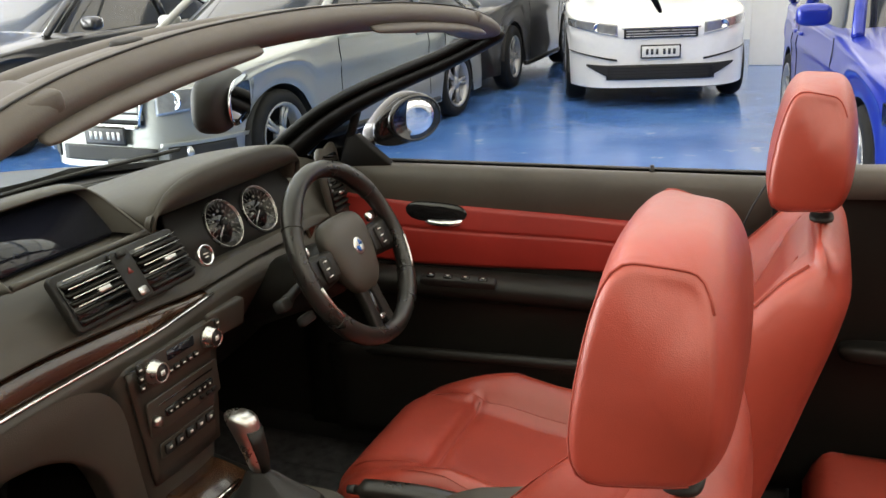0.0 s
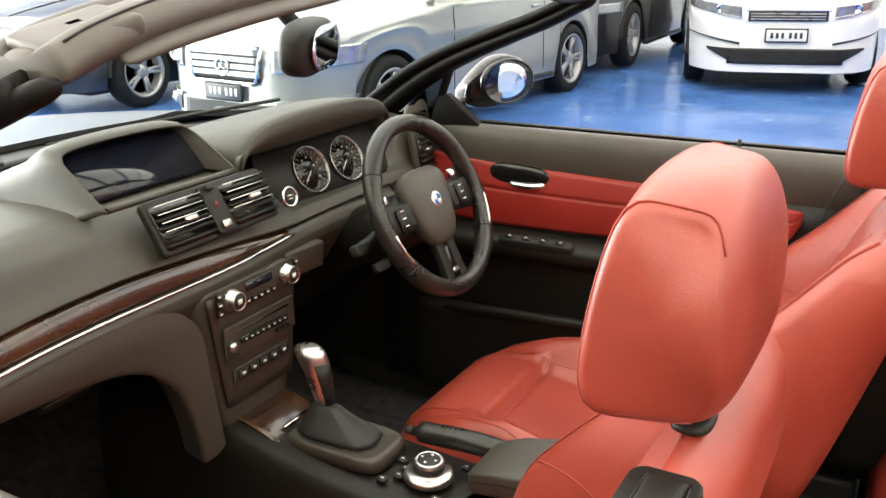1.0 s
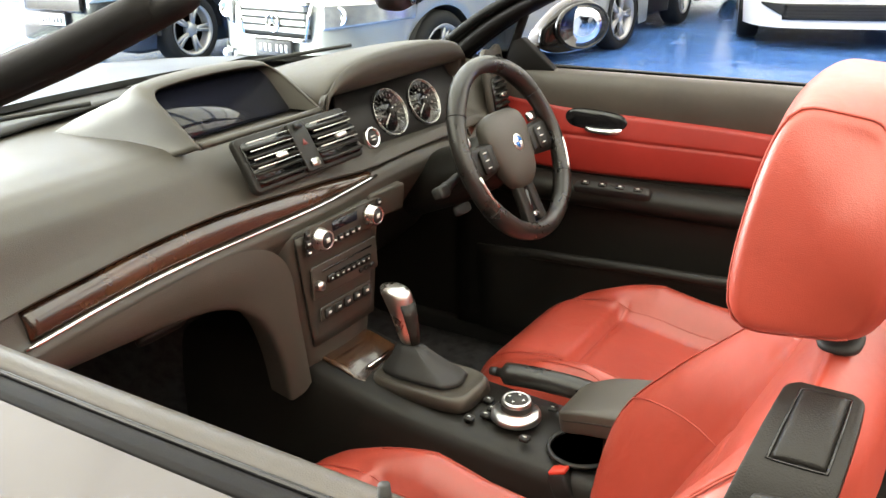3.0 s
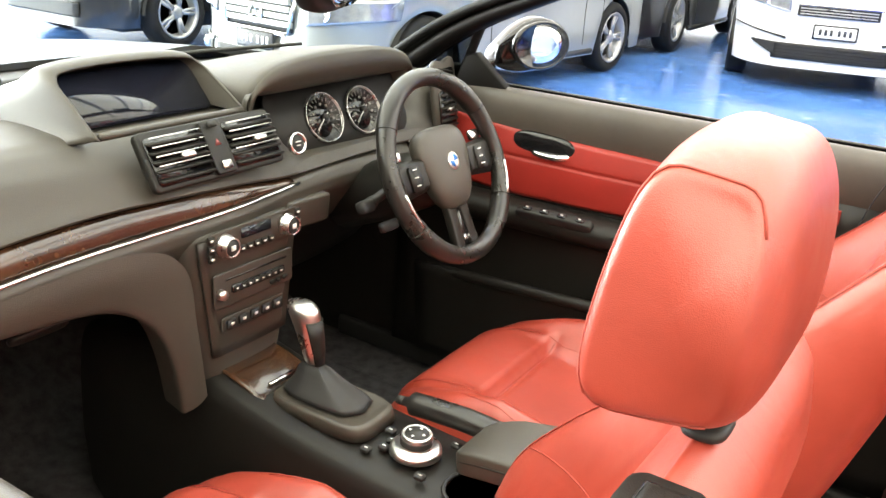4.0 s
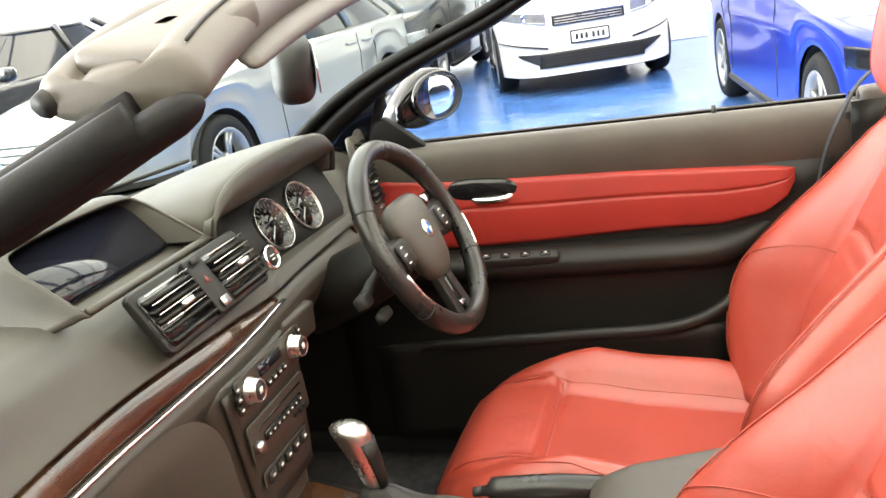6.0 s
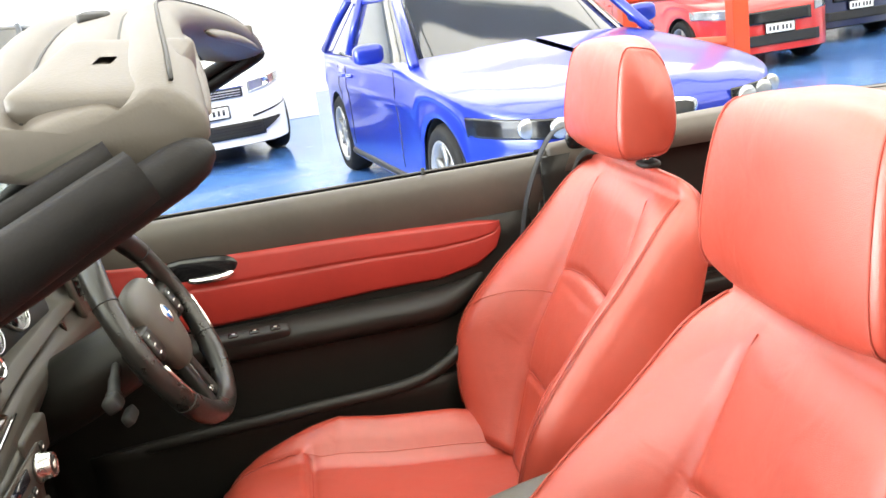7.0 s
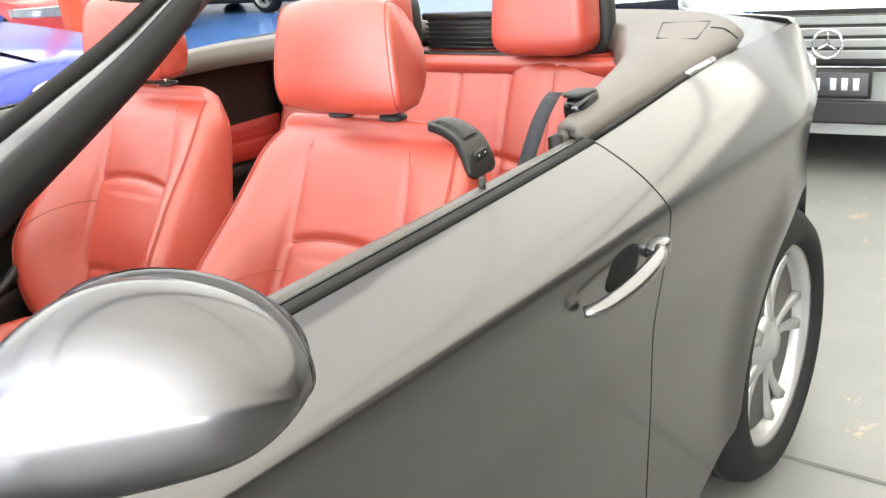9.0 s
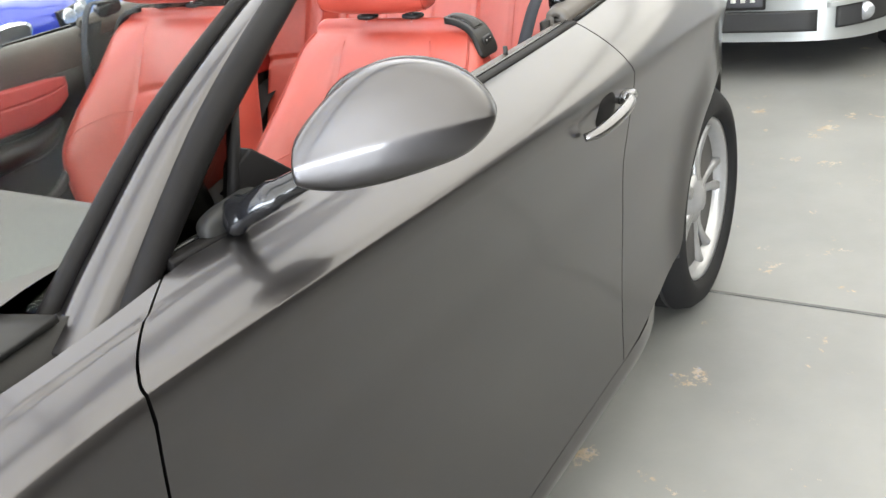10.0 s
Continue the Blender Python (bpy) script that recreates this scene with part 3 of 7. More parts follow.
def face_hatch(ob, M, on_nose, nose, W, hn):
    """Slim grille, swept lamps, wide lower mouth."""
    on_nose("grille", -0.34, 0.34, 0.66, 0.745, SOFT, "black slatted grille with a chrome edge", out=0.006)
    for k in range(3):
        on_nose("grille_bar", -0.32, 0.32, 0.672 + 0.024 * k, 0.682 + 0.024 * k, SATIN, out=0.012)
    on_nose("grille_edge", -0.36, 0.36, 0.745, 0.758, CHROME, out=0.014)
    for s in (-1, 1):
        on_nose("head_lamp", s * 0.40, s * (W - 0.05), 0.685, 0.790, LAMPGLASS, "swept clear head lamp", skew=0.07, out=0.010, pinch=0.3)
        part("lamp_trim", tube([nose(s * (0.40 + 0.42 * k / 8), 0.690 + 0.075 * k / 8, 0.020) for k in range(9)], 0.005, 6), SATIN, ob)
        lm = face_pose(nose(s * 0.58, 0.765, 0.018), -(M.to_3x3() @ Vector((1, 0, 0))))
        part("lamp_bowl", lathe(lm, [(0.046, 0), (0.044, 0.008), (0.034, 0.004), (0.001, -0.004)], 24), CHROME, ob)
        on_nose("duct_blade", s * 0.40, s * (W - 0.06), 0.448, 0.468, SOFT, skew=0.08, out=0.006, pinch=0.7)
    on_nose("lower_mouth", -0.50, 0.50, 0.275, 0.415, SOFT, "wide black lower air intake", out=0.008)
    for s in (-1, 1):
        on_nose("lower_mouth", s * 0.48, s * 0.68, 0.30, 0.415, SOFT, skew=0.055, pinch=0.85, out=0.009)
    for k in range(4):
        on_nose("mouth_bar", -0.50, 0.50, 0.298 + 0.028 * k, 0.304 + 0.028 * k, TRIM, out=0.013)
    number_plate(ob, M, nose, 0.535, h=0.10)


def face_sport(ob, M, on_nose, nose, W, hn):
    """Shield grille in the middle, three round lamps a side."""
    d = -(M.to_3x3() @ Vector((1, 0, 0)))
    part("shield_grille", prism(catmull([(0.0, -0.20, 0), (0.12, 0.02, 0), (0.14, 0.11, 0), (0.0, 0.14, 0), (-0.14, 0.11, 0), (-0.12, 0.02, 0)], 4, True), 0.02, face_pose(nose(0, 0.56, -0.004), d)), CHROME, ob, "chrome shield grille")
    part("shield_hollow", prism(catmull([(0.0, -0.17, 0), (0.10, 0.02, 0), (0.12, 0.10, 0), (0.0, 0.12, 0), (-0.12, 0.10, 0), (-0.10, 0.02, 0)], 4, True), 0.003, face_pose(nose(0, 0.56, 0.018), d)), SOFT, ob)
    for s in (-1, 1):
        on_nose("lamp_slot", s * 0.36, s * (W - 0.06), 0.585, 0.685, GLOSSBLACK, "dark slot with three round lamps", skew=0.02, out=0.006)
        for k in range(3):
            lm = face_pose(nose(s * (0.44 + 0.125 * k), 0.640 + 0.006 * k, 0.010), d)
            part("round_lamp", lathe(lm, [(0.050, 0), (0.050, 0.02), (0.044, 0.026), (0.03, 0.03), (0.001, 0.034)], 24), LAMPGLASS, ob)
        on_nose("lower_duct", s * 0.30, s * (W - 0.16), 0.28, 0.38, SOFT, out=0.008)
    number_plate(ob, M, nose, 0.40, h=0.10)


def face_plain(ob, M, on_nose, nose, W, hn):
    on_nose("grille", -0.40, 0.40, 0.52, 0.66, GLOSSBLACK, "dark grille", out=0.008)
    on_nose("lower_mouth", -0.50, 0.50, 0.28, 0.40, SOFT, out=0.008)
    for s in (-1, 1):
        on_nose("head_lamp", s * 0.46, s * (W - 0.06), 0.60, 0.72, LAMPGLASS, "clear head lamp", skew=0.03, out=0.010, pinch=0.2)
    number_plate(ob, M, nose, 0.46, h=0.10)


PALE = paint("pale_silver_paint", (0.30, 0.31, 0.30), 0.5, 0.32)
WHITEP = paint("white_paint", (0.80, 0.80, 0.79), 0.0, 0.3)
BLUEP = paint("bright_blue_paint", (0.005, 0.022, 0.30), 0.30, 0.28, coat=0.55)
BLACKP = paint("black_paint", (0.008, 0.009, 0.012), 0.1, 0.3)
NAVYP = paint("navy_paint", (0.012, 0.018, 0.06), 0.2, 0.3)
REDP = paint("red_paint", (0.50, 0.02, 0.02), 0.0, 0.3)

SEDAN = (0.78, 2.76, 1.04, 1.77, 0.80, 0.97, 0.98, 1.44, 0.52, 1.25, 2.75, 1.0)
HATCH = (0.86, 2.62, 0.77, 1.80, 0.86, 1.00, 1.00, 1.46, 0.42, 1.15, 2.95, 1.02)
SPORT = (0.93, 2.70, 1.02, 1.83, 0.76, 0.94, 0.96, 1.42, 0.55, 1.30, 2.70, 0.99)
TALL = (0.86, 2.68, 0.90, 1.84, 0.92, 1.10, 1.10, 1.68, 0.42, 1.05, 3.05, 1.12)

front_sedan = parked_car("parked_sedan", "pale silver sedan with a chrome grille and round badge", -2.13, 4.32, 90 - 5, PALE, SEDAN, face_sedan)
hatch = parked_car("parked_hatchback", "white hatchback with a black lower air intake", 0.55, 8.50, 90 + 14.5, WHITEP, HATCH, face_hatch, spokes=5)
sport = parked_car("parked_sport_sedan", "bright blue sport sedan with triple round lamps", 3.20, 3.98, 90 + 8.5, BLUEP, SPORT, face_sport, spokes=7, twin=False)
suv = parked_car("parked_off_roader", "black off-roader with silver alloy wheels", -1.98, 8.95, 90 + 2, BLACKP, TALL, face_plain, wheel_r=0.36, rim=0.235)
side_car = parked_car("parked_saloon", "black saloon with silver alloy wheels", -5.0, 4.6, 90, BLACKP, SEDAN, face_plain)
tail_sedan = parked_car("parked_sedan", "silver sedan with a chrome grille and round badge, behind the convertible", 5.77, -0.22, 4, PALE, SEDAN, face_sedan)
far_a = parked_car("parked_saloon", "dark blue saloon far back in the hall", 9.2, 11.0, 90, NAVYP, SEDAN, face_plain)
far_b = parked_car("parked_saloon", "black saloon far back in the hall", 11.9, 10.2, 90, BLACKP, SEDAN, face_plain)
far_c = parked_car("parked_hatchback", "white hatchback far back in the hall", 10.4, 3.2, 20, WHITEP, HATCH, face_hatch)
far_d = parked_car("parked_saloon", "red saloon behind the orange frame", 7.1, 9.4, 90, REDP, SEDAN, face_plain)

# orange steel frame of a car hoist
ORANGE = mat("orange_red_steel", (0.62, 0.07, 0.02), 0.4, vary=0.10, scale=6.0, bump=0.05, bump_scale=80.0)
fr = thing("steel_frame", "orange-red painted steel post frame", "frame", 5.4, 6.6, 0)
for px, py in ((5.25, 6.05), (4.75, 7.2)):
    part("post", box(px - 0.07, px + 0.07, py - 0.07, py + 0.07, 0.02, 2.4), ORANGE, fr, bevel=0.008, smooth=False)
    part("base_plate", box(px - 0.16, px + 0.16, py - 0.16, py + 0.16, 0.0, 0.02), ORANGE, fr, smooth=False)
for z in (0.62, 1.05, 1.55):
    part("cross_bar", tube([(5.25, 6.05, z), (4.75, 7.2, z)], 0.05, 8), ORANGE, fr)

# ---------------------------------------------------------------- the convertible: outer body
# x runs towards the tail, y to its right-hand side, the front axle stands at x = 0
car = thing("convertible_car", "grey metallic convertible with red leather seats, its roof folded away", "car")
ARCH = 0.368
REAR_AXLE = 2.755
BELT_Z = ((-0.75, 0.62), (-0.6, 0.70), (-0.3, 0.80), (0.1, 0.875), (0.5, 0.938), (0.85, 0.974), (1.2, 0.974), (2.03, 0.980), (2.45, 0.995), (2.8, 0.985), (3.2, 0.955), (3.5, 0.925), (3.6, 0.90))
BELT_Y = ((-0.75, 0.60), (-0.3, 0.68), (0.3, 0.735), (0.85, 0.755), (1.2, 0.765), (2.03, 0.758), (2.45, 0.742), (2.8, 0.715), (3.2, 0.66), (3.6, 0.60))
CREASE_Z = ((-0.75, 0.55), (-0.3, 0.70), (0.3, 0.86), (0.72, 0.930), (1.1, 0.924), (1.5, 0.904), (1.9, 0.886), (2.4, 0.874), (3.0, 0.846), (3.6, 0.79))


def taper(x):
    t = 0.0
    if x < 0.35:
        t += 0.16 * ((0.35 - x) / 1.1) ** 2.2
    if x > 2.6:
        t += 0.20 * ((x - 2.6) / 0.75) ** 1.5
    return t


def raw_side(x, z):
    zc, zb, yb = lerp(CREASE_Z, x), lerp(BELT_Z, x), lerp(BELT_Y, x)
    wide = 0.874 - taper(x)
    yb = min(yb, wide - 0.03)
    if z >= zc:
        w = min(1, (z - zc) / max(0.01, zb - zc))
        y = wide - (wide - yb) * (0.50 * w + 0.50 * w ** 2.4)
    else:
        w = min(1.2, (zc - z) / (zc - 0.29))
        y = wide - 0.024 * min(1, w / 0.30) ** 0.8 - 0.010 * math.sin(math.pi * min(1, w)) + 0.016 * max(0, (w - 0.62) / 0.38) ** 2
    for xa in (0.0, REAR_AXLE):
        r = math.hypot(x - xa, z - 0.315)
        y += 0.016 * math.exp(-((r - ARCH) / 0.07) ** 2) if z > 0.2 else 0
    return y


def side_y(x, z):
    """Half width of the body at x and height z, its crease slightly rounded."""
    return (raw_side(x, z - 0.011) + raw_side(x, z) + raw_side(x, z + 0.011)) / 3 if z < lerp(BELT_Z, x) - 0.012 else raw_side(x, z)


def low_z(x, base):
    for xa in (0.0, REAR_AXLE):
        if abs(x - xa) < ARCH:
            return max(base, 0.315 + math.sqrt(ARCH ** 2 - (x - xa) ** 2))
    return base


def panel(name, s, x0, x1, base, label="", nx=40, nz=40, x_top=None, parent=None):
    """A side panel between two upright edges, which may lean."""
    def f(u, v):
        x = x0(0.6) + (x1(0.6) - x0(0.6)) * u
        zl, zt = low_z(x, base(x)), lerp(BELT_Z, x)
        zc = min(max(lerp(CREASE_Z, x), zl + 0.02), zt - 0.01)
        z = zl + (zc - zl) * v / 0.55 if v <= 0.55 else zc + (zt - zc) * (v - 0.55) / 0.45
        x = x0(z) + (x1(z) - x0(z)) * u
        return (x, s * side_y(x, z), z)
    return part(name, grid(f, nx, nz), BODY, parent or car, label, solid=0.014)


def door_front(z):
    return 0.840 + 0.13 * max(0, (z - 0.935) / 0.04) ** 2


def door_rear(z):
    return 2.028 + 0.018 * math.exp(-((z - 0.80) / 0.12) ** 2) - 0.09 * max(0, (0.62 - z) / 0.32) ** 1.7


doors = {}
for s in (-1, 1):
    panel("front_fender", s, lambda z: -0.46, lambda z: door_front(z) - 0.004, lambda x: 0.22, nx=60)
    doors[s] = panel("door", s, door_front, door_rear, lambda x: 0.295, "grey metallic car door, shut, its window wound down", nx=60)
    panel("rear_quarter", s, lambda z: door_rear(z) + 0.004, lambda z: 3.34, lambda x: 0.295 + 0.07 * max(0, (x - 2.06) / 0.33) ** 1.5 if x < 2.6 else 0.25, nx=76)
    # sill below the door
    part("sill_skirt", grid(lambda u, v: (0.36 + 2.02 * u, s * (line(((0, 0.862), (0.35, 0.868), (0.6, 0.855), (1, 0.77)), v) - 0.10 * max(0, (u - 0.82) / 0.18) ** 2), line(((0, 0.288), (0.35, 0.255), (0.6, 0.225), (1, 0.205)), v)), 30, 8), BODY, car, solid=0.012)
    # dark sheet added behind the shut lines for the shade in them
    part("shut_line_backing", grid(lambda u, v: (0.70 + 1.42 * u, s * (side_y(0.70 + 1.42 * u, 0.28 + 0.66 * v) - 0.020), 0.28 + 0.66 * v), 24, 10), SOFT, car)
    # wheel wells
    for xa in (0.0, REAR_AXLE):
        part("wheel_well", grid(lambda u, v: (xa + 0.365 * math.cos(math.pi * u), s * (0.56 + (side_y(xa + 0.365 * math.cos(math.pi * u), 0.36) - 0.588) * v), 0.315 + 0.365 * math.sin(math.pi * u)), 20, 4), SOFT, car)

# nose, bonnet, tail
part("front_bumper", grid(lambda u, v: (-0.46 - 0.30 * math.sqrt(max(0, 1 - abs(2 * u - 1) ** 3.2)) * line(((0, 0.85), (0.4, 1.0), (0.8, 0.9), (1, 0.72)), v), (2 * u - 1) * side_y(-0.46, 0.3 + 0.43 * v), 0.20 + (lerp(BELT_Z, -0.46) - 0.20) * v), 32, 12), BODY, car, solid=0.01)


def bonnet_pt(u, v):
    x = -0.70 + 1.28 * u + 0.16 * abs(2 * v - 1) ** 2 * u
    y = (2 * v - 1) * (lerp(BELT_Y, x) - 0.012)
    return (x, y, lerp(BELT_Z, x) + 0.088 * (1 - abs(2 * v - 1) ** 3) * (0.6 + 0.4 * min(1, u / 0.5)) * (1 - 0.35 * max(0, (u - 0.6) / 0.4)) + 0.010 * math.exp(-((abs(2 * v - 1) - 0.55) / 0.08) ** 2))


part("bonnet", grid(bonnet_pt, 30, 30), BODY, car, "grey metallic bonnet", solid=0.012)
part("cowl_panel", grid(lambda u, v: (0.50 + 0.20 * u + 0.17 * (2 * v - 1) ** 2, (2 * v - 1) * 0.72, 0.955 + 0.015 * u + 0.03 * (1 - (2 * v - 1) ** 2)), 6, 20), SOFT, car, solid=0.008)
for w0 in ((0.62, 0.52), (0.60, -0.22)):
    part("wiper", tube(catmull([(0.74, w0[1] + 0.10, 1.012), (0.63, w0[1] - 0.15, 0.998), (0.60, w0[1] - 0.45, 0.992)], 5), 0.0045, 6), SOFT, car)


def tail_pt(u, v):
    z = 0.24 + (lerp(BELT_Z, 3.34) - 0.24) * v
    return (3.34 + 0.27 * math.sqrt(max(0, 1 - abs(2 * u - 1) ** 3.0)) * line(((0, 0.8), (0.35, 1.0), (0.55, 1.0), (0.62, 0.90), (1, 0.72)), v), (2 * u - 1) * side_y(3.34, z), z)


part("rear_bumper", grid(tail_pt, 32, 16), BODY, car, solid=0.01)
part("boot_lid", grid(lambda u, v: (2.93 + 0.66 * u - 0.20 * abs(2 * v - 1) ** 2.2 * (1 - 0.1 * u), (2 * v - 1) * (0.70 - 0.10 * u), lerp(BELT_Z, 2.93 + 0.62 * u) + 0.022 * (1 - (2 * v - 1) ** 2) + 0.012 * u ** 6), 20, 28), BODY, car, "grey metallic boot lid", solid=0.012)
for s in (-1, 1):
    part("tail_lamp", grid(lambda u, v: (3.22 + 0.22 * u, s * (side_y(3.22 + 0.10 * u, 0.74 + 0.11 * v) + 0.004 - 0.10 * u * u), 0.72 + 0.15 * v), 10, 8), LAMPGLASS, car, "clear and red tail lamp", solid=0.02)

# belt strips, chrome and tonneau edge
for s in (-1, 1):
    xs = [0.98 + 1.05 * k / 24 for k in range(25)]
    strip = ((0.005, -0.008), (0.0055, 0.000), (0.002, 0.0035), (-0.006, 0.004), (-0.013, 0.0035), (-0.014, -0.010))
    part("belt_seal", loft([[Vector((x, s * (lerp(BELT_Y, x) + a), lerp(BELT_Z, x) + b)) for a, b in strip] for x in xs]), PILLARBLACK, doors[s], "black window seal", bevel=0.0012)
    part("seal_lip", tube([(x, s * (lerp(BELT_Y, x) - 0.0165), lerp(BELT_Z, x) + 0.003) for x in xs], 0.0030, 8), GLOSSBLACK, doors[s], "gloss black wiping lip")
    xs = [2.035 + 0.50 * k / 14 for k in range(15)]
    part("quarter_chrome", tube([(x, s * (lerp(BELT_Y, x) - 0.002), lerp(BELT_Z, x) + 0.002) for x in xs], 0.0045, 8), PILLARBLACK, car, "black rubber trim strip")
    part("strip_end", tube([(x, s * (lerp(BELT_Y, x) - 0.002), lerp(BELT_Z, x) + 0.005) for x in (2.40, 2.45, 2.50, 2.535)], 0.006, 8), CHROME, car, "bright metal strip end")

# outer door handles
for s in (-1, 1):
    d = doors[s]
    my = side_y(1.91, 0.843)
    # black lump stands in for the shade inside the handle's hollow
    bm = pillow(0.050, 0.012, 0.034, 0.8, 0.8, 24, 12, m=pose(1.902, s * (my - 0.004), 0.858))
    part("handle_recess_shade", bm, PILLARBLACK, d, "black lump for the shade in the handle's hollow")
    pts = catmull([(1.790, s * (my + 0.006), 0.838), (1.812, s * (my + 0.026), 0.843), (1.88, s * (my + 0.036), 0.850), (1.955, s * (my + 0.030), 0.855), (1.990, s * (my + 0.008), 0.856)], 6)
    part("door_handle", tube(pts, [0.0075 + 0.0045 * math.sin(math.pi * k / (len(pts) - 1)) for k in range(len(pts))], 12, flat=0.75), HANDLE_LIT, d, "grey metallic pull handle in body paint lightened for its reflection")
    part("lock_cover", pillow(0.022, 0.020, 0.013, 0.6, 0.6, 20, 10, m=pose(1.986, s * (my + 0.008), 0.852)), HANDLE_LIT, d)

# ---- wheels
# barrel metal, darker than the alloy of the rim
BARREL = mat("dark_barrel_metal", (0.10, 0.095, 0.09), 0.5, 0.4, vary=0.2, scale=12.0)


def car_wheel(parent, x, y, z, s, r=0.318, rim=0.226, width=0.215, spokes=5, twin=True, name="wheel", metal=ALLOY):
    """A wheel whose outer face looks along s * y."""
    m = face_pose((x, y, z), (0, s, 0))
    w = width
    body = lathe(m, [(rim - 0.004, -w), (r - 0.03, -w), (r - 0.008, -w + 0.018), (r, -w + 0.05), (r, -0.05), (r - 0.008, -0.022), (r - 0.030, 0.000), (r - 0.060, 0.008), (rim + 0.016, 0.003), (rim + 0.004, -0.010), (rim, -0.024), (rim - 0.004, -0.04), (rim - 0.004, -0.13)], 48)
    hub = part(name, body, RUBBER, parent, "black road tyre on a silver alloy rim")
    face = m @ pose(0, 0, -0.015)
    gro = bmesh.new()
    for k in (-0.05, 0.0, 0.05):
        lathe(m, [(r - 0.012, -w / 2 + k - 0.006), (r + 0.0012, -w / 2 + k - 0.005), (r + 0.0012, -w / 2 + k + 0.005), (r - 0.012, -w / 2 + k + 0.006)], 48, gro)
    part("tread_groove", gro, SOFT, hub)
    for k in range(36):
        a = 2 * math.pi * k / 36
        if k == 0:
            blk = part("tread_block", box(-0.010, 0.010, r - 0.004, r + 0.0035, -w + 0.022, -w + 0.062), RUBBER, hub)
            blk.matrix_basis = m
            first = blk
        else:
            blk = new("tread_block", first.data)
            blk.parent, blk.matrix_parent_inverse = hub, hub.matrix_basis.inverted()
            blk.matrix_basis = m @ pose(0, 0, 0, 0, 0, math.degrees(a))
    part("rim", lathe(face, [(rim - 0.012, -w + 0.02), (rim - 0.014, -0.04), (rim - 0.004, -0.012), (rim + 0.004, -0.004), (rim + 0.001, 0.002), (rim - 0.010, -0.002), (rim - 0.022, -0.020), (rim - 0.025, -0.050)], 48), metal, hub)
    part("rim_barrel", lathe(m, [(rim - 0.025, -0.050), (rim - 0.026, -w + 0.02), (rim - 0.014, -w + 0.018)], 48), BARREL, hub, "dark metal barrel of the rim")
    part("brake_disc", lathe(m, [(0.02, -0.10), (0.145, -0.10), (0.145, -0.085), (0.02, -0.085)], 32), SATIN, hub)
    part("hub_centre", lathe(face, [(0.075, -0.06), (0.07, -0.028), (0.050, -0.020), (0.034, -0.012), (0.030, -0.006), (0.001, -0.004)], 32), metal, hub)
    for k in range(spokes):
        for q in ((-0.19, 0.19) if twin else (0,)):
            a = 2 * math.pi * k / spokes + q
            a0 = 2 * math.pi * k / spokes + q * 0.55
            rings = []
            for t in range(7):
                w_ = t / 6
                rr, aa = 0.045 + (rim - 0.062) * w_, a0 + (a - a0) * w_
                c = Vector((rr * math.cos(aa), rr * math.sin(aa), 0))
                n = Vector((-math.sin(aa), math.cos(aa), 0))
                hw = 0.0150 - 0.003 * math.sin(math.pi * w_) if twin else 0.020
                zf = -0.020 - 0.012 * math.sin(math.pi * w_) + 0.006 * w_
                rings.append([face @ (c + n * hw + Vector((0, 0, zf - 0.006))), face @ (c + n * hw * 0.6 + Vector((0, 0, zf))), face @ (c - n * hw * 0.6 + Vector((0, 0, zf))), face @ (c - n * hw + Vector((0, 0, zf - 0.006))), face @ (c - n * hw * 0.7 + Vector((0, 0, zf - 0.035))), face @ (c + n * hw * 0.7 + Vector((0, 0, zf - 0.035)))])
            part("spoke", loft(rings), metal, hub)
    return hub


for s in (-1, 1):
    for xa in (0.0, REAR_AXLE):
        car_wheel(car, xa, s * 0.818, 0.318, s, rim=0.228)

# ---- windscreen, pillars, header
HEAD = [(1.492, 0.585, 1.272), (1.486, 0.53, 1.290), (1.472, 0.42, 1.309), (1.452, 0.24, 1.324), (1.442, 0.0, 1.330)]
FOOT = [(0.925, 0.705, 0.955), (0.80, 0.60, 0.972), (0.70, 0.45, 0.985), (0.62, 0.22, 0.995), (0.60, 0.0, 0.998)]


def mirror_line(p):
    return [Vector((a, -b, c)) for a, b, c in p] + [Vector((a, b, c)) for a, b, c in reversed(p[:-1])]


head_line = catmull(mirror_line(HEAD), 5)
foot_line = catmull(mirror_line(FOOT), 5)


def screen_pt(u, v):
    i = u * (len(head_line) - 1)
    k = min(int(i), len(head_line) - 2)
    a = foot_line[k].lerp(foot_line[k + 1], i - k)
    b = head_line[k].lerp(head_line[k + 1], i - k)
    p = a.lerp(b, v)
    return p + Vector((-0.03, 0, 0.02)) * math.sin(math.pi * v)


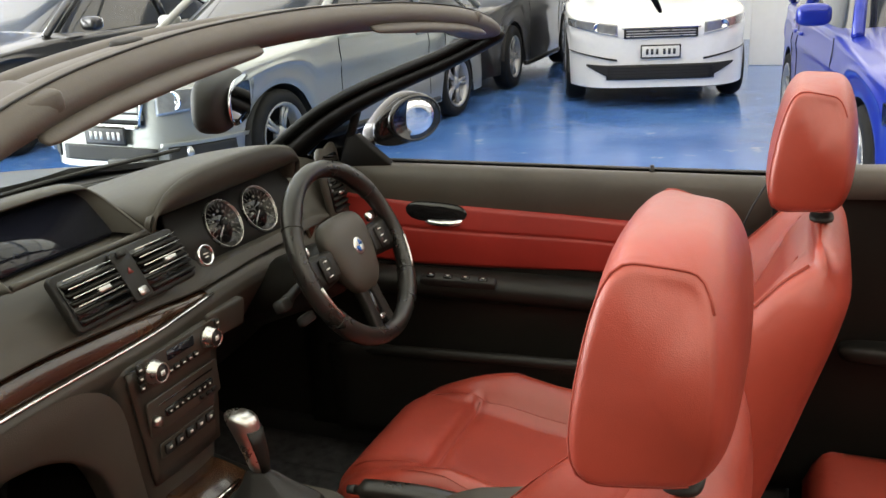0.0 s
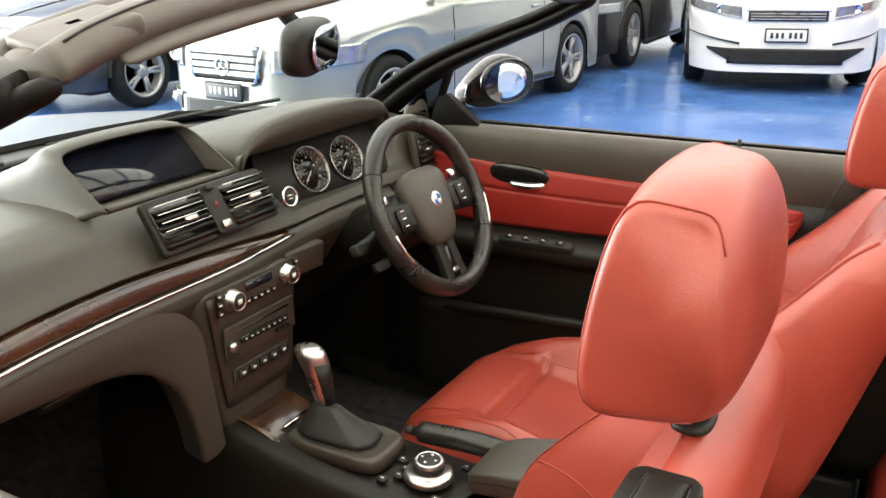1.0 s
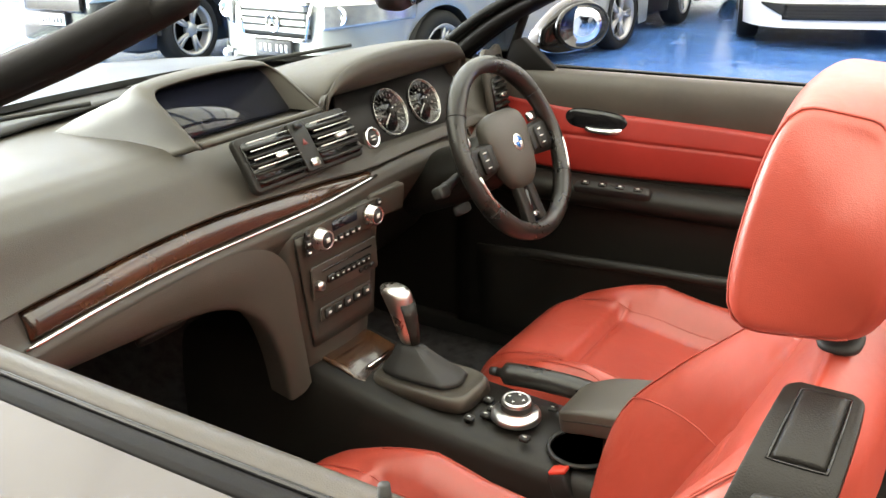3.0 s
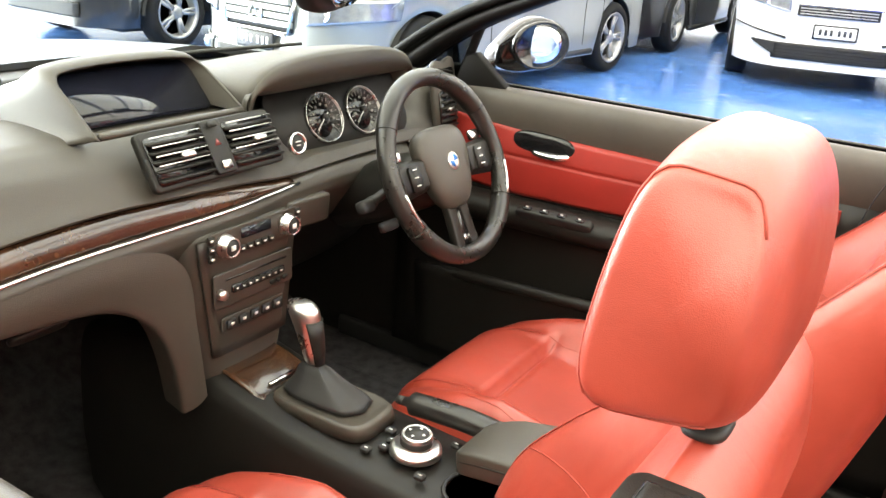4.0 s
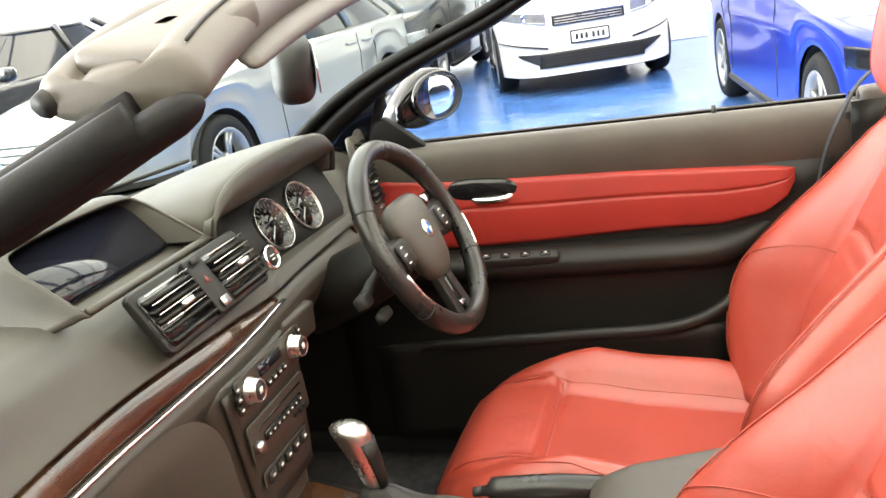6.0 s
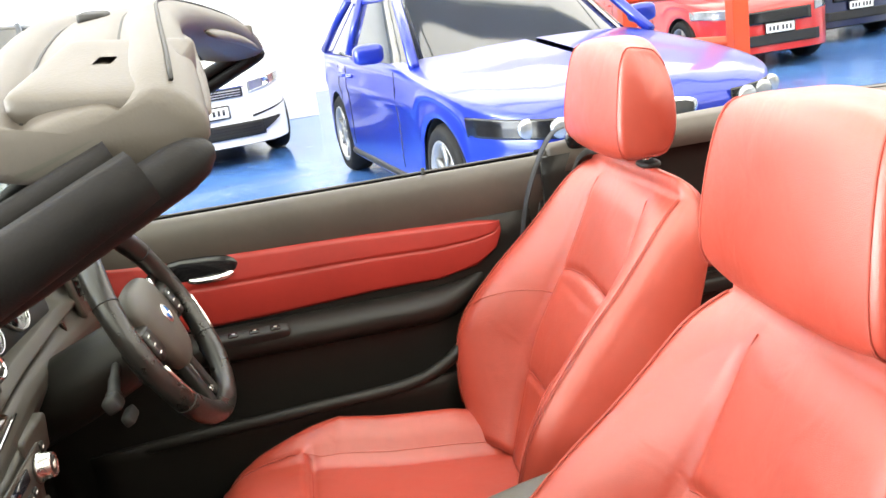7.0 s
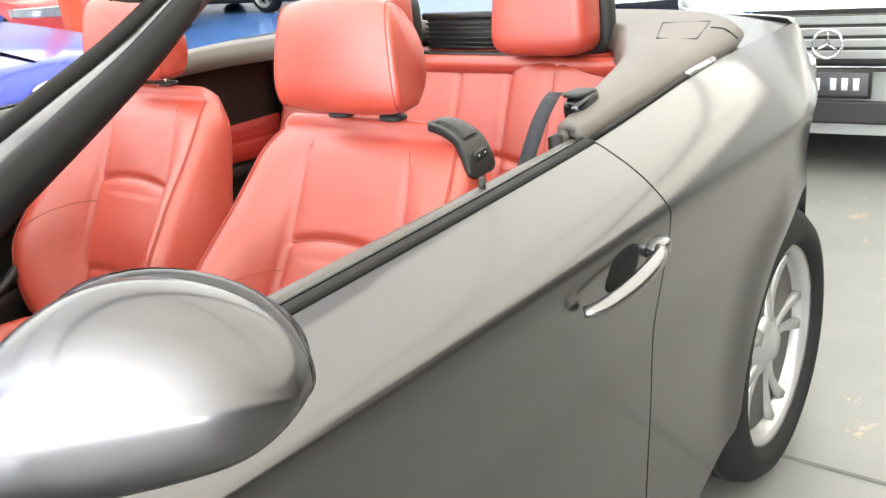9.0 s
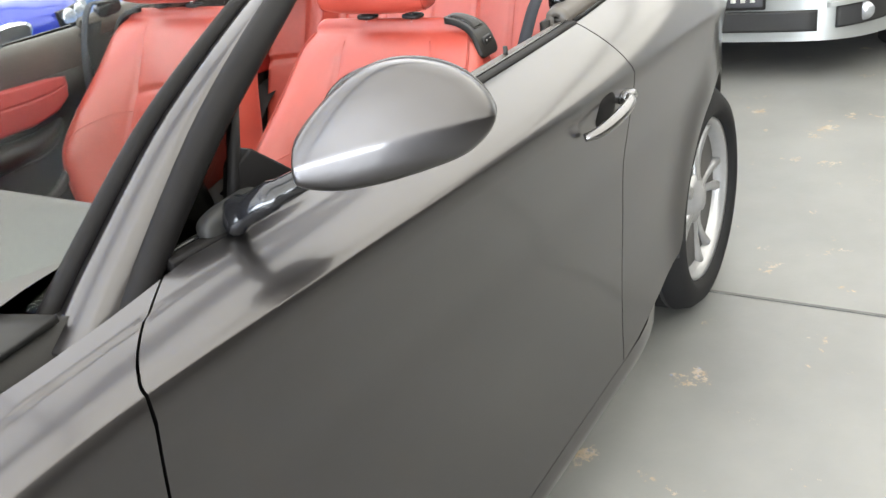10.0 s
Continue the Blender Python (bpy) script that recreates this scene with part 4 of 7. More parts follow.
ws = part("windscreen", grid(screen_pt, 40, 14), GLASS, car, "clear laminated windscreen")
ws.visible_shadow = False
for s in (-1, 1):
    # outer painted pillar, inner dark trim and rubber seals
    line3 = catmull([(0.885, s * 0.722, 0.915), (0.955, s * 0.716, 0.975), (1.085, s * 0.703, 1.070), (1.200, s * 0.688, 1.132), (1.325, s * 0.660, 1.182), (1.425, s * 0.632, 1.220), (1.522, s * 0.602, 1.264)], 4)
    rings, rings2 = [], []
    for k, p in enumerate(line3):
        w = k / (len(line3) - 1)
        hw = 0.040 - 0.016 * w
        up, out = Vector((-0.60 + 0.20 * w, 0, 0.80 + 0.10 * w)), Vector((0.16, s * 0.98, 0))
        q = p + Vector((-0.016, s * 0.002, -0.008 * w * w))
        th = 1 - 0.30 * w
        hp, tp = 0.040 - 0.028 * w, th * (1 - 0.55 * w)
        rings.append([q + up * 0.016 * tp - out * hp * 0.9, q + up * 0.026 * tp - out * hp * 0.3, q + up * 0.018 * tp + out * hp * 0.45, q - up * 0.004 * tp + out * hp * 0.8, q - up * 0.020 * tp + out * hp * 0.6, q - up * 0.016 * tp - out * hp * 0.2])
        mid = p - out * hw * 0.20 - up * (0.004 + 0.006 * w)
        rings2.append([mid + out * hw * (0.86 - 0.10 * w) * math.cos(t) + up * (0.023 - 0.007 * w) * th * math.sin(t) for t in [2 * math.pi * j / 14 for j in range(14)]])
    tip = sum(rings2[-1], Vector()) / 14
    for grow, step in ((0.82, 0.010), (0.45, 0.016), (0.12, 0.018)):
        rings2.append([tip + (v - tip) * grow + (line3[-1] - line3[-2]).normalized() * step for v in rings2[len(line3) - 1]])
    part("pillar", loft(rings), BODY, car, "grey metallic windscreen pillar", bevel=0.005)
    part("pillar_trim", loft(rings2), PILLARBLACK, car, "black inner pillar trim")
    part("screen_seal", tube([q[0] + Vector((-0.004, -s * 0.004, 0.002)) for q in rings], [0.012 - 0.003 * k / (len(rings) - 1) for k in range(len(rings))], 10), PILLARBLACK, car, "black seal along the windscreen")
    part("pillar_seal", tube([q[3] + Vector((0.016 - 0.012 * k / (len(rings) - 1), -s * 0.002, -0.002 + 0.003 * k / (len(rings) - 1))) for k, q in enumerate(rings)], [0.013 + 0.006 * math.sin(math.pi * min(1, k / (len(rings) - 1)) ** 0.8) for k in range(len(rings))], 10), PILLARBLACK, car, "black rubber window seal")
    # sail triangle and quarter glass bar by the mirror
    side = Matrix(((1, 0, 0, 0), (0, 0, s, s * 0.722), (0, 1, 0, 0), (0, 0, 0, 1)))
    pane = part("quarter_pane", prism([(1.000, 0.965), (1.100, 0.968), (1.158, 1.095), (1.115, 1.072), (1.055, 1.020)], 0.005, side), TINTED, doors[s], "dark tinted quarter window")
    pane.visible_shadow = False
    part("quarter_frame", tube([(1.098, s * 0.735, 0.962), (1.128, s * 0.728, 1.030), (1.160, s * 0.716, 1.100)], 0.010, 10, flat=0.8), PILLARBLACK, doors[s], "black upright of the quarter window")
    part("mirror_plinth", prism([(1.100, 0.960), (1.235, 0.972), (1.150, 1.040), (1.125, 1.030)], 0.026, side @ pose(0, 0, -0.010)), PILLARBLACK, doors[s], "black plinth at the mirror's foot", bevel=0.004)

def head_at(y):
    """Place of the windscreen's upper edge at y, as x and z."""
    k = next((k for k in range(len(head_line) - 2) if head_line[k + 1].y >= y), len(head_line) - 2)
    p, q = head_line[k], head_line[k + 1]
    w = min(1, max(0, (y - p.y) / (q.y - p.y)))
    return p.x + (q.x - p.x) * w, p.z + (q.z - p.z) * w


# header rail with its latch covers and visors
def header_ring(p, w):
    e = 1 - abs(2 * w - 1) ** 10
    sec = ((-0.056, -0.012), (-0.061, 0.000), (-0.055, 0.010), (-0.044, 0.012), (-0.036, 0.009), (-0.0335, 0.003), (-0.030, 0.003), (-0.027, 0.0075), (-0.010, 0.010), (0.008, 0.0115), (0.0105, 0.0075), (0.014, 0.0075), (0.017, 0.014), (0.028, 0.0165), (0.040, 0.012), (0.049, 0.001), (0.050, -0.010), (0.040, -0.016 - 0.006 * e), (0.0, -0.018 - 0.014 * e), (-0.040, -0.018))
    return [p + Vector((a, 0, b)) for a, b in sec]


part("header_rail", loft([header_ring(p, k / (len(head_line) - 1)) for k, p in enumerate(head_line)]), BEIGEGREY, car, "taupe grey windscreen header rail", sub=1)
part("header_outer", tube([p + Vector((-0.054, 0, -0.004)) for p in head_line], 0.008, 8), SOFT, car)
for gx, gz in ((0.0120, 0.0072), (-0.0318, 0.0032), (0.036, 0.0138)):
    part("header_groove", tube([p + Vector((gx, 0, gz)) for p in head_line[2:-2]], 0.0012, 6), SOFT, car)
for s in (-1, 1):
    rings = []
    for k in range(13):
        w = k / 12
        y = s * (0.14 + 0.38 * w)
        x, z = head_at(y)
        h = 0.0075 * (0.45 + 0.55 * math.sin(math.pi * w) ** 0.4)
        long = 0.026 * (0.62 + 0.38 * math.sin(math.pi * (0.06 + 0.88 * w)) ** 0.5)
        top, low = Vector((x + 0.036, y, z - 0.015)), Vector((x + 0.036 + 0.80 * long, y, z - 0.015 - 0.60 * long))
        n = Vector((0.60, 0, 0.80))
        rings.append([top + n * h * 0.5, top.lerp(low, 0.5) + n * h, low + n * h * 0.7, low - n * h * 0.7, top.lerp(low, 0.5) - n * h, top - n * h * 0.5])
    part("sun_visor", loft(rings), BEIGEGREY, car, "taupe cloth sun visor, folded up", sub=1)
    part("latch_cover", pillow(0.034, 0.048, 0.011, 0.14, 0.35, 32, 12, m=pose(1.492, s * 0.528, 1.2925, s * -13, 6, s * 8)), BEIGEGREY, car, "roof latch cover")
    part("latch_slot", pillow(0.010, 0.018, 0.004, 0.5, 0.5, 16, 8, m=pose(1.452, s * 0.318, 1.3295, s * -5, 4, 0)), SOFT, car)

# interior mirror
mir = part("interior_mirror", pillow(0.027, 0.106, 0.041, 0.6, 0.65, 32, 16, m=pose(1.300, 0.030, 1.220, 0, 4, 24)), SOFT, car, "black rear view mirror")
part("mirror_glass", grid(lambda u, v: pose(1.3235, 0.0405, 1.2195, 0, 2, 24) @ Vector((0.004, (2 * u - 1) * 0.090 * (1 - 0.16 * (2 * v - 1) ** 2), (2 * v - 1) * 0.032 * (1 - 0.35 * (2 * u - 1) ** 4))), 12, 6), MIRROR, mir, solid=0.002)
part("mirror_stalk", tube(catmull([(1.29, 0.03, 1.24), (1.27, 0.01, 1.275), (1.30, 0.0, 1.292)], 4), 0.012, 8), SOFT, mir)

# ---- door mirrors
MIRROR_TOP = ((0.0, 1.078), (0.028, 1.106), (0.06, 1.130), (0.09, 1.143), (0.12, 1.145), (0.15, 1.139), (0.178, 1.127), (0.20, 1.116), (0.216, 1.108))
MIRROR_LOW = ((0.0, 1.032), (0.035, 1.020), (0.066, 1.018), (0.10, 1.021), (0.13, 1.026), (0.165, 1.034), (0.193, 1.042), (0.216, 1.050))
for s in (-1, 1):
    shift = Vector((0, 0, -0.007)) if s < 0 else Vector((0.030, -0.035, -0.030))
    along, rear = Vector((0.581, s * 0.814, 0)) * (1.0 if s < 0 else 0.84), Vector((0.90, -s * 0.43, 0))

    def mirror_ring(q, grow=0.0, back=False, s=s, shift=shift, along=along, rear=rear):
        d = 0.216 * q
        zt, zb = lerp(MIRROR_TOP, d) + grow, lerp(MIRROR_LOW, d) - grow
        zc = zb + (zt - zb) * (0.52 - 0.10 * math.sin(math.pi * q))
        f = 0.40 + 0.60 * math.sin(math.pi * min(1, 0.12 + 0.76 * q)) ** 0.8
        tip = math.sqrt(max(0.006, 1 - max(0, (q - 0.80) / 0.20, (0.05 - q) / 0.10) ** 2))
        zm = zb + (zt - zb) * 0.48
        f, zt, zb, zc = f * (0.35 + 0.65 * tip), zm + (zt - zm) * tip, zm + (zb - zm) * tip, zm + (zc - zm) * tip
        c = Vector((1.10, s * 0.845, 0)) + along * d + shift
        h = zt - zb
        sec = [(-0.0365, zc - 0.10 * h), (-0.0352, zc + 0.005 * h), (-0.0318, zc + 0.06 * h), (-0.024, zc + 0.22 * h), (-0.010, zt - 0.09 * h), (0.010, zt), (0.028, zt - 0.02 * h), (0.041, zt - 0.06 * h), (0.041, zb + 0.06 * h), (0.028, zb + 0.02 * h), (0.008, zb), (-0.026, zb + 0.04 * h), (-0.0385, zb + 0.15 * h)]
        if back:
            sec = [(0.024, zt - 0.03 * h), (0.042, zt - 0.02 * h), (0.053, zt - 0.10 * h), (0.053, zb + 0.10 * h), (0.042, zb + 0.02 * h), (0.024, zb + 0.03 * h)]
        return [c + rear * a * f + Vector((0, 0, z)) for a, z in sec]
    qs = [0.0, 0.03, 0.08, 0.16, 0.26, 0.38, 0.50, 0.62, 0.72, 0.80, 0.86, 0.91, 0.95, 0.98, 1.0]
    hs = part("door_mirror", loft([mirror_ring(q) for q in qs]), BODY, car, "grey metallic door mirror with a black rim", sub=2)
    part("mirror_housing", loft([mirror_ring(q, 0.0015, True) for q in qs]), GLOSSBLACK, hs, "black mirror housing behind the painted cap", sub=1)
    mid = Vector((1.10, s * 0.845, 0)) + along * 0.112 + shift
    mm = face_pose(mid + rear * 0.050 + Vector((0, 0, 1.082)), rear)
    part("mirror_rim", lathe(mm @ Matrix.Diagonal((0.086 if s < 0 else 0.074, 0.051, 1, 1)), [(0.97, -0.012), (1.05, -0.006), (1.06, 0.004), (0.99, 0.008), (0.93, 0.002)], 40), GLOSSBLACK, hs)
    part("mirror_glass", lathe(mm @ pose(0, 0, 0, 0, -3 if s > 0 else 3, 0) @ Matrix.Diagonal((0.083 if s < 0 else 0.071, 0.048, 1, 1)), [(0.98, -0.002), (0.98, 0.003), (0.5, 0.0035), (0.01, 0.0036)], 40), MIRROR, hs)
    foot = catmull([Vector((1.075, s * 0.765, 0.995)), Vector((1.078, s * 0.795, 1.010)), Vector((1.090, s * 0.825, 1.026)), Vector((1.122, s * 0.860, 1.040))], 5)
    part("mirror_foot", tube([p + shift for p in foot], [0.024] * 3 + [0.019] * 7 + [0.015] * 6, 14, flat=0.7), GLOSSBLACK, hs, "gloss black mirror foot")
    part("mirror_base", pillow(0.050, 0.014, 0.022, 0.5, 0.6, 24, 12, m=pose(1.085, s * 0.752, 0.982, 0, -4, 0)), SOFT, hs)

# ---------------------------------------------------------------- the convertible: inside
part("floor_pan", grid(lambda u, v: (0.35 + 2.3 * u, (2 * v - 1) * 0.74, 0.235 + 0.26 * max(0, (0.16 - u) / 0.16) ** 1.3 + 0.10 * max(0, (u - 0.82) / 0.18)), 40, 12), CARPET, car, "dark carpeted cabin floor", solid=0.03)
part("bulkhead", grid(lambda u, v: (0.42 + 0.05 * v, (2 * u - 1) * 0.72, 0.40 + 0.52 * v), 6, 6), SOFT, car, solid=0.02)
for y0 in (-0.37, 0.37):
    part("floor_mat", pillow(0.26, 0.20, 0.008, 0.25, 0.5, 32, 8, m=pose(0.98, y0, 0.262)), CARPET, car, "black carpet mat")

for s in (-1, 1):
    part("kick_panel", grid(lambda u, v: (0.45 + 0.58 * u, s * (0.735 - 0.02 * v), 0.22 + 0.74 * v), 8, 8), TRIM, car, solid=0.02)
    part("inner_sill", box(0.80, 2.10, min(s * 0.70, s * 0.80), max(s * 0.70, s * 0.80), 0.22, 0.315), SOFT, car, bevel=0.012)
RED_TOP = ((1.02, 0.928), (1.14, 0.911), (1.28, 0.899), (1.62, 0.889), (1.88, 0.876), (1.95, 0.866))
RED_LOW = ((1.02, 0.765), (1.26, 0.752), (1.45, 0.756), (1.67, 0.768), (1.80, 0.768), (1.88, 0.785), (1.92, 0.815), (1.935, 0.845))


def card_y(x, z):
    """Half distance of the door lining from the car's middle."""
    return 0.703 + 0.012 * max(0, (1.25 - x) / 0.3) - 0.008 * math.sin(math.pi * min(1, max(0, (z - 0.75) / 0.14)))


for s in (-1, 1):
    d = doors[s]
    prof = ((0.744, 0.925), (0.742, 0.964), (0.738, 0.974), (0.724, 0.977), (0.709, 0.971), (0.700, 0.950), (0.696, 0.915), (0.700, 0.880), (0.712, 0.850))
    part("upper_rail", grid(lambda u, v: (0.99 + 1.045 * u, s * (prof[min(8, int(round(v * 8)))][0] + 0.012 * max(0, 0.2 - u) / 0.2), prof[min(8, int(round(v * 8)))][1] + 0.004 * u), 30, 8), DOORTOP, d, "dark grey grained upper door rail", sub=1)
    part("door_lining", grid(lambda u, v: (0.98 + 1.02 * u, s * (0.716 + 0.006 * v), 0.31 + 0.57 * v), 20, 12), TRIM, d, "black moulded door lining", solid=0.02)

    def red(u, v):
        x = 1.03 + 0.905 * u
        lo, hi = line(RED_LOW, x), line(RED_TOP, x)
        z = lo + (hi - lo) * v
        e = min(1, min(u / 0.02 + 0.2, (1 - u) / 0.02, v / 0.06, (1 - v) / 0.06))
        groove = 0.004 * math.exp(-((v - 0.60) / 0.018) ** 2)
        return (x, s * (card_y(x, z) - 0.010 * max(0, e) ** 0.5 + groove), z)
    part("door_insert", grid(red, 60, 40), LEATHER_DOOR, d, "red leather door insert with a stitched seam")
    # armrest and pocket
    rings = []
    for k in range(23):
        u = k / 22
        x = 1.06 + 0.85 * u
        z = 0.728 + 0.006 * u + 0.045 * max(0, (u - 0.86) / 0.14) ** 2
        y = 0.640 + 0.05 * max(0, (0.10 - u) / 0.10) + 0.070 * max(0, (u - 0.80) / 0.20) ** 2
        h = 0.030
        rings.append([Vector((x, s * q[0], z + q[1])) for q in ((0.722, 0.022), (y + 0.045, 0.022), (y + 0.012, 0.012), (y, -0.006), (y + 0.006, -0.030), (y + 0.030, -0.046), (0.722, -0.060))])
    part("armrest", loft(rings), TRIM, d, "black padded door armrest", sub=1)
    sp = part("switch_panel", pillow(0.088, 0.012, 0.013, 0.3, 0.5, 28, 10, m=pose(1.405, s * 0.650, 0.738, s * 24, -1, 0)), SOFT, d)
    for k in range(4):
        part("window_switch", pillow(0.010, 0.006, 0.005, 0.4, 0.5, 14, 8, m=pose(1.345 + 0.04 * k, s * 0.644, 0.748, s * 24, 0, 0)), GLOSSBLACK, sp)
        part("switch_mark", box(1.343 + 0.04 * k, 1.349 + 0.04 * k, s * 0.640 - 0.001, s * 0.640 + 0.001, 0.7525, 0.7545), WHITEMARK, sp)
    part("pocket_edge", tube(catmull([(1.10, s * 0.655, 0.545), (1.25, s * 0.628, 0.566), (1.50, s * 0.618, 0.582), (1.72, s * 0.620, 0.596), (1.83, s * 0.645, 0.650), (1.88, s * 0.690, 0.700)], 6), 0.013, 8), TRIM, d, "rim of the door pocket")
    part("pocket_wall", grid(lambda u, v: (1.08 + 0.72 * u, s * (0.632 + 0.03 * (1 - v)), 0.33 + (0.235 + 0.03 * u) * v), 14, 8), TRIM, d, solid=0.008)
    part("loudspeaker", lathe(face_pose((1.16, s * 0.706, 0.46), (0, -s, 0)), [(0.085, -0.004), (0.083, 0.006), (0.06, 0.008), (0.01, 0.009)], 32), SOFT, d, "round loudspeaker grille")
    # inner handle
    hb = part("handle_bowl", pillow(0.078, 0.012, 0.029, 0.5, 0.7, 32, 14, m=pose(1.345, s * 0.699, 0.870, 0, 3, 0)), GLOSSBLACK, d, "black inner handle bowl")
    pts = catmull([(1.318, s * 0.696, 0.858), (1.335, s * 0.687, 0.856), (1.365, s * 0.683, 0.856), (1.392, s * 0.686, 0.858), (1.404, s * 0.696, 0.862)], 5)
    part("inner_handle", tube(pts, 0.0075, 10, flat=0.8), CHROME, d, "chrome inner door handle")
    part("lock_pin", cyl(pose(1.80, s * 0.728, 0.970), 0.005, 0.004, 0.022, 12), SOFT, d, "small door lock pin")
    part("door_end", box(2.018, 2.034, min(s * 0.70, s * 0.775), max(s * 0.70, s * 0.775), 0.55, 0.962), SOFT, d, bevel=0.004)

# ---- dashboard
STRIP_Z = ((-0.58, 0.832), (-0.40, 0.850), (-0.20, 0.859), (0.0, 0.866), (0.14, 0.870), (0.35, 0.868), (0.60, 0.845), (0.68, 0.835))
WOOD_TOP = ((-0.68, 0.862), (-0.56, 0.881), (-0.45, 0.892), (-0.345, 0.901), (-0.20, 0.906), (0.0, 0.899), (0.14, 0.884), (0.35, 0.882), (0.60, 0.880))


def dash_profile(y):
    """The dashboard's outline at y: (x, z) pairs from the windscreen back and down."""
    f = 0.16 * (abs(y) / 0.68) ** 2.2
    c = 0.02 * math.exp(-((y + 0.02) / 0.19) ** 2)
    zs, zw = lerp(STRIP_Z, y), lerp(WOOD_TOP, y)
    pr = [(0.60 + f, 0.955), (0.63 + f, 0.978 - 0.2 * f * f), (0.78 + 0.6 * f, 0.988), (0.96 + 0.25 * f, 0.996), (1.042, 0.992), (1.072, 0.982), (1.102, 0.960), (1.122 + c, zw + 0.022), (1.134 + c, zw + 0.008), (1.138 + c, zw + 0.002), (1.136 + c, zw - 0.001),
          (1.124 + c, zw - 0.003), (1.124 + c, zw - 0.006), (1.136 + c, zs + 0.006), (1.143 + c, zs), (1.150 + c, zs - 0.012), (1.150 + c, zs - 0.028), (1.135 + c, zs - 0.055), (1.100 + c, 0.765), (1.05, 0.732), (0.95, 0.69), (0.80, 0.66)]
    # well of the instruments
    g = max(0.0, min(1.0, (y - 0.13) / 0.07, (0.60 - y) / 0.07))
    g = g * g * (3 - 2 * g)
    well = ((0.98, 0.990), (1.010, 0.955), (1.035, 0.925), (1.065, 0.908), (1.112, 0.902), (1.124, 0.899), (1.128, 0.894))
    for i, (wx, wz) in enumerate(well):
        a = pr[3 + i]
        pr[3 + i] = (a[0] + (wx - a[0]) * g, a[1] + (wz - a[1]) * g)
    return pr


def dash_pt(u, v):
    y = -0.672 + 1.344 * u
    pr = dash_profile(y)
    i = v * (len(pr) - 1)
    k = min(int(i), len(pr) - 2)
    a, b = pr[k], pr[k + 1]
    w = i - k
    return (a[0] + (b[0] - a[0]) * w, y, a[1] + (b[1] - a[1]) * w)


dash = part("dashboard", grid(dash_pt, 48, 63), DASH, car, "dark taupe grained plastic dashboard", sub=1)


def wood_pt(u, v):
    y = -0.548 + 0.68 * u
    c = 0.02 * math.exp(-((y + 0.02) / 0.19) ** 2)
    zw, zs = lerp(WOOD_TOP, y) - 0.005, lerp(STRIP_Z, y) + 0.003
    return (1.128 + c + 0.013 * v + 0.004 * math.sin(math.pi * v), y, zw + (zs - zw) * v)


part("wood_trim", grid(wood_pt, 40, 6), WOOD, dash, "dark burr walnut trim panel", solid=0.006)
part("trim_strip", tube([(1.146 + 0.02 * math.exp(-((y + 0.02) / 0.19) ** 2), y, lerp(STRIP_Z, y) + 0.001) for y in [-0.560 + 0.70 * k / 30 for k in range(31)]], 0.0030, 8), CHROME, dash, "bright metal trim strip")
part("wood_trim", grid(lambda u, v: (1.132 + 0.010 * v - 0.03 * u, 0.50 + 0.15 * u, 0.882 - 0.036 * v), 10, 6), WOOD, dash, solid=0.006)
part("glovebox_line", tube([(1.140, y, 0.790) for y in [-0.52 + 0.40 * k / 10 for k in range(11)]], 0.002, 6), SOFT, dash)
part("glovebox_handle", pillow(0.006, 0.045, 0.012, 0.4, 0.5, 20, 8, m=pose(1.105, -0.33, 0.752, 0, 40, 0)), TRIM, dash)
part("top_seam", tube([(0.63 + 0.16 * (abs(y) / 0.68) ** 2.2 + 0.04, y, 0.990) for y in [-0.60 + 1.2 * k / 30 for k in range(31)]], 0.003, 6), SOFT, dash)

# end vents beside the doors
for s in (-1, 1):
    m = face_pose((1.118, s * 0.640, 0.934), (0.985, s * 0.10, 0.16)) @ Matrix.Diagonal((1.25, 1.0, 1, 1))
    body = part("end_vent", prism(catmull([(0.040, 0.082, 0), (0.034, -0.072, 0), (-0.004, -0.090, 0), (-0.036, -0.074, 0), (-0.040, 0.078, 0), (0.0, 0.088, 0)], 5, True), 0.012, m), DASH, dash, "side air vent housing", bevel=0.004)
    part("vent_hollow", prism(rounded(0.056, 0.082, 0.010), 0.004, m @ pose(0, -0.012, 0.011)), GLOSSBLACK, body)
    for k in range(6):
        part("vent_slat", box(-0.026, 0.026, -0.0016, 0.0016, -0.001, 0.009, m=m @ pose(0, -0.046 + 0.0135 * k, 0.013, 24, 0, 0)), TRIM, body)
    part("vent_tab", pillow(0.010, 0.004, 0.005, 0.4, 0.5, 14, 8, m=m @ pose(0, -0.012, 0.022)), SATIN, body)
    part("defrost_hollow", prism(rounded(0.056, 0.036, 0.008), 0.004, m @ pose(0.0, 0.056, 0.011)), GLOSSBLACK, body)
    for k in range(5):
        part("defrost_slat", box(-0.026, 0.026, -0.0014, 0.0014, 0.0, 0.006, m=m @ pose(0, 0.043 + 0.0065 * k, 0.013, 0, 0, -14)), TRIM, body)
    part("vent_wheel", pillow(0.012, 0.003, 0.004, 0.5, 0.5, 14, 8, m=m @ pose(0.006, -0.066, 0.014)), SATIN, body)

# screen in its hood
LIP = catmull([(1.108, -0.214, 0.996), (1.050, -0.212, 1.036), (1.012, -0.206, 1.062), (1.000, -0.180, 1.074), (0.998, -0.073, 1.078), (1.000, 0.034, 1.074), (1.012, 0.060, 1.062), (1.050, 0.066, 1.036), (1.108, 0.068, 0.996)], 5)


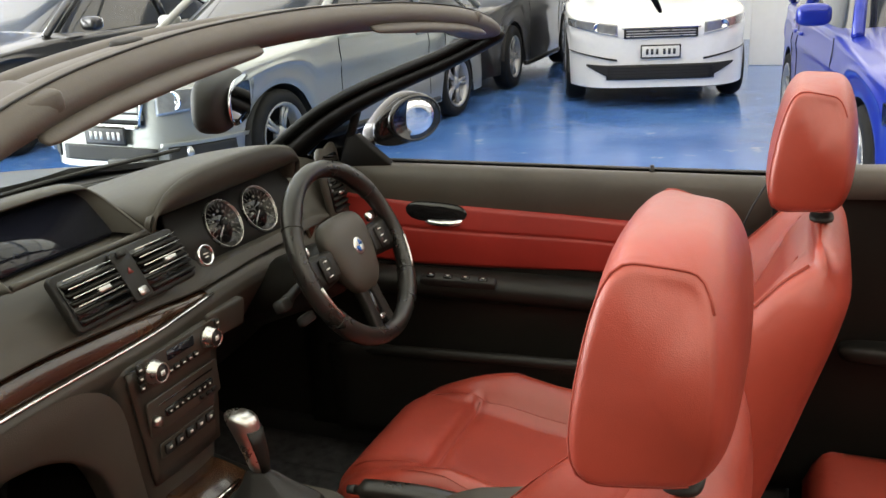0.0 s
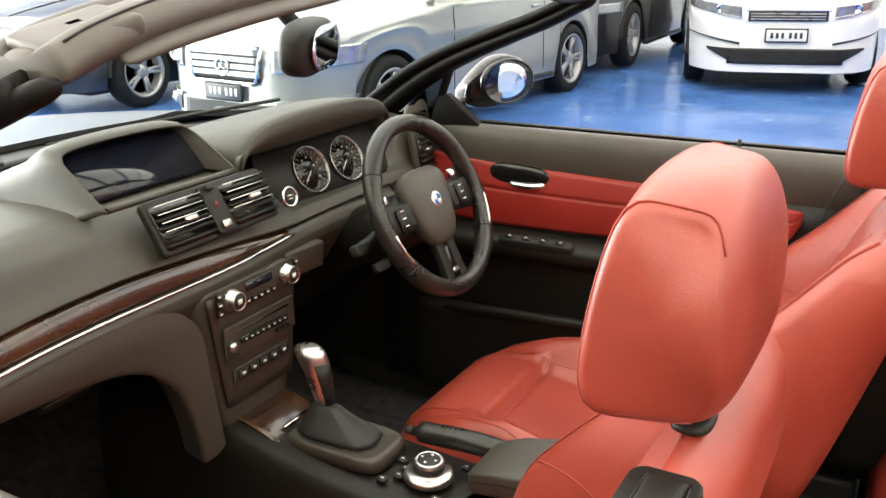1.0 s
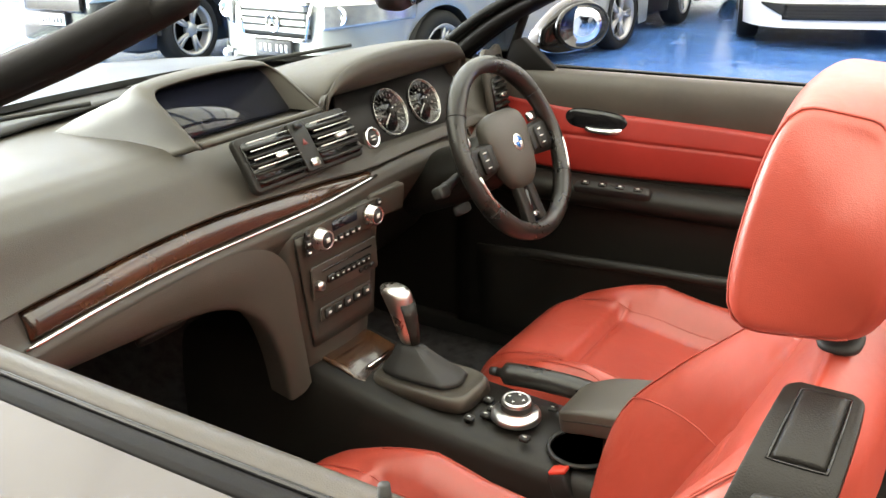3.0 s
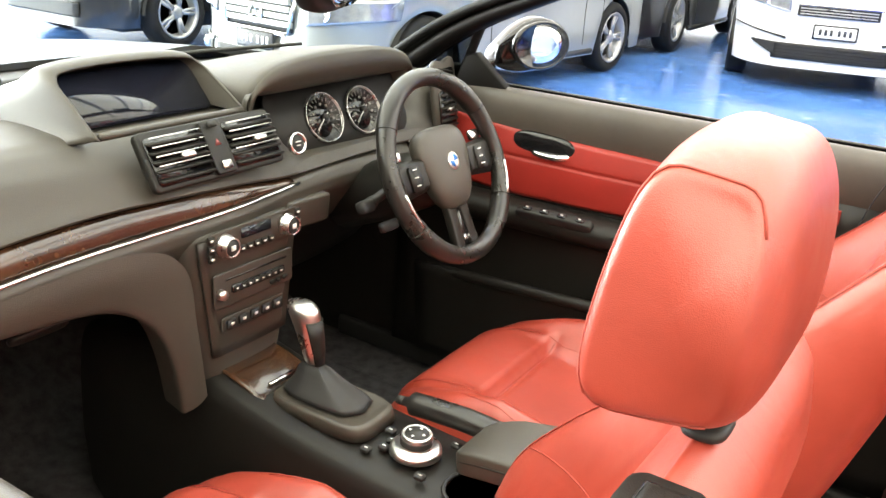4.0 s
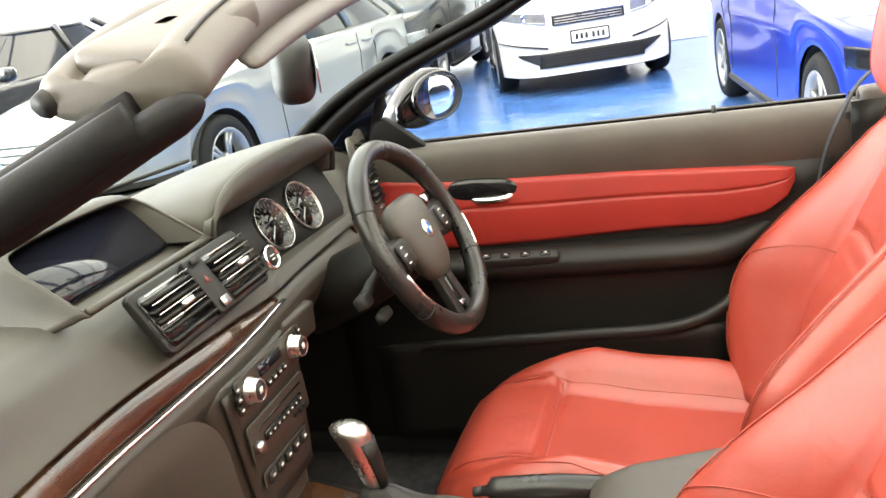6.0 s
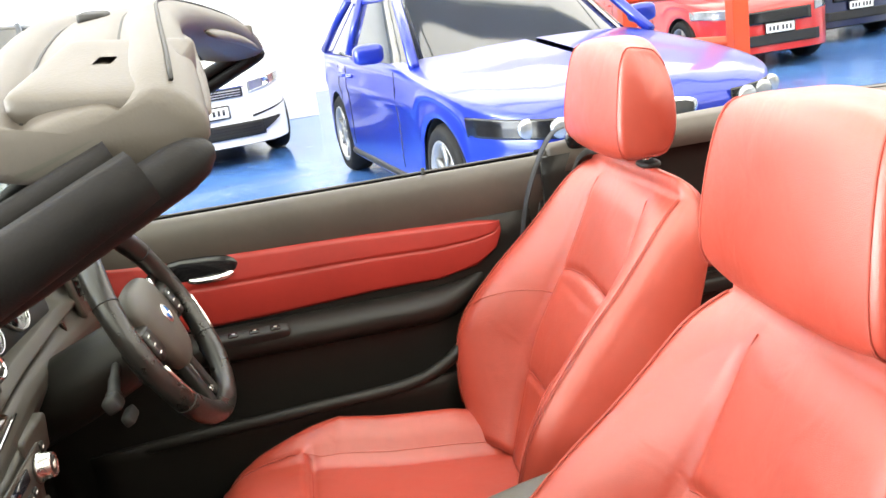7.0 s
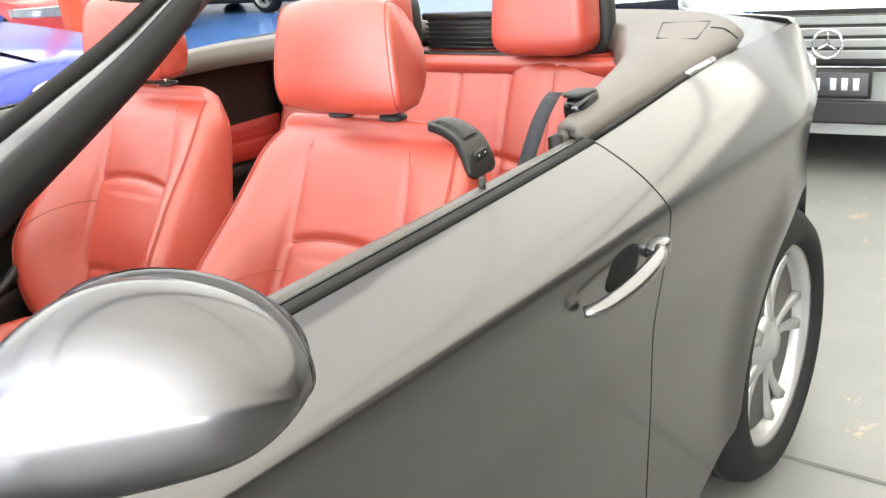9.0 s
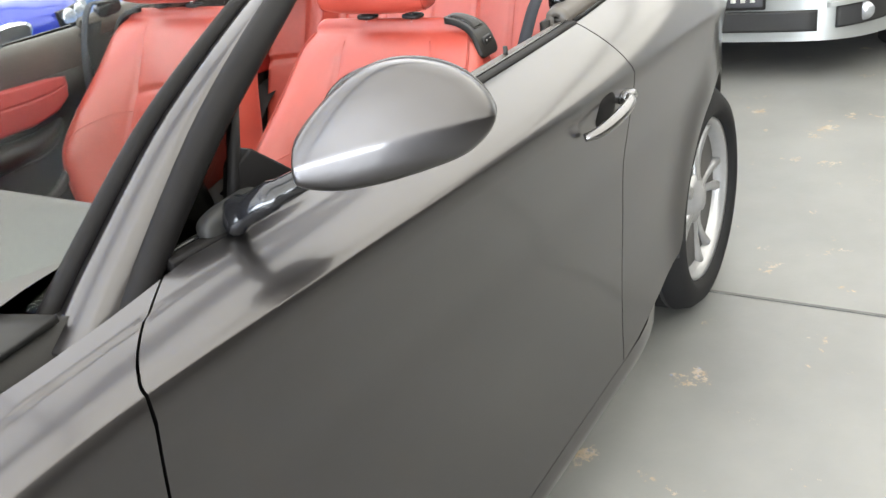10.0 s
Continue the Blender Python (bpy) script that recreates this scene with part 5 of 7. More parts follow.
def hood_pt(u, v):
    """u goes round the lip, v forwards into the dashboard's top."""
    i = u * (len(LIP) - 1)
    k = min(int(i), len(LIP) - 2)
    p = LIP[k].lerp(LIP[k + 1], i - k)
    out = 0.012 * math.sin(math.pi * min(1, v * 3)) if v < 0.333 else 0.0
    y = -0.073 + (p.y + 0.073) * (1 + 0.15 * v)
    return (p.x - (0.055 + 0.205 * max(0, p.z - 0.996) / 0.08) * v, y, p.z + out * (p.z - 0.99) / 0.08 - (p.z - 0.982) * v ** 1.3)


hood = part("display_hood", grid(hood_pt, 40, 14), DASH, dash, "hood over the display", solid=0.004)


def recess_pt(u, v):
    i = u * (len(LIP) - 1)
    k = min(int(i), len(LIP) - 2)
    p = LIP[k].lerp(LIP[k + 1], i - k)
    q = Vector((0.985 + 0.9 * (1.074 - p.z) * 0.95 - 0.012, -0.073 + (p.y + 0.073) * 0.90, 0.998 + (p.z - 0.996) * 0.84))
    return p.lerp(q, v)


part("hood_recess", grid(recess_pt, 40, 4), DASH, hood)
sm = face_pose((1.010, -0.073, 1.028), (0.74, 0.0, 0.67))
part("display", prism(rounded(0.252, 0.092, 0.010), 0.004, sm), SCREENGLASS, hood, "dark navigation display, switched off")
part("hood_sill", tube([(1.100, -0.208 + 0.27 * k / 10, 0.999) for k in range(11)], 0.006, 8), DASH, hood)

# centre vents
vm = face_pose((1.138, -0.043, 0.958), (0.86, 0.0, 0.51))
vent = part("centre_vent", prism(rounded(0.262, 0.090, 0.010), 0.014, vm), TRIM, dash, "pair of centre air vents", bevel=0.003)
for q in (-1, 1):
    part("vent_hollow", prism(rounded(0.100, 0.072, 0.006), 0.003, vm @ pose(q * 0.073, -0.002, 0.013)), GLOSSBLACK, vent)
    for k in range(5):
        part("vent_slat", box(-0.049, 0.049, -0.0018, 0.0018, -0.001, 0.011, m=vm @ pose(q * 0.073, -0.029 + 0.0138 * k, 0.015, 26, 0, 0)), TRIM, vent)
    for k in range(4):
        part("slat_edge", box(-0.047, 0.047, -0.0007, 0.0010, 0.0, 0.0012, m=vm @ pose(q * 0.073, -0.011 + 0.0138 * k, 0.0268)), SATIN, vent)
    part("vent_tab", pillow(0.013, 0.004, 0.006, 0.3, 0.5, 14, 8, m=vm @ pose(q * 0.073 + 0.008, -0.003, 0.027)), SATIN, vent)
    part("vent_wheel", pillow(0.003, 0.012, 0.004, 0.5, 0.5, 14, 8, m=vm @ pose(q * 0.127, -0.006, 0.012)), SOFT, vent)
hz = part("hazard_panel", prism(rounded(0.040, 0.084, 0.006), 0.008, vm @ pose(0, 0, 0.014)), TRIM, vent, bevel=0.002)
part("hazard_button", prism([(0.0, 0.0055), (-0.006, -0.0045), (0.006, -0.0045)], 0.001, vm @ pose(0, 0.006, 0.022)), mat("dull_red_marking", (0.16, 0.015, 0.012), 0.5, vary=0.05, scale=30.0), hz)
part("lock_button", prism(rounded(0.018, 0.013, 0.003), 0.002, vm @ pose(0, -0.030, 0.024)), SATIN, hz)
part("top_button", prism(rounded(0.018, 0.010, 0.003), 0.002, vm @ pose(0, 0.034, 0.024)), TRIM, hz)

# centre stack: heating panel, radio, switch row
stack = part("console_tower", loft([[Vector((1.135 + dx, -0.005 + y * w, z)) for dx, y in ((0.0, -1), (0.034, -0.93), (0.042, -0.6), (0.044, 0), (0.042, 0.6), (0.034, 0.93), (0.0, 1))] for z, w in ((0.845, 0.125), (0.80, 0.122), (0.74, 0.116), (0.68, 0.106), (0.62, 0.096), (0.585, 0.092))], closed=False, cap=False), DASH, dash, "grey console tower moulding", solid=0.02, sub=1)
part("stack_face", grid(lambda u, v: (1.184 - 0.002 * (2 * u - 1) ** 2, -0.005 + (2 * u - 1) * (0.108 - 0.026 * v), 0.836 - 0.20 * v), 10, 10), STACK, dash, solid=0.006)
ARCH_IN = catmull([(1.1535, -0.57, 0.820), (1.1545, -0.36, 0.839), (1.163, -0.20, 0.844), (1.173, -0.130, 0.800), (1.178, -0.116, 0.70), (1.178, -0.100, 0.575)], 6)
ARCH_OUT = catmull([(1.138, -0.57, 0.784), (1.149, -0.36, 0.778), (1.158, -0.25, 0.764), (1.164, -0.184, 0.715), (1.166, -0.155, 0.645), (1.166, -0.140, 0.555)], 6)


def flank_pt(u, v):
    """The lower dashboard's skin, which sweeps down into the side of the console tower."""
    i = u * (len(ARCH_IN) - 1)
    k = min(int(i), len(ARCH_IN) - 2)
    a, b = ARCH_IN[k].lerp(ARCH_IN[k + 1], i - k), ARCH_OUT[k].lerp(ARCH_OUT[k + 1], i - k)
    if v <= 0.6:
        w = v / 0.6
        return a.lerp(b, w) + Vector((0.006 * math.sin(math.pi * w), 0, 0))
    w = (v - 0.6) / 0.4
    return b + Vector((-0.055 * w, 0.012 * w * u, 0.010 * w * (1 - u)))


part("tower_flank", grid(flank_pt, 40, 16), DASH, dash, "taupe lower dashboard sweeping into the console")
pm = face_pose((1.186, -0.003, 0.826), (1, 0, 0.04))
heat = part("heater_panel", prism(rounded(0.196, 0.048, 0.008), 0.004, pm @ pose(0, 0, 0.003)), STACK, dash, "heater and climate control panel", bevel=0.002)
for q in (-1, 1):
    part("control_knob", lathe(pm @ pose(q * 0.068, 0.0, 0.007), [(0.0185, 0), (0.0185, 0.004), (0.0165, 0.006), (0.0155, 0.018), (0.0145, 0.0195), (0.0135, 0.017), (0.001, 0.017)], 32), SATIN, heat, "bright ringed control knob")
    part("knob_face", lathe(pm @ pose(q * 0.068, 0.0, 0.007), [(0.0130, 0.014), (0.0130, 0.0182), (0.001, 0.0188)], 28), SOFT, heat)
    part("knob_mark", box(-0.0045, 0.0045, -0.004, 0.004, 0, 0.0006, m=pm @ pose(q * 0.068, 0.0, 0.0262)), WHITEMARK, heat)
part("clock_display", prism(rounded(0.066, 0.016, 0.002), 0.001, pm @ pose(0, 0.010, 0.007)), SCREENGLASS, heat)
for k in range(5):
    part("climate_button", prism(rounded(0.013, 0.010, 0.002), 0.003, pm @ pose(-0.032 + 0.016 * k, -0.014, 0.007)), TRIM, heat)
    part("button_mark", box(-0.003, 0.003, -0.0012, 0.0012, 0, 0.0005, m=pm @ pose(-0.032 + 0.016 * k, -0.014, 0.0102)), WHITEMARK, heat)
for q in (-1, 1):
    for k in range(3):
        part("climate_button", prism(rounded(0.012, 0.0125, 0.002), 0.004, pm @ pose(q * 0.0955, 0.0145 - 0.0145 * k, 0.006)), TRIM, heat)
        part("button_mark", box(-0.003, 0.003, -0.0015, 0.0015, 0, 0.0005, m=pm @ pose(q * 0.0955, 0.0145 - 0.0145 * k, 0.0102)), WHITEMARK, heat)
rm = face_pose((1.186, -0.005, 0.752), (1, 0, 0.03))
radio = part("radio_unit", prism(rounded(0.176, 0.058, 0.006), 0.004, rm @ pose(0, 0, 0.002)), STACK, dash, "audio unit with a disc slot", bevel=0.002)
part("disc_slot", box(-0.068, 0.068, -0.0015, 0.0015, 0, 0.0008, m=rm @ pose(0.004, 0.016, 0.006)), GLOSSBLACK, radio)
part("volume_knob", lathe(rm @ pose(-0.076, -0.004, 0.006), [(0.0085, 0), (0.008, 0.010), (0.001, 0.011)], 20), SATIN, radio)
part("radio_bar", prism(rounded(0.118, 0.013, 0.003), 0.003, rm @ pose(0.006, -0.002, 0.006)), GLOSSBLACK, radio)
for k in range(8):
    part("radio_button", prism(rounded(0.0125, 0.009, 0.002), 0.002, rm @ pose(-0.044 + 0.0142 * k, -0.002, 0.009)), TRIM, radio)
    part("button_mark", box(-0.0022, 0.0022, -0.001, 0.001, 0, 0.0005, m=rm @ pose(-0.044 + 0.0142 * k, -0.002, 0.0112)), WHITEMARK, radio)
for k in range(3):
    part("radio_button", prism(rounded(0.012, 0.007, 0.002), 0.003, rm @ pose(0.048 + 0.015 * k - 0.01, -0.018, 0.006)), TRIM, radio)
xm = face_pose((1.184, -0.005, 0.690), (1, 0, 0.0))
row = part("switch_bank", prism(rounded(0.140, 0.026, 0.005), 0.003, xm @ pose(0, 0, 0.002)), STACK, dash, bevel=0.002)
for k in range(5):
    part("row_switch", prism(rounded(0.020, 0.016, 0.003), 0.004, xm @ pose(-0.052 + 0.026 * k, 0, 0.005)), SOFT, row)
    part("switch_mark", box(-0.0035, 0.0035, -0.0022, 0.0022, 0, 0.0006, m=xm @ pose(-0.052 + 0.026 * k, 0.001, 0.0092)), WHITEMARK, row)

# instrument binnacle
# marking white darkened for the shade under the instrument hood
DIALMARK_SHADED = mat("shaded_dial_marking", (0.19, 0.19, 0.18), 0.5, vary=0.05, scale=30.0)


def bin_pt(u, v):
    a = math.pi * u
    yc, hw = 0.305, 0.232
    y = yc - hw * sgn(math.cos(a), 0.72)
    lift = sgn(math.sin(a), 0.62)
    x = 1.118 - 0.020 * (1 - lift) - 0.40 * v
    return (x, y, 0.972 + 0.098 * lift * (1 - v ** 1.6) * (1 - 0.12 * (y - yc)) + 0.008)


binn = part("instrument_hood", grid(bin_pt, 44, 14), DASH, dash, "hood over the instruments", solid=0.022, sub=1)


def lip_pt(u, v):
    """Rounded front of the hood, hanging down over the dials."""
    x, y, z = bin_pt(u, 0.0)
    drop = max(0.0, z - 1.014) * 0.95
    return (x + 0.012 * math.sin(math.pi * v) - 0.012 * v, 0.305 + (y - 0.305) * (1 - 0.03 * v), z - drop * v)


part("hood_lip", grid(lip_pt, 44, 8), DASH, binn, solid=0.008)
dm = face_pose((1.078, 0.340, 0.952), (0.90, -0.05, 0.43))
part("instrument_face", prism(rounded(0.37, 0.130, 0.04), 0.006, dm), SOFT, dash, "black instrument face")
for q, r in ((-0.052, 0.047), (0.058, 0.047)):
    dial = part("dial", lathe(dm @ pose(q, -0.006, 0.006), [(r, 0), (r, 0.006), (r - 0.0010, 0.007), (r - 0.0020, 0.005), (r - 0.003, 0.001)], 40), SATIN, dash, "round dial with a bright ring")
    part("dial_face", lathe(dm @ pose(q, -0.006, 0.006), [(r - 0.0025, 0), (r - 0.0025, 0.002), (0.001, 0.002)], 36), GLOSSBLACK, dial)
    for k in range(19):
        a = radians(225 - 270 * k / 18)
        part("dial_mark", box(-0.0006, 0.0006, r - 0.014 if k % 2 else r - 0.017, r - 0.008, 0.0022, 0.0028, m=dm @ pose(q, -0.006, 0.006, 0, 0, math.degrees(a) - 90)), DIALMARK_SHADED, dial)
    for k in range(9):
        a = radians(225 - 270 * k / 8)
        part("dial_figure", box(-0.003, 0.003, -0.0025, 0.0025, 0.0022, 0.0026, m=dm @ pose(q + (r - 0.022) * math.cos(a), -0.006 + (r - 0.022) * math.sin(a), 0.006)), DIALMARK_SHADED, dial)
    part("needle", box(-0.0009, 0.0009, -0.012, r - 0.012, 0.006, 0.007, m=dm @ pose(q, -0.006, 0.006, 0, 0, 128)), WHITEMARK, dial)
    part("needle_hub", lathe(dm @ pose(q, -0.006, 0.006), [(0.007, 0.003), (0.006, 0.009), (0.001, 0.010)], 20), SOFT, dial)
stm = face_pose((1.160, 0.140, 0.942), (0.96, -0.05, 0.28))
sb = part("start_button", lathe(stm @ pose(0, 0, -0.014), [(0.0195, 0), (0.0195, 0.006), (0.0175, 0.0085), (0.0145, 0.007), (0.014, 0.004)], 32), CHROME, dash, "chrome ringed start button")
part("start_cap", lathe(stm @ pose(0, 0, -0.014), [(0.014, 0.002), (0.0135, 0.006), (0.001, 0.007)], 28), SOFT, sb)
for k, w in ((0.003, 0.006), (-0.003, 0.0045)):
    part("start_mark", box(-w, w, -0.001, 0.001, 0, 0.0006, m=stm @ pose(0, k, -0.0072)), WHITEMARK, sb)
part("knee_panel", grid(lambda u, v: (1.10 - 0.22 * v + 0.03 * math.sin(math.pi * u), 0.13 + 0.53 * u, 0.83 - 0.26 * v), 16, 8), TRIM, dash, solid=0.02)
part("light_switch", lathe(face_pose((1.115, 0.60, 0.80), (1, 0, 0.2)), [(0.018, 0), (0.016, 0.014), (0.001, 0.015)], 24), GLOSSBLACK, dash)
part("side_fillet", loft([[Vector((1.13, y, z)), Vector((1.17, y, z - 0.004)), Vector((1.165, y, z - 0.055)), Vector((1.12, y, z - 0.075))] for y, z in ((0.10, 0.850), (0.16, 0.848), (0.21, 0.846))]), DASH, dash, bevel=0.006)
for y0, z0 in ((0.30, 0.36), (0.42, 0.36)):
    part("pedal", pillow(0.010, 0.040 if y0 > 0.4 else 0.025, 0.045 if y0 < 0.4 else 0.03, 0.4, 0.4, 20, 10, m=pose(0.80, y0, z0, 0, -28, 0)), SATIN, car, "metal foot pedal")

# ---- steering wheel
SW = face_pose((1.318, 0.354, 0.893), (0.905, -0.01, 0.425))
wr = 0.166
rim_pts = [SW @ Vector((wr * math.cos(2 * math.pi * k / 64), wr * 0.985 * math.sin(2 * math.pi * k / 64), 0)) for k in range(64)]
rad = [0.0165 + 0.0025 * (abs(math.sin(4 * math.pi * k / 64 + 0.0)) ** 6) for k in range(64)]
wheel = part("steering_wheel", tube(rim_pts, rad, 14, closed=True), WHEELLEATHER, car, "black leather three-spoke steering wheel")


def airbag(p):
    w = max(0, min(1, (0.075 - p.y) / 0.15))
    return (p.x * (1 - 0.42 * w), p.y, p.z * (1 - 0.15 * w) + 0.004)


part("airbag_cover", pillow(0.088, 0.076, 0.026, 0.62, 0.75, 36, 18, m=SW @ pose(0, -0.002, -0.012), bend=airbag), DASH, wheel, "dark padded airbag cover")
bd = part("wheel_badge", lathe(SW @ pose(0, 0.006, 0.012), [(0.0165, 0), (0.0165, 0.0040), (0.0150, 0.0050), (0.001, 0.0050)], 32), SATIN, wheel, "round badge in plain blue and white quarters")
for k in range(4):
    a0 = radians(90 * k)
    q = [(0.0115 * math.cos(a0 + radians(90 * j / 6)), 0.0115 * math.sin(a0 + radians(90 * j / 6))) for j in range(7)]
    part("badge_quarter", prism([(0, 0)] + q, 0.0006, SW @ pose(0, 0.006, 0.0172)), WHITEMARK if k % 2 else BLUEMARK, bd)
for s in (-1, 1):
    rings = []
    for k in range(8):
        w = k / 7
        x = s * (0.070 + 0.100 * w)
        rings.append([SW @ Vector((x, y, z)) for y, z in ((0.028 + 0.006 * w, -0.010), (0.022, 0.004 - 0.006 * w), (-0.022, 0.004 - 0.006 * w), (-0.032 - 0.010 * w, -0.010), (-0.026, -0.020), (0.022, -0.020))])
    part("spoke", loft(rings), TRIM, wheel, bevel=0.003)
    kb = part("wheel_keys", prism(rounded(0.030, 0.046, 0.008), 0.006, SW @ pose(s * 0.106, -0.004, 0.000)), TRIM, wheel)
    for j in range(3):
        part("key_mark", box(-0.006, 0.006, -0.0012, 0.0012, 0, 0.0008, m=SW @ pose(s * 0.106, 0.012 - 0.014 * j, 0.0062)), WHITEMARK, kb)
    part("shift_paddle", pillow(0.016, 0.010, 0.006, 0.5, 0.5, 18, 10, m=SW @ pose(s * 0.128, 0.040, -0.012)), CHROME, wheel, "bright shift paddle")
    part("rim_insert", tube([SW @ Vector((wr * math.cos(a) * 0.995, wr * 0.985 * math.sin(a), 0.0168)) for a in [radians((200 if s < 0 else -20) + s * (-12 + 24 * t / 5) * 1) for t in range(6)]], 0.003, 6), SATIN, wheel)
for s in (-1, 1):
    rings = []
    for k in range(8):
        w = k / 7
        y = -0.062 - 0.108 * w
        x0, x1 = s * (0.006 + 0.006 * w), s * (0.032 - 0.004 * w + 0.010 * w * w)
        rings.append([SW @ Vector((x, y, z)) for x, z in ((x0, -0.004), (x1, -0.004), (x1, -0.020), (x0, -0.020))])
    part("lower_spoke", loft(rings), TRIM, wheel, bevel=0.003)
part("spoke_badge", prism(rounded(0.020, 0.009, 0.002), 0.001, SW @ pose(0, -0.132, -0.004)), SATIN, wheel)
part("spoke_web", loft([[SW @ Vector((x, y, z)) for x, z in ((-0.012, -0.006), (0.012, -0.006), (0.012, -0.016), (-0.012, -0.016))] for y in (-0.070, -0.155)]), GLOSSBLACK, wheel)
for a in (32, 148, 212, 328):
    part("rim_seam", tube([SW @ (Vector((wr * math.cos(radians(a)), wr * 0.985 * math.sin(radians(a)), 0)) + 0.0182 * (Vector((math.cos(radians(a)), math.sin(radians(a)), 0)) * math.cos(t) + Vector((0, 0, 1)) * math.sin(t))) for t in [2 * math.pi * j / 12 for j in range(12)]], 0.0012, 5, closed=True), SOFT, wheel)
col = part("steering_column", loft([[SW @ Vector((0.052 * k * math.cos(a), 0.045 * k * math.sin(a) - 0.01, z)) for a in [2 * math.pi * j / 16 for j in range(16)]] for z, k in ((-0.025, 0.9), (-0.06, 1.2), (-0.16, 1.3), (-0.26, 1.2))]), TRIM, car, "steering column shroud")
for s in (-1, 1):
    part("column_stalk", tube(catmull([SW @ Vector((s * 0.05, -0.005, -0.075)), SW @ Vector((s * 0.11, -0.012, -0.070)), SW @ Vector((s * 0.165, -0.022, -0.066))], 4), [0.007] * 4 + [0.009] * 3 + [0.012] * 2, 10), SOFT, col)
    part("stalk_cap", pillow(0.016, 0.012, 0.012, 0.5, 0.5, 16, 10, m=SW @ pose(s * 0.172, -0.023, -0.066)), SOFT, col)
part("column_lever", pillow(0.024, 0.010, 0.008, 0.5, 0.5, 16, 8, m=SW @ pose(-0.10, -0.07, -0.09)), SOFT, col)

# ---- centre console
cons = part("centre_console", loft([[Vector((x, y * k, z)) for y, z in ((-0.115 + dy, 0.24), (-0.105 + dy, zt - 0.045), (-0.088 + dy, zt - 0.008), (-0.072 + dy, zt), (0.072 - dy, zt), (0.088 - dy, zt - 0.008), (0.105 - dy, zt - 0.045), (0.115 - dy, 0.24))] for x, zt, k, dy in ((0.86, 0.60, 1.0, 0), (1.00, 0.622, 1.0, 0), (1.14, 0.612, 1.0, 0), (1.25, 0.580, 1.0, 0), (1.40, 0.562, 1.0, 0), (1.55, 0.556, 1.0, 0), (1.72, 0.552, 1.0, 0), (1.90, 0.53, 1.0, 0), (2.15, 0.50, 0.8, 0))], closed=False, cap=False), TRIM, car, "dark centre console", sub=1)
part("ashtray_lid", loft([[Vector((x, y, z)) for y, z in ((-0.066, zz), (-0.060, zz + 0.007), (0.060, zz + 0.007), (0.066, zz))] for x, zz in ((1.165, 0.600), (1.20, 0.594), (1.235, 0.583), (1.262, 0.572), (1.272, 0.560))]), WOOD, cons, "glossy dark walnut ashtray lid", bevel=0.003)
part("ashtray_bar", box(1.244, 1.250, -0.032, 0.032, 0.588, 0.592), CHROME, cons)
part("console_wood", prism(catmull([(1.255, 0.066, 0), (1.255, -0.066, 0), (1.35, -0.070, 0), (1.46, -0.060, 0), (1.475, 0.0, 0), (1.46, 0.060, 0), (1.35, 0.070, 0)], 4, True), 0.009, pose(0, 0, 0.5635, 0, 2.0, 0)), WOOD, cons, "walnut trim round the selector")
part("selector_frame", loft([[Vector((1.352 + a * k, b * k, z)) for a, b in [(0.092 * sgn(math.cos(t), 0.4), 0.055 * sgn(math.sin(t), 0.4)) for t in [2 * math.pi * j / 32 for j in range(32)]]] for z, k in ((0.566, 1.05), (0.584, 1.0), (0.590, 0.94), (0.588, 0.90))]), DASH, cons, "grey selector surround")
part("selector_gaiter", loft([[Vector((1.345 + o + a * k + 0.004 * math.sin(5 * j), b * k * (1 + 0.05 * math.cos(7 * j)), z)) for j, (a, b) in enumerate([(0.084 * sgn(math.cos(t), 0.7), 0.048 * sgn(math.sin(t), 0.7)) for t in [2 * math.pi * q / 28 for q in range(28)]])] for z, k, o in ((0.585, 1.0, 0), (0.597, 0.86, -0.004), (0.612, 0.58, -0.014), (0.628, 0.36, -0.026), (0.640, 0.26, -0.032))]), SOFT, cons, "soft black selector gaiter", sub=1)
sel = part("gear_selector", loft([[Vector((1.312 + dx + a, b, z)) for a, b in [(hx * math.cos(t), hy * math.sin(t)) for t in [2 * math.pi * q / 20 for q in range(20)]]] for z, dx, hx, hy in ((0.635, 0.0, 0.014, 0.013), (0.655, -0.003, 0.017, 0.016), (0.685, -0.010, 0.020, 0.019), (0.712, -0.018, 0.026, 0.022), (0.728, -0.024, 0.030, 0.022), (0.736, -0.028, 0.024, 0.017), (0.738, -0.03, 0.010, 0.008))]), SATIN, car, "satin metal gear selector", sub=1)
part("selector_inlay", loft([[Vector((1.312 + dx + 0.006 + a, b, z)) for a, b in [(hx * math.cos(t), hy * math.sin(t)) for t in [radians(-62 + 124 * q / 10) for q in range(11)]]] for z, dx, hx, hy in ((0.640, 0.0, 0.012, 0.013), (0.660, -0.003, 0.015, 0.0165), (0.688, -0.010, 0.018, 0.020), (0.712, -0.018, 0.022, 0.022))], closed=False, cap=False), TRIM, sel, "dark inlay on the selector", solid=0.003)
for k, c in enumerate((REDMARK, WHITEMARK, WHITEMARK, WHITEMARK)):
    part("gear_mark", box(-0.003, 0.003, -0.002, 0.002, 0, 0.001, m=pose(1.315 + 0.011 * k, 0.046, 0.5905)), c, cons)
im = pose(1.520, -0.012, 0.567, 0, 1.5, 0)
ctl = part("control_dial", lathe(im, [(0.040, 0), (0.039, 0.008), (0.034, 0.011), (0.026, 0.010), (0.024, 0.014), (0.0235, 0.030), (0.021, 0.033), (0.019, 0.031), (0.001, 0.031)], 40), SATIN, cons, "bright turning control dial")
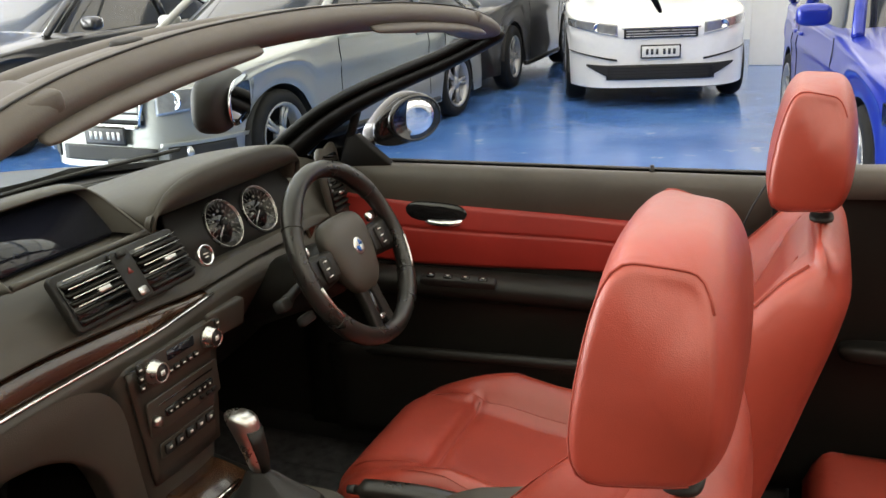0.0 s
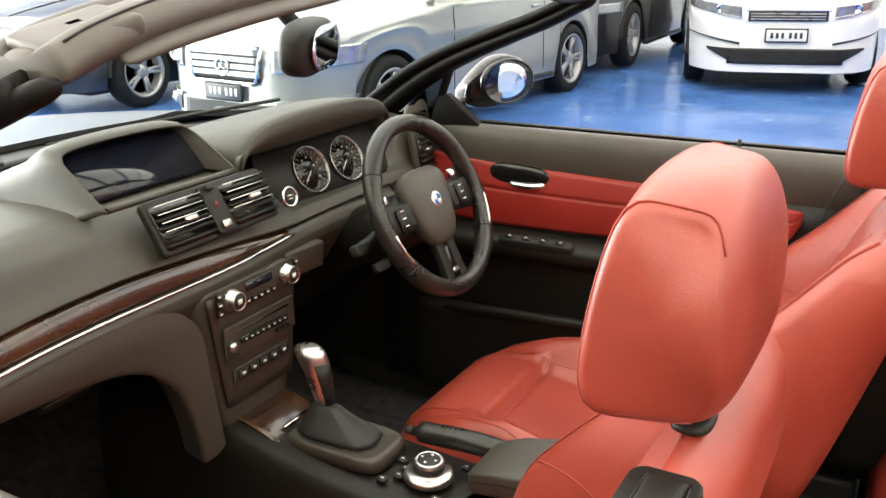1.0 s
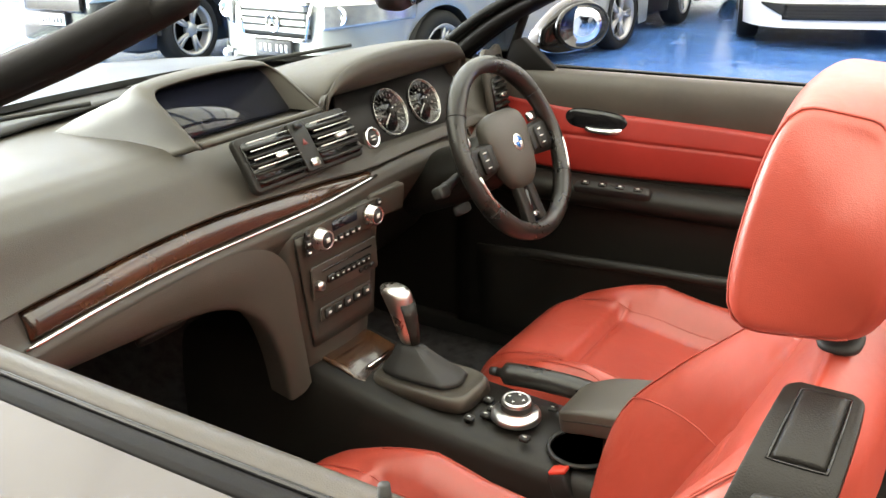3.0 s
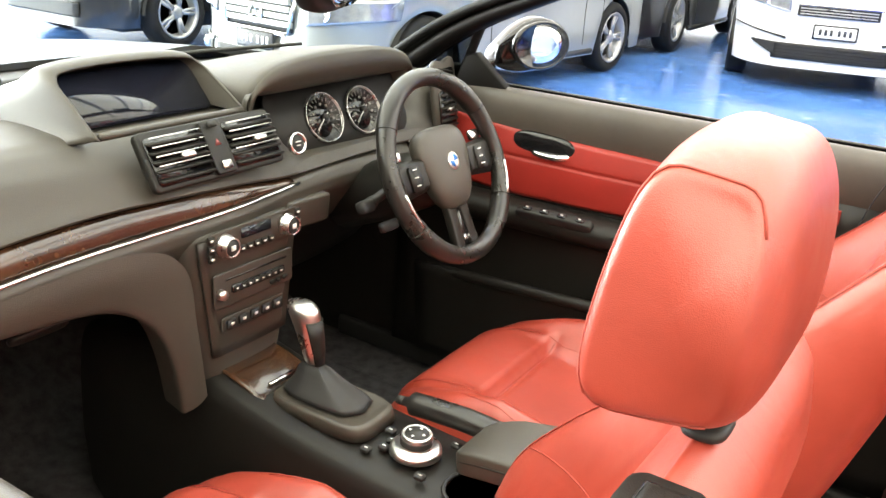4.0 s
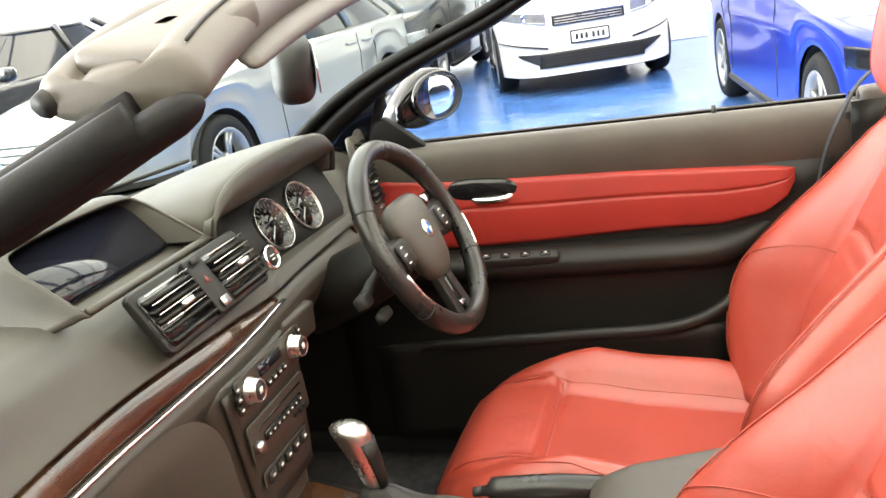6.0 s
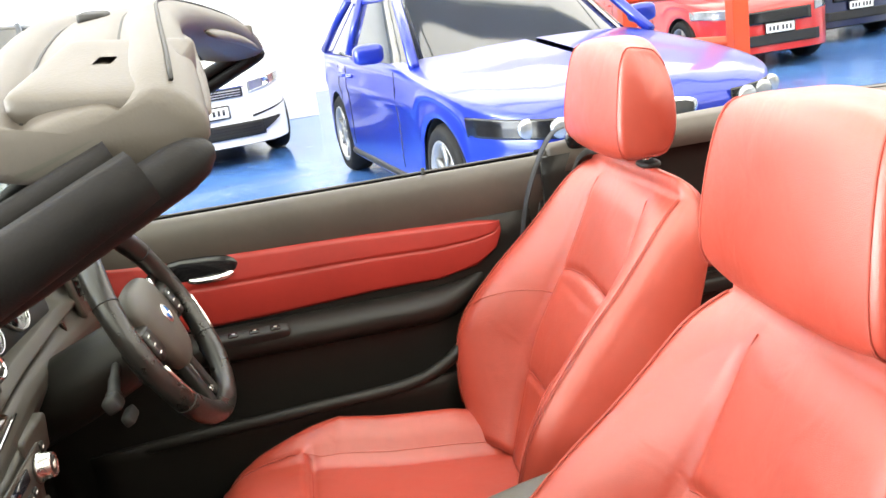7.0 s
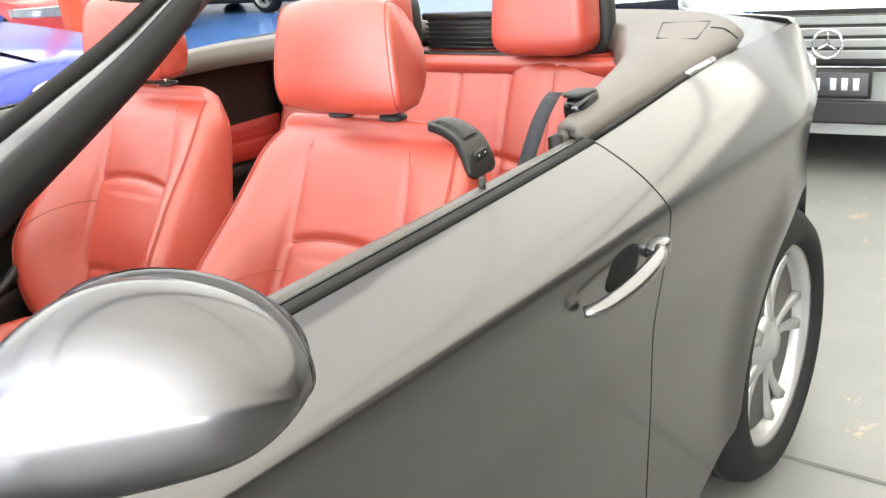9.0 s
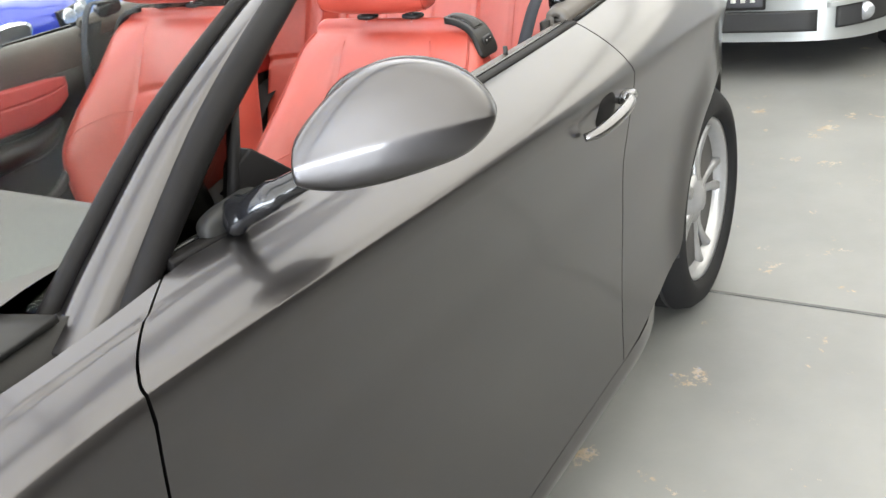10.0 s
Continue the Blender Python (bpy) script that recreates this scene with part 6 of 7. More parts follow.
part("dial_grip", lathe(im, [(0.0242, 0.015), (0.0246, 0.016), (0.0246, 0.024), (0.0242, 0.025)], 40), SOFT, ctl)
part("dial_cap", lathe(im, [(0.0185, 0.029), (0.018, 0.0325), (0.001, 0.033)], 32), SOFT, ctl)
for k in range(4):
    part("dial_arrow", prism([(0, 0.003), (-0.0025, -0.002), (0.0025, -0.002)], 0.0006, im @ pose(0, 0, 0.033, 0, 0, 90 * k) @ pose(0, 0.0125, 0)), WHITEMARK, ctl)
for k in range(6):
    q = (1.458 + (0.018 if k in (1, 2) else 0), -0.052 + 0.021 * k) if k < 4 else (1.560, -0.060 + 0.10 * (k - 4))
    part("menu_button", prism(rounded(0.016, 0.013, 0.003), 0.006, pose(q[0], q[1], 0.563)), SOFT, cons)
    part("button_mark", box(-0.003, 0.003, -0.001, 0.001, 0, 0.0006, m=pose(q[0], q[1], 0.5692)), WHITEMARK, cons)
part("cup_holder", lathe(pose(1.640, -0.030, 0.558), [(0.045, -0.06), (0.045, 0.001), (0.050, 0.003), (0.050, -0.002)], 28), GLOSSBLACK, cons)
part("cup_holder_rim", lathe(pose(1.640, -0.030, 0.558), [(0.046, 0), (0.048, 0.005), (0.052, 0.003), (0.053, 0)], 28), SOFT, cons)
part("brake_lever", tube(catmull([(1.445, 0.066, 0.588), (1.50, 0.066, 0.594), (1.58, 0.062, 0.600), (1.66, 0.056, 0.596), (1.75, 0.05, 0.57)], 5), [0.008] * 2 + [0.019] * 12 + [0.022] * 7, 14), WHEELLEATHER, cons, "black leather handbrake grip")
part("brake_button", cyl(face_pose((1.447, 0.066, 0.588), (-1, 0, -0.08)), 0.008, 0.007, 0.016, 14), SOFT, cons)
lid_m = pose(1.790, -0.008, 0.650, 0, -8, 0)
part("lid_armrest", pillow(0.185, 0.070, 0.021, 0.16, 0.26, 44, 16, m=lid_m, bend=lambda p: (p.x, p.y * (1 + 0.14 * p.x / 0.185 - 0.16 * max(0, (-p.x - 0.11) / 0.075)), p.z - 0.018 * max(0, -p.x / 0.185) ** 3)), DASH, cons, "dark grey padded armrest")
part("armrest_stitch", tube([lid_m @ Vector((0.182 * sgn(math.cos(t), 0.16), 0.0700 * sgn(math.sin(t), 0.16) * (1 + 0.14 * sgn(math.cos(t), 0.16) - 0.16 * max(0, -0.182 * sgn(math.cos(t), 0.16) - 0.11) / 0.075), 0.004 - 0.018 * max(0, -sgn(math.cos(t), 0.16)) ** 3)) for t in [2 * math.pi * k / 60 for k in range(60)]], 0.0014, 5, closed=True), TRIM, cons)
part("armrest_base", box(1.68, 1.96, -0.058, 0.050, 0.53, 0.640), TRIM, cons, bevel=0.01)

# ---- front seats
def arcs(pts, r=0.0010):
    return tube(pts, min(r, 0.0010), 6)


def front_seat(yc, dx, dz, outer):
    """outer: +1 or -1, the side of the nearer door."""
    X, Z = dx, dz

    def cush(u, v):
        # u: from the front edge back, v: across
        t = 2 * v - 1
        x = 1.195 + 0.68 * u
        half = (0.250 + 0.012 * math.sin(math.pi * u)) * (1 - 0.13 * max(0, (0.16 - u) / 0.16) ** 2)
        bol = max(0, (abs(t) - 0.48) / 0.52)
        h = 0.505 + 0.012 * math.sin(math.pi * min(1, u / 0.5)) - 0.050 * max(0, (u - 0.25)) / 0.75
        h += 0.068 * math.sin(math.pi * min(1, bol * 0.92)) ** 1.1 * min(1, max(0, u - 0.10) / 0.30 + 0.10) * (1 - 0.5 * max(0, u - 0.7) / 0.3)
        h -= 0.065 * max(0, (0.14 - u) / 0.14) ** 2.2
        h += (0.017 * max(0, min(1, (0.285 - u) / 0.016)) - 0.008 * math.exp(-((u - 0.289) / 0.010) ** 2)) * max(0, min(1, (0.60 - abs(t)) / 0.05))
        h -= 0.006 * math.exp(-((abs(t) - 0.55) / 0.03) ** 2) * (1 if u > 0.05 else 0)
        drop = max(0, (abs(t) - 0.72) / 0.28)
        h -= 0.090 * drop ** 2.4
        return (x + X + 0.030 * abs(t) ** 4 * (1 - u), yc + half * t * (1 - 0.02 * drop), h + Z)
    nu, nv = 84, 64
    bm = bmesh.new()
    rings = []
    for i in range(nu + 1):
        top = [Vector(cush(i / nu, j / nv)) for j in range(nv + 1)]
        low = [Vector((top[-1].x, top[-1].y, 0.36 + Z)), Vector((top[-1].x, top[-1].y - 0.03 , 0.30 + Z)), Vector((top[0].x, top[0].y + 0.03, 0.30 + Z)), Vector((top[0].x, top[0].y, 0.36 + Z))]
        rings.append(top + low)
    front = [Vector((q.x + 0.004 + 0.022 * 1, yc + (q.y - yc) * 0.96, min(q.z - 0.02, 0.43 + Z) if q.z > 0.41 + Z else q.z)) for q in rings[0]]
    loft([front] + rings, True, True, bm)
    seat = part("front_seat", bm, LEATHER, car, "red leather front seat with side bolsters")
    # seams of the cushion
    part("seam", arcs([Vector(cush(0.285, 0.22 + 0.56 * k / 20)) + Vector((0, 0, 0.0012)) for k in range(21)]), THREAD, seat)
    for q in (-1, 1):
        part("seam", arcs([Vector(cush(0.06 + 0.85 * k / 20, 0.5 + q * 0.275)) + Vector((0, 0, 0.0012)) for k in range(21)]), THREAD, seat)
        part("seam", arcs([Vector(cush(0.24 + 0.66 * k / 20, 0.5 + q * (0.37 + 0.05 * math.sin(math.pi * k / 20)))) + Vector((0, 0, 0.0008)) for k in range(21)], 0.0012), THREAD, seat)
        part("edge_seam", arcs([Vector(cush(0.06 + 0.84 * k / 20, 0.5 + q * 0.475)) + Vector((0, q * 0.001, 0.001)) for k in range(21)], 0.0016), THREAD, seat)

    # backrest: sections up the seat, each a ring
    def spine(w):
        return Vector((1.760 + 0.205 * w + 0.020 * w * w + X, yc, 0.47 + 0.523 * w + Z))

    HALF = ((0, 0.205), (0.12, 0.248), (0.32, 0.280), (0.50, 0.272), (0.68, 0.254), (0.85, 0.240), (0.93, 0.230), (1.0, 0.212))
    BOL = ((0, 0.06), (0.15, 0.100), (0.35, 0.120), (0.55, 0.090), (0.75, 0.045), (0.9, 0.017), (1, 0.0))
    THICK = ((0, 0.13), (0.3, 0.135), (0.7, 0.115), (0.92, 0.095), (1.0, 0.07))

    def front_at(w, t):
        """A point of the front: t from -1 to 1 across."""
        c, half, bol = spine(w), lerp(HALF, w), lerp(BOL, w)
        n = Vector((-0.93, 0, 0.36))
        edge = max(0, (abs(t) - 0.47) / 0.53)
        f = bol * math.sin(math.pi * min(1, edge * 1.02) * 0.62) ** 1.2 if edge > 0 else 0
        f += 0.016 * (1 - min(1, (abs(t) / 0.47) ** 2)) * (0.4 if w < 0.6 else 0.25)
        f -= 0.009 * math.exp(-((abs(t) - 0.49) / 0.017) ** 2) * max(0, min(1, (0.97 - w) / 0.10))
        if abs(t) < 0.485:
            for w0 in (0.678 - 0.030 * (t / 0.49) ** 2, 0.30 - 0.02 * (t / 0.49) ** 2):
                f -= 0.008 * math.exp(-((w - w0) / 0.014) ** 2) * min(1, (0.485 - abs(t)) / 0.04)
            f += 0.010 * math.exp(-((w - 0.42) / 0.16) ** 2)
        f -= 0.020 * max(0, (abs(t) - 0.90) / 0.10) ** 2
        f -= 0.014 * max(0, (w - 0.90) / 0.10) ** 2
        return c + n * f + Vector((0, half * t, 0))

    rings = []
    levels = [0.0, 0.03] + [0.06 + 0.88 * k / 80 for k in range(81)] + [0.955, 0.97, 0.985, 1.0]
    for w in levels:
        c, half, th = spine(w), lerp(HALF, w), lerp(THICK, w)
        n = Vector((-0.93, 0, 0.36))
        fr = [front_at(w, -1 + 2 * j / 64) for j in range(65)]
        back = []
        for j in range(1, 16):
            a = math.pi * j / 16
            back.append(c - n * (th * sgn(math.sin(a), 0.45)) + Vector((0, half * sgn(math.cos(a), 0.55) * 1.0, 0)))
        rings.append(fr + back)
    top = spine(1.0) + Vector((0.022, 0, 0.020))
    cx = sum(p.x for p in rings[-1]) / len(rings[-1])
    zm = max(p.z for p in rings[-1])
    crown = []
    for a in (18, 36, 54, 72, 85):
        k = math.cos(radians(a))
        crown.append([Vector((cx + (p.x - cx) * (0.10 + 0.90 * k), yc + (p.y - yc) * (0.80 + 0.20 * k), zm + (p.z - zm) * k + 0.024 * math.sin(radians(a)))) for p in rings[-1]])
    bk = part("backrest", loft(rings + crown), LEATHER, seat, "red leather backrest with stitched seams")
    n = Vector((-0.93, 0, 0.36))
    part("arch_seam", arcs([front_at(0.678 - 0.030 * (t / 0.49) ** 2, t) + n * 0.0015 for t in [-0.47 + 0.94 * k / 20 for k in range(21)]]), THREAD, seat)
    part("low_seam", arcs([front_at(0.30 - 0.02 * (t / 0.49) ** 2, t) + n * 0.0015 for t in [-0.47 + 0.94 * k / 20 for k in range(21)]]), THREAD, seat)
    for q in (-1, 1):
        part("side_seam", arcs([front_at(0.05 + 0.91 * k / 30, q * 0.49) + n * 0.0015 for k in range(31)], 0.0016), THREAD, seat)
        part("bolster_seam", arcs([front_at(0.08 + 0.915 * k / 30, q * 0.905) + n * 0.0015 + Vector((0, q * 0.001, 0)) for k in range(31)], 0.0015), THREAD, seat)
        part("bolster_seam", arcs([front_at(0.08 + 0.915 * k / 30, q * 0.920) + n * 0.0015 + Vector((0, q * 0.001, 0)) for k in range(31)], 0.0012), THREAD, seat)
        part("bolster_arc", arcs([front_at(0.56 - 0.16 * (k / 12) ** 1.6, q * (0.50 + 0.40 * k / 12)) + n * 0.0015 for k in range(13)], 0.0012), THREAD, seat)
    # headrest on two posts
    hb = spine(1.0)

    HEAD_WIDTH = ((0, 0.90), (0.2, 0.985), (0.45, 1.0), (0.70, 0.945), (0.88, 0.84), (1.0, 0.72))

    def head_ring(q, n=48, grow=0.0):
        """The headrest's outline at q, from -1 to 1 across."""
        edge = max(0, (abs(q) - 0.94) / 0.06)
        k = math.sqrt(max(0.0, 1 - edge * edge)) if edge < 1 else 0.0
        k = 0.88 + 0.12 * k
        out = []
        for i in range(n):
            a = 2 * math.pi * i / n
            c, v = math.cos(a), math.sin(a)
            p = 6.0 - 2.8 * (max(0, c) ** 2 * (3 - 2 * max(0, c)))
            r = (abs(c) ** p + abs(v) ** p) ** (-1 / p)
            sx, sz = c * r, v * r
            bk = 0.5 + 0.5 * sx
            w = 0.5 + 0.5 * sz
            lo, hi = 0.042 - 0.012 * bk + (0.006 + 0.018 * bk) * abs(q) ** 5, 0.222 - (0.009 + 0.020 * bk) * abs(q) ** 3
            depth = (0.060 - (0.024 if sx < 0 else 0.024 - 0.010 * sx) * w ** 1.7 - 0.006 * (1 - w) ** 3 - (0.016 * q ** 4 * sx if sx > 0 else 0)) * k + grow
            z = (lo + hi) / 2 + ((hi - lo) / 2 * (0.25 + 0.75 * k) + grow) * sz
            x = 0.006 + 0.03 * (z - 0.10) + depth * sx - 0.010 * (1 - q * q) * (sx < 0) * abs(sx)
            wide = (1 - 0.14 * w ** 1.6) * (1 - bk) + lerp(HEAD_WIDTH, w) * bk
            y = 0.137 * q * wide * (1.01 - 0.12 * bk)
            out.append(hb + Vector((x, y, z)))
        return out
    qs = [-1.0, -0.99, -0.97, -0.94, -0.90] + [-0.84 + 1.68 * k / 14 for k in range(15)] + [0.90, 0.94, 0.97, 0.99, 1.0]
    caps = {}
    for q in (-1, 1):
        ring = head_ring(q)
        mid = sum(ring, Vector()) / len(ring)
        caps[q] = [[Vector((mid.x + (p.x - mid.x) * f, mid.y + (p.y - mid.y) * f * f + q * 0.010 * (1 - f * f), mid.z + (p.z - mid.z) * f)) for p in ring] for f in (0.88, 0.72, 0.52, 0.3, 0.1)]
    part("headrest", loft(list(reversed(caps[-1])) + [head_ring(q) for q in qs] + caps[1]), LEATHER, seat, "red leather headrest with piped side panels", sub=1)
    for q in (-1, 1):
        part("headrest_piping", tube(head_ring(q * 0.935, 48, 0.0002)[5:41], 0.0011, 6), THREAD, seat)
        part("headrest_post", tube([spine(1.0) + Vector((0.020, q * 0.058, 0.0)), spine(1.0) + Vector((0.016, q * 0.058, 0.06))], 0.006, 10), CHROME, seat)
        part("post_collar", pillow(0.017, 0.024, 0.006, 0.7, 0.7, 24, 8, m=pose(spine(1.0).x + 0.022, yc + q * 0.058, spine(1.0).z + 0.024)), SOFT, seat, "black headrest collar")
    # black release panel on the outer shoulder
    path = catmull([(0.0, -0.134, 0.022), (0.0, -0.168, 0.017), (0.0, -0.202, 0.001), (0.0, -0.222, -0.024), (0.0, -0.234, -0.054)], 4)

    def shoulder(u, v, lift=0.0):
        """u from the crown outwards and down the side, v from front to back."""
        i = u * (len(path) - 1)
        k = min(int(i), len(path) - 2)
        p = path[k].lerp(path[k + 1], i - k)
        wid = (0.026 + 0.008 * u) * (1 - 0.35 * max(0, (abs(2 * u - 1) - 0.8) / 0.2) ** 2)
        c = spine(1.0)
        up = math.cos(radians(20 + 70 * u))
        return Vector((c.x + 0.022 + (2 * v - 1) * wid + 0.20 * p.z, yc + outer * (-p.y + 0.006 + lift * (1 - up)), c.z + p.z + 0.0015 + lift * up))
    pn = part("release_panel", grid(shoulder, 30, 16), TRIM, seat, "black seat release panel with a lever", solid=0.012, bevel=0.002)
    part("release_lever", grid(lambda u, v: shoulder(0.10 + 0.42 * u, 0.24 + 0.58 * v, 0.001 + 0.005 * math.sin(math.pi * v) ** 0.3 * math.sin(math.pi * (0.04 + 0.92 * u)) ** 0.3), 16, 10), TRIM, seat, "black fold lever", solid=0.006)
    part("lever_gap", tube([shoulder(0.09 + 0.44 * q[0], 0.22 + 0.62 * q[1], 0.0005) for q in [(k / 6, 0) for k in range(6)] + [(1, k / 6) for k in range(6)] + [(1 - k / 6, 1) for k in range(6)] + [(0, 1 - k / 6) for k in range(6)]], 0.0012, 5, closed=True), GLOSSBLACK, seat)
    sw = shoulder(0.76, 0.50, 0.002)
    part("slide_switch", pillow(0.016, 0.004, 0.008, 0.4, 0.5, 18, 10, m=pose(sw.x, sw.y, sw.z, 0, -6, 0)), SOFT, seat)
    for q in (-1, 1):
        part("switch_mark", box(-0.0015, 0.0015, -0.001, 0.001, -0.002, 0.002, m=pose(sw.x + q * 0.008, sw.y + outer * 0.0036, sw.z)), SATIN, seat)
    # runner, side cover, buckle
    part("side_cover", pillow(0.26, 0.018, 0.055, 0.35, 0.5, 30, 12, m=pose(1.55 + X, yc + outer * 0.255, 0.345 + Z)), TRIM, seat, "black plastic seat side cover")
    for q in (-1, 1):
        part("seat_runner", box(1.22 + X, 1.86 + X, yc + q * 0.19 - 0.02, yc + q * 0.19 + 0.02, 0.255, 0.33 + Z), SOFT, seat, bevel=0.004)
    by = yc - outer * 0.262
    part("buckle_stalk", tube([(1.70 + X, by, 0.36), (1.640 + X, by, 0.52)], 0.013, 8, flat=0.6), SOFT, seat)
    bu = part("belt_buckle", pillow(0.016, 0.013, 0.032, 0.35, 0.4, 18, 10, m=pose(1.640 + X, by, 0.522, 0, -22, 0)), SOFT, seat, "black seat belt buckle with a red button")
    part("buckle_button", box(-0.014, 0.014, -0.011, 0.011, 0, 0.006, m=pose(1.632 + X, by, 0.550, 0, -22, 0)), mat("buckle_red", (0.55, 0.05, 0.03), 0.4, vary=0.05, scale=30.0), seat, bevel=0.002)
    return seat


front_seat(-0.350, 0.0, -0.015, -1)
front_seat(0.385, 0.100, -0.002, 1)

# ---- rear seat, quarter trim, tonneau
def rear_front(w, t):
    """Rear seat back: w up, t across from -1 to 1."""
    x = 2.555 + 0.150 * w + 0.03 * w * w
    z = 0.50 + 0.47 * w
    y = 0.585 * t
    f = 0.018 * math.cos(2 * math.pi * (abs(t) - 0.46) / 0.55) if 0.16 < abs(t) < 0.80 else -0.018
    for t0 in (0.0, 0.27, 0.50, 0.70):
        f -= 0.009 * math.exp(-((abs(t) - t0) / 0.014) ** 2)
    f -= 0.010 * math.exp(-((w - 0.49) / 0.014) ** 2)
    f += 0.045 * max(0, (abs(t) - 0.80) / 0.20) ** 1.5
    f -= 0.05 * max(0, (w - 0.93) / 0.07) ** 2
    return Vector((x - f, y, z))


rs = part("rear_seat", grid(lambda u, v: rear_front(u, 2 * v - 1), 60, 120), LEATHER, car, "red leather rear bench with stitched panels", solid=0.09)
for t in (-0.70, -0.50, -0.27, 0.27, 0.50, 0.70):
    part("rear_seam", arcs([rear_front(0.05 + 0.86 * k / 20, t) + Vector((-0.0014, 0, 0)) for k in range(21)], 0.0016), THREAD, rs)
part("rear_seam", arcs([rear_front(0.49, -0.9 + 1.8 * k / 40) + Vector((-0.0014, 0, 0)) for k in range(41)], 0.0016), THREAD, rs)
part("rear_cushion", grid(lambda u, v: (2.12 + 0.46 * u, (2 * v - 1) * 0.60, 0.475 - 0.05 * u + 0.02 * math.sin(math.pi * u) - 0.07 * max(0, (0.10 - u) / 0.10) ** 2 - 0.03 * math.exp(-((2 * v - 1) / 0.16) ** 2) + 0.008 * math.cos(8 * math.pi * v)), 30, 60), LEATHER, rs, "red leather rear cushion", solid=0.13)
part("seat_top", tube([(2.742, y, 0.938) for y in [-0.56 + 1.12 * k / 20 for k in range(21)]], 0.022, 10, flat=1.3), LEATHER, rs)
part("ski_hatch", prism(rounded(0.085, 0.16, 0.012), 0.012, face_pose((2.600, 0.0, 0.70), (-0.95, 0, 0.3))), TRIM, rs, "black hatch with a cup holder", bevel=0.003)
part("hatch_slot", prism(rounded(0.050, 0.020, 0.005), 0.003, face_pose((2.588, 0.0, 0.745), (-0.95, 0, 0.3))), GLOSSBLACK, rs)
for s in (-1, 1):
    m = pose(2.715, s * 0.270, 1.058, 0, 6, 0)
    part("rear_headrest", pillow(0.058, 0.128, 0.088, 0.45, 0.45, 44, 28, m=m, bend=lambda p: (p.x, p.y * (1.02 - 0.10 * (p.z + 0.088) / 0.176), p.z)), LEATHER, rs, "red leather rear headrest")
    part("roll_hoop", pillow(0.026, 0.120, 0.078, 0.4, 0.4, 30, 18, m=pose(2.790, s * 0.284, 1.036)), SOFT, rs, "black headrest back")
part("wind_shelf", box(2.76, 2.98, -0.30, 0.30, 0.93, 0.965), TRIM, car, "black shelf behind the rear seat", bevel=0.006)
sh = part("shelf_grille", box(2.80, 2.815, -0.14, 0.14, 0.968, 1.045), SOFT, car, "slatted black grille behind the rear seat")
for k in range(6):
    part("grille_slat", box(2.788, 2.802, -0.14, 0.14, 0.970 + 0.012 * k, 0.9745 + 0.012 * k), TRIM, sh)
part("grille_top", tube([(2.80, -0.15, 1.050), (2.80, 0.15, 1.050)], 0.010, 8), TRIM, sh)


def tonneau_edge(t):
    """Outer and inner edge of the cover from the door back to the middle of the tail."""
    outer = catmull([(2.045, 0.738, 0.988), (2.25, 0.736, 1.000), (2.50, 0.726, 1.010), (2.75, 0.700, 1.012), (2.98, 0.61, 1.012), (3.09, 0.40, 1.014), (3.13, 0.0, 1.016)], 6)
    inner = catmull([(2.045, 0.690, 0.992), (2.22, 0.655, 1.012), (2.42, 0.600, 1.024), (2.62, 0.490, 1.026), (2.74, 0.420, 1.026), (2.84, 0.300, 1.024), (2.86, 0.0, 1.024)], 6)
    i = t * (len(outer) - 1)
    k = min(int(i), len(outer) - 2)
    return outer[k].lerp(outer[k + 1], i - k), inner[k].lerp(inner[k + 1], i - k)


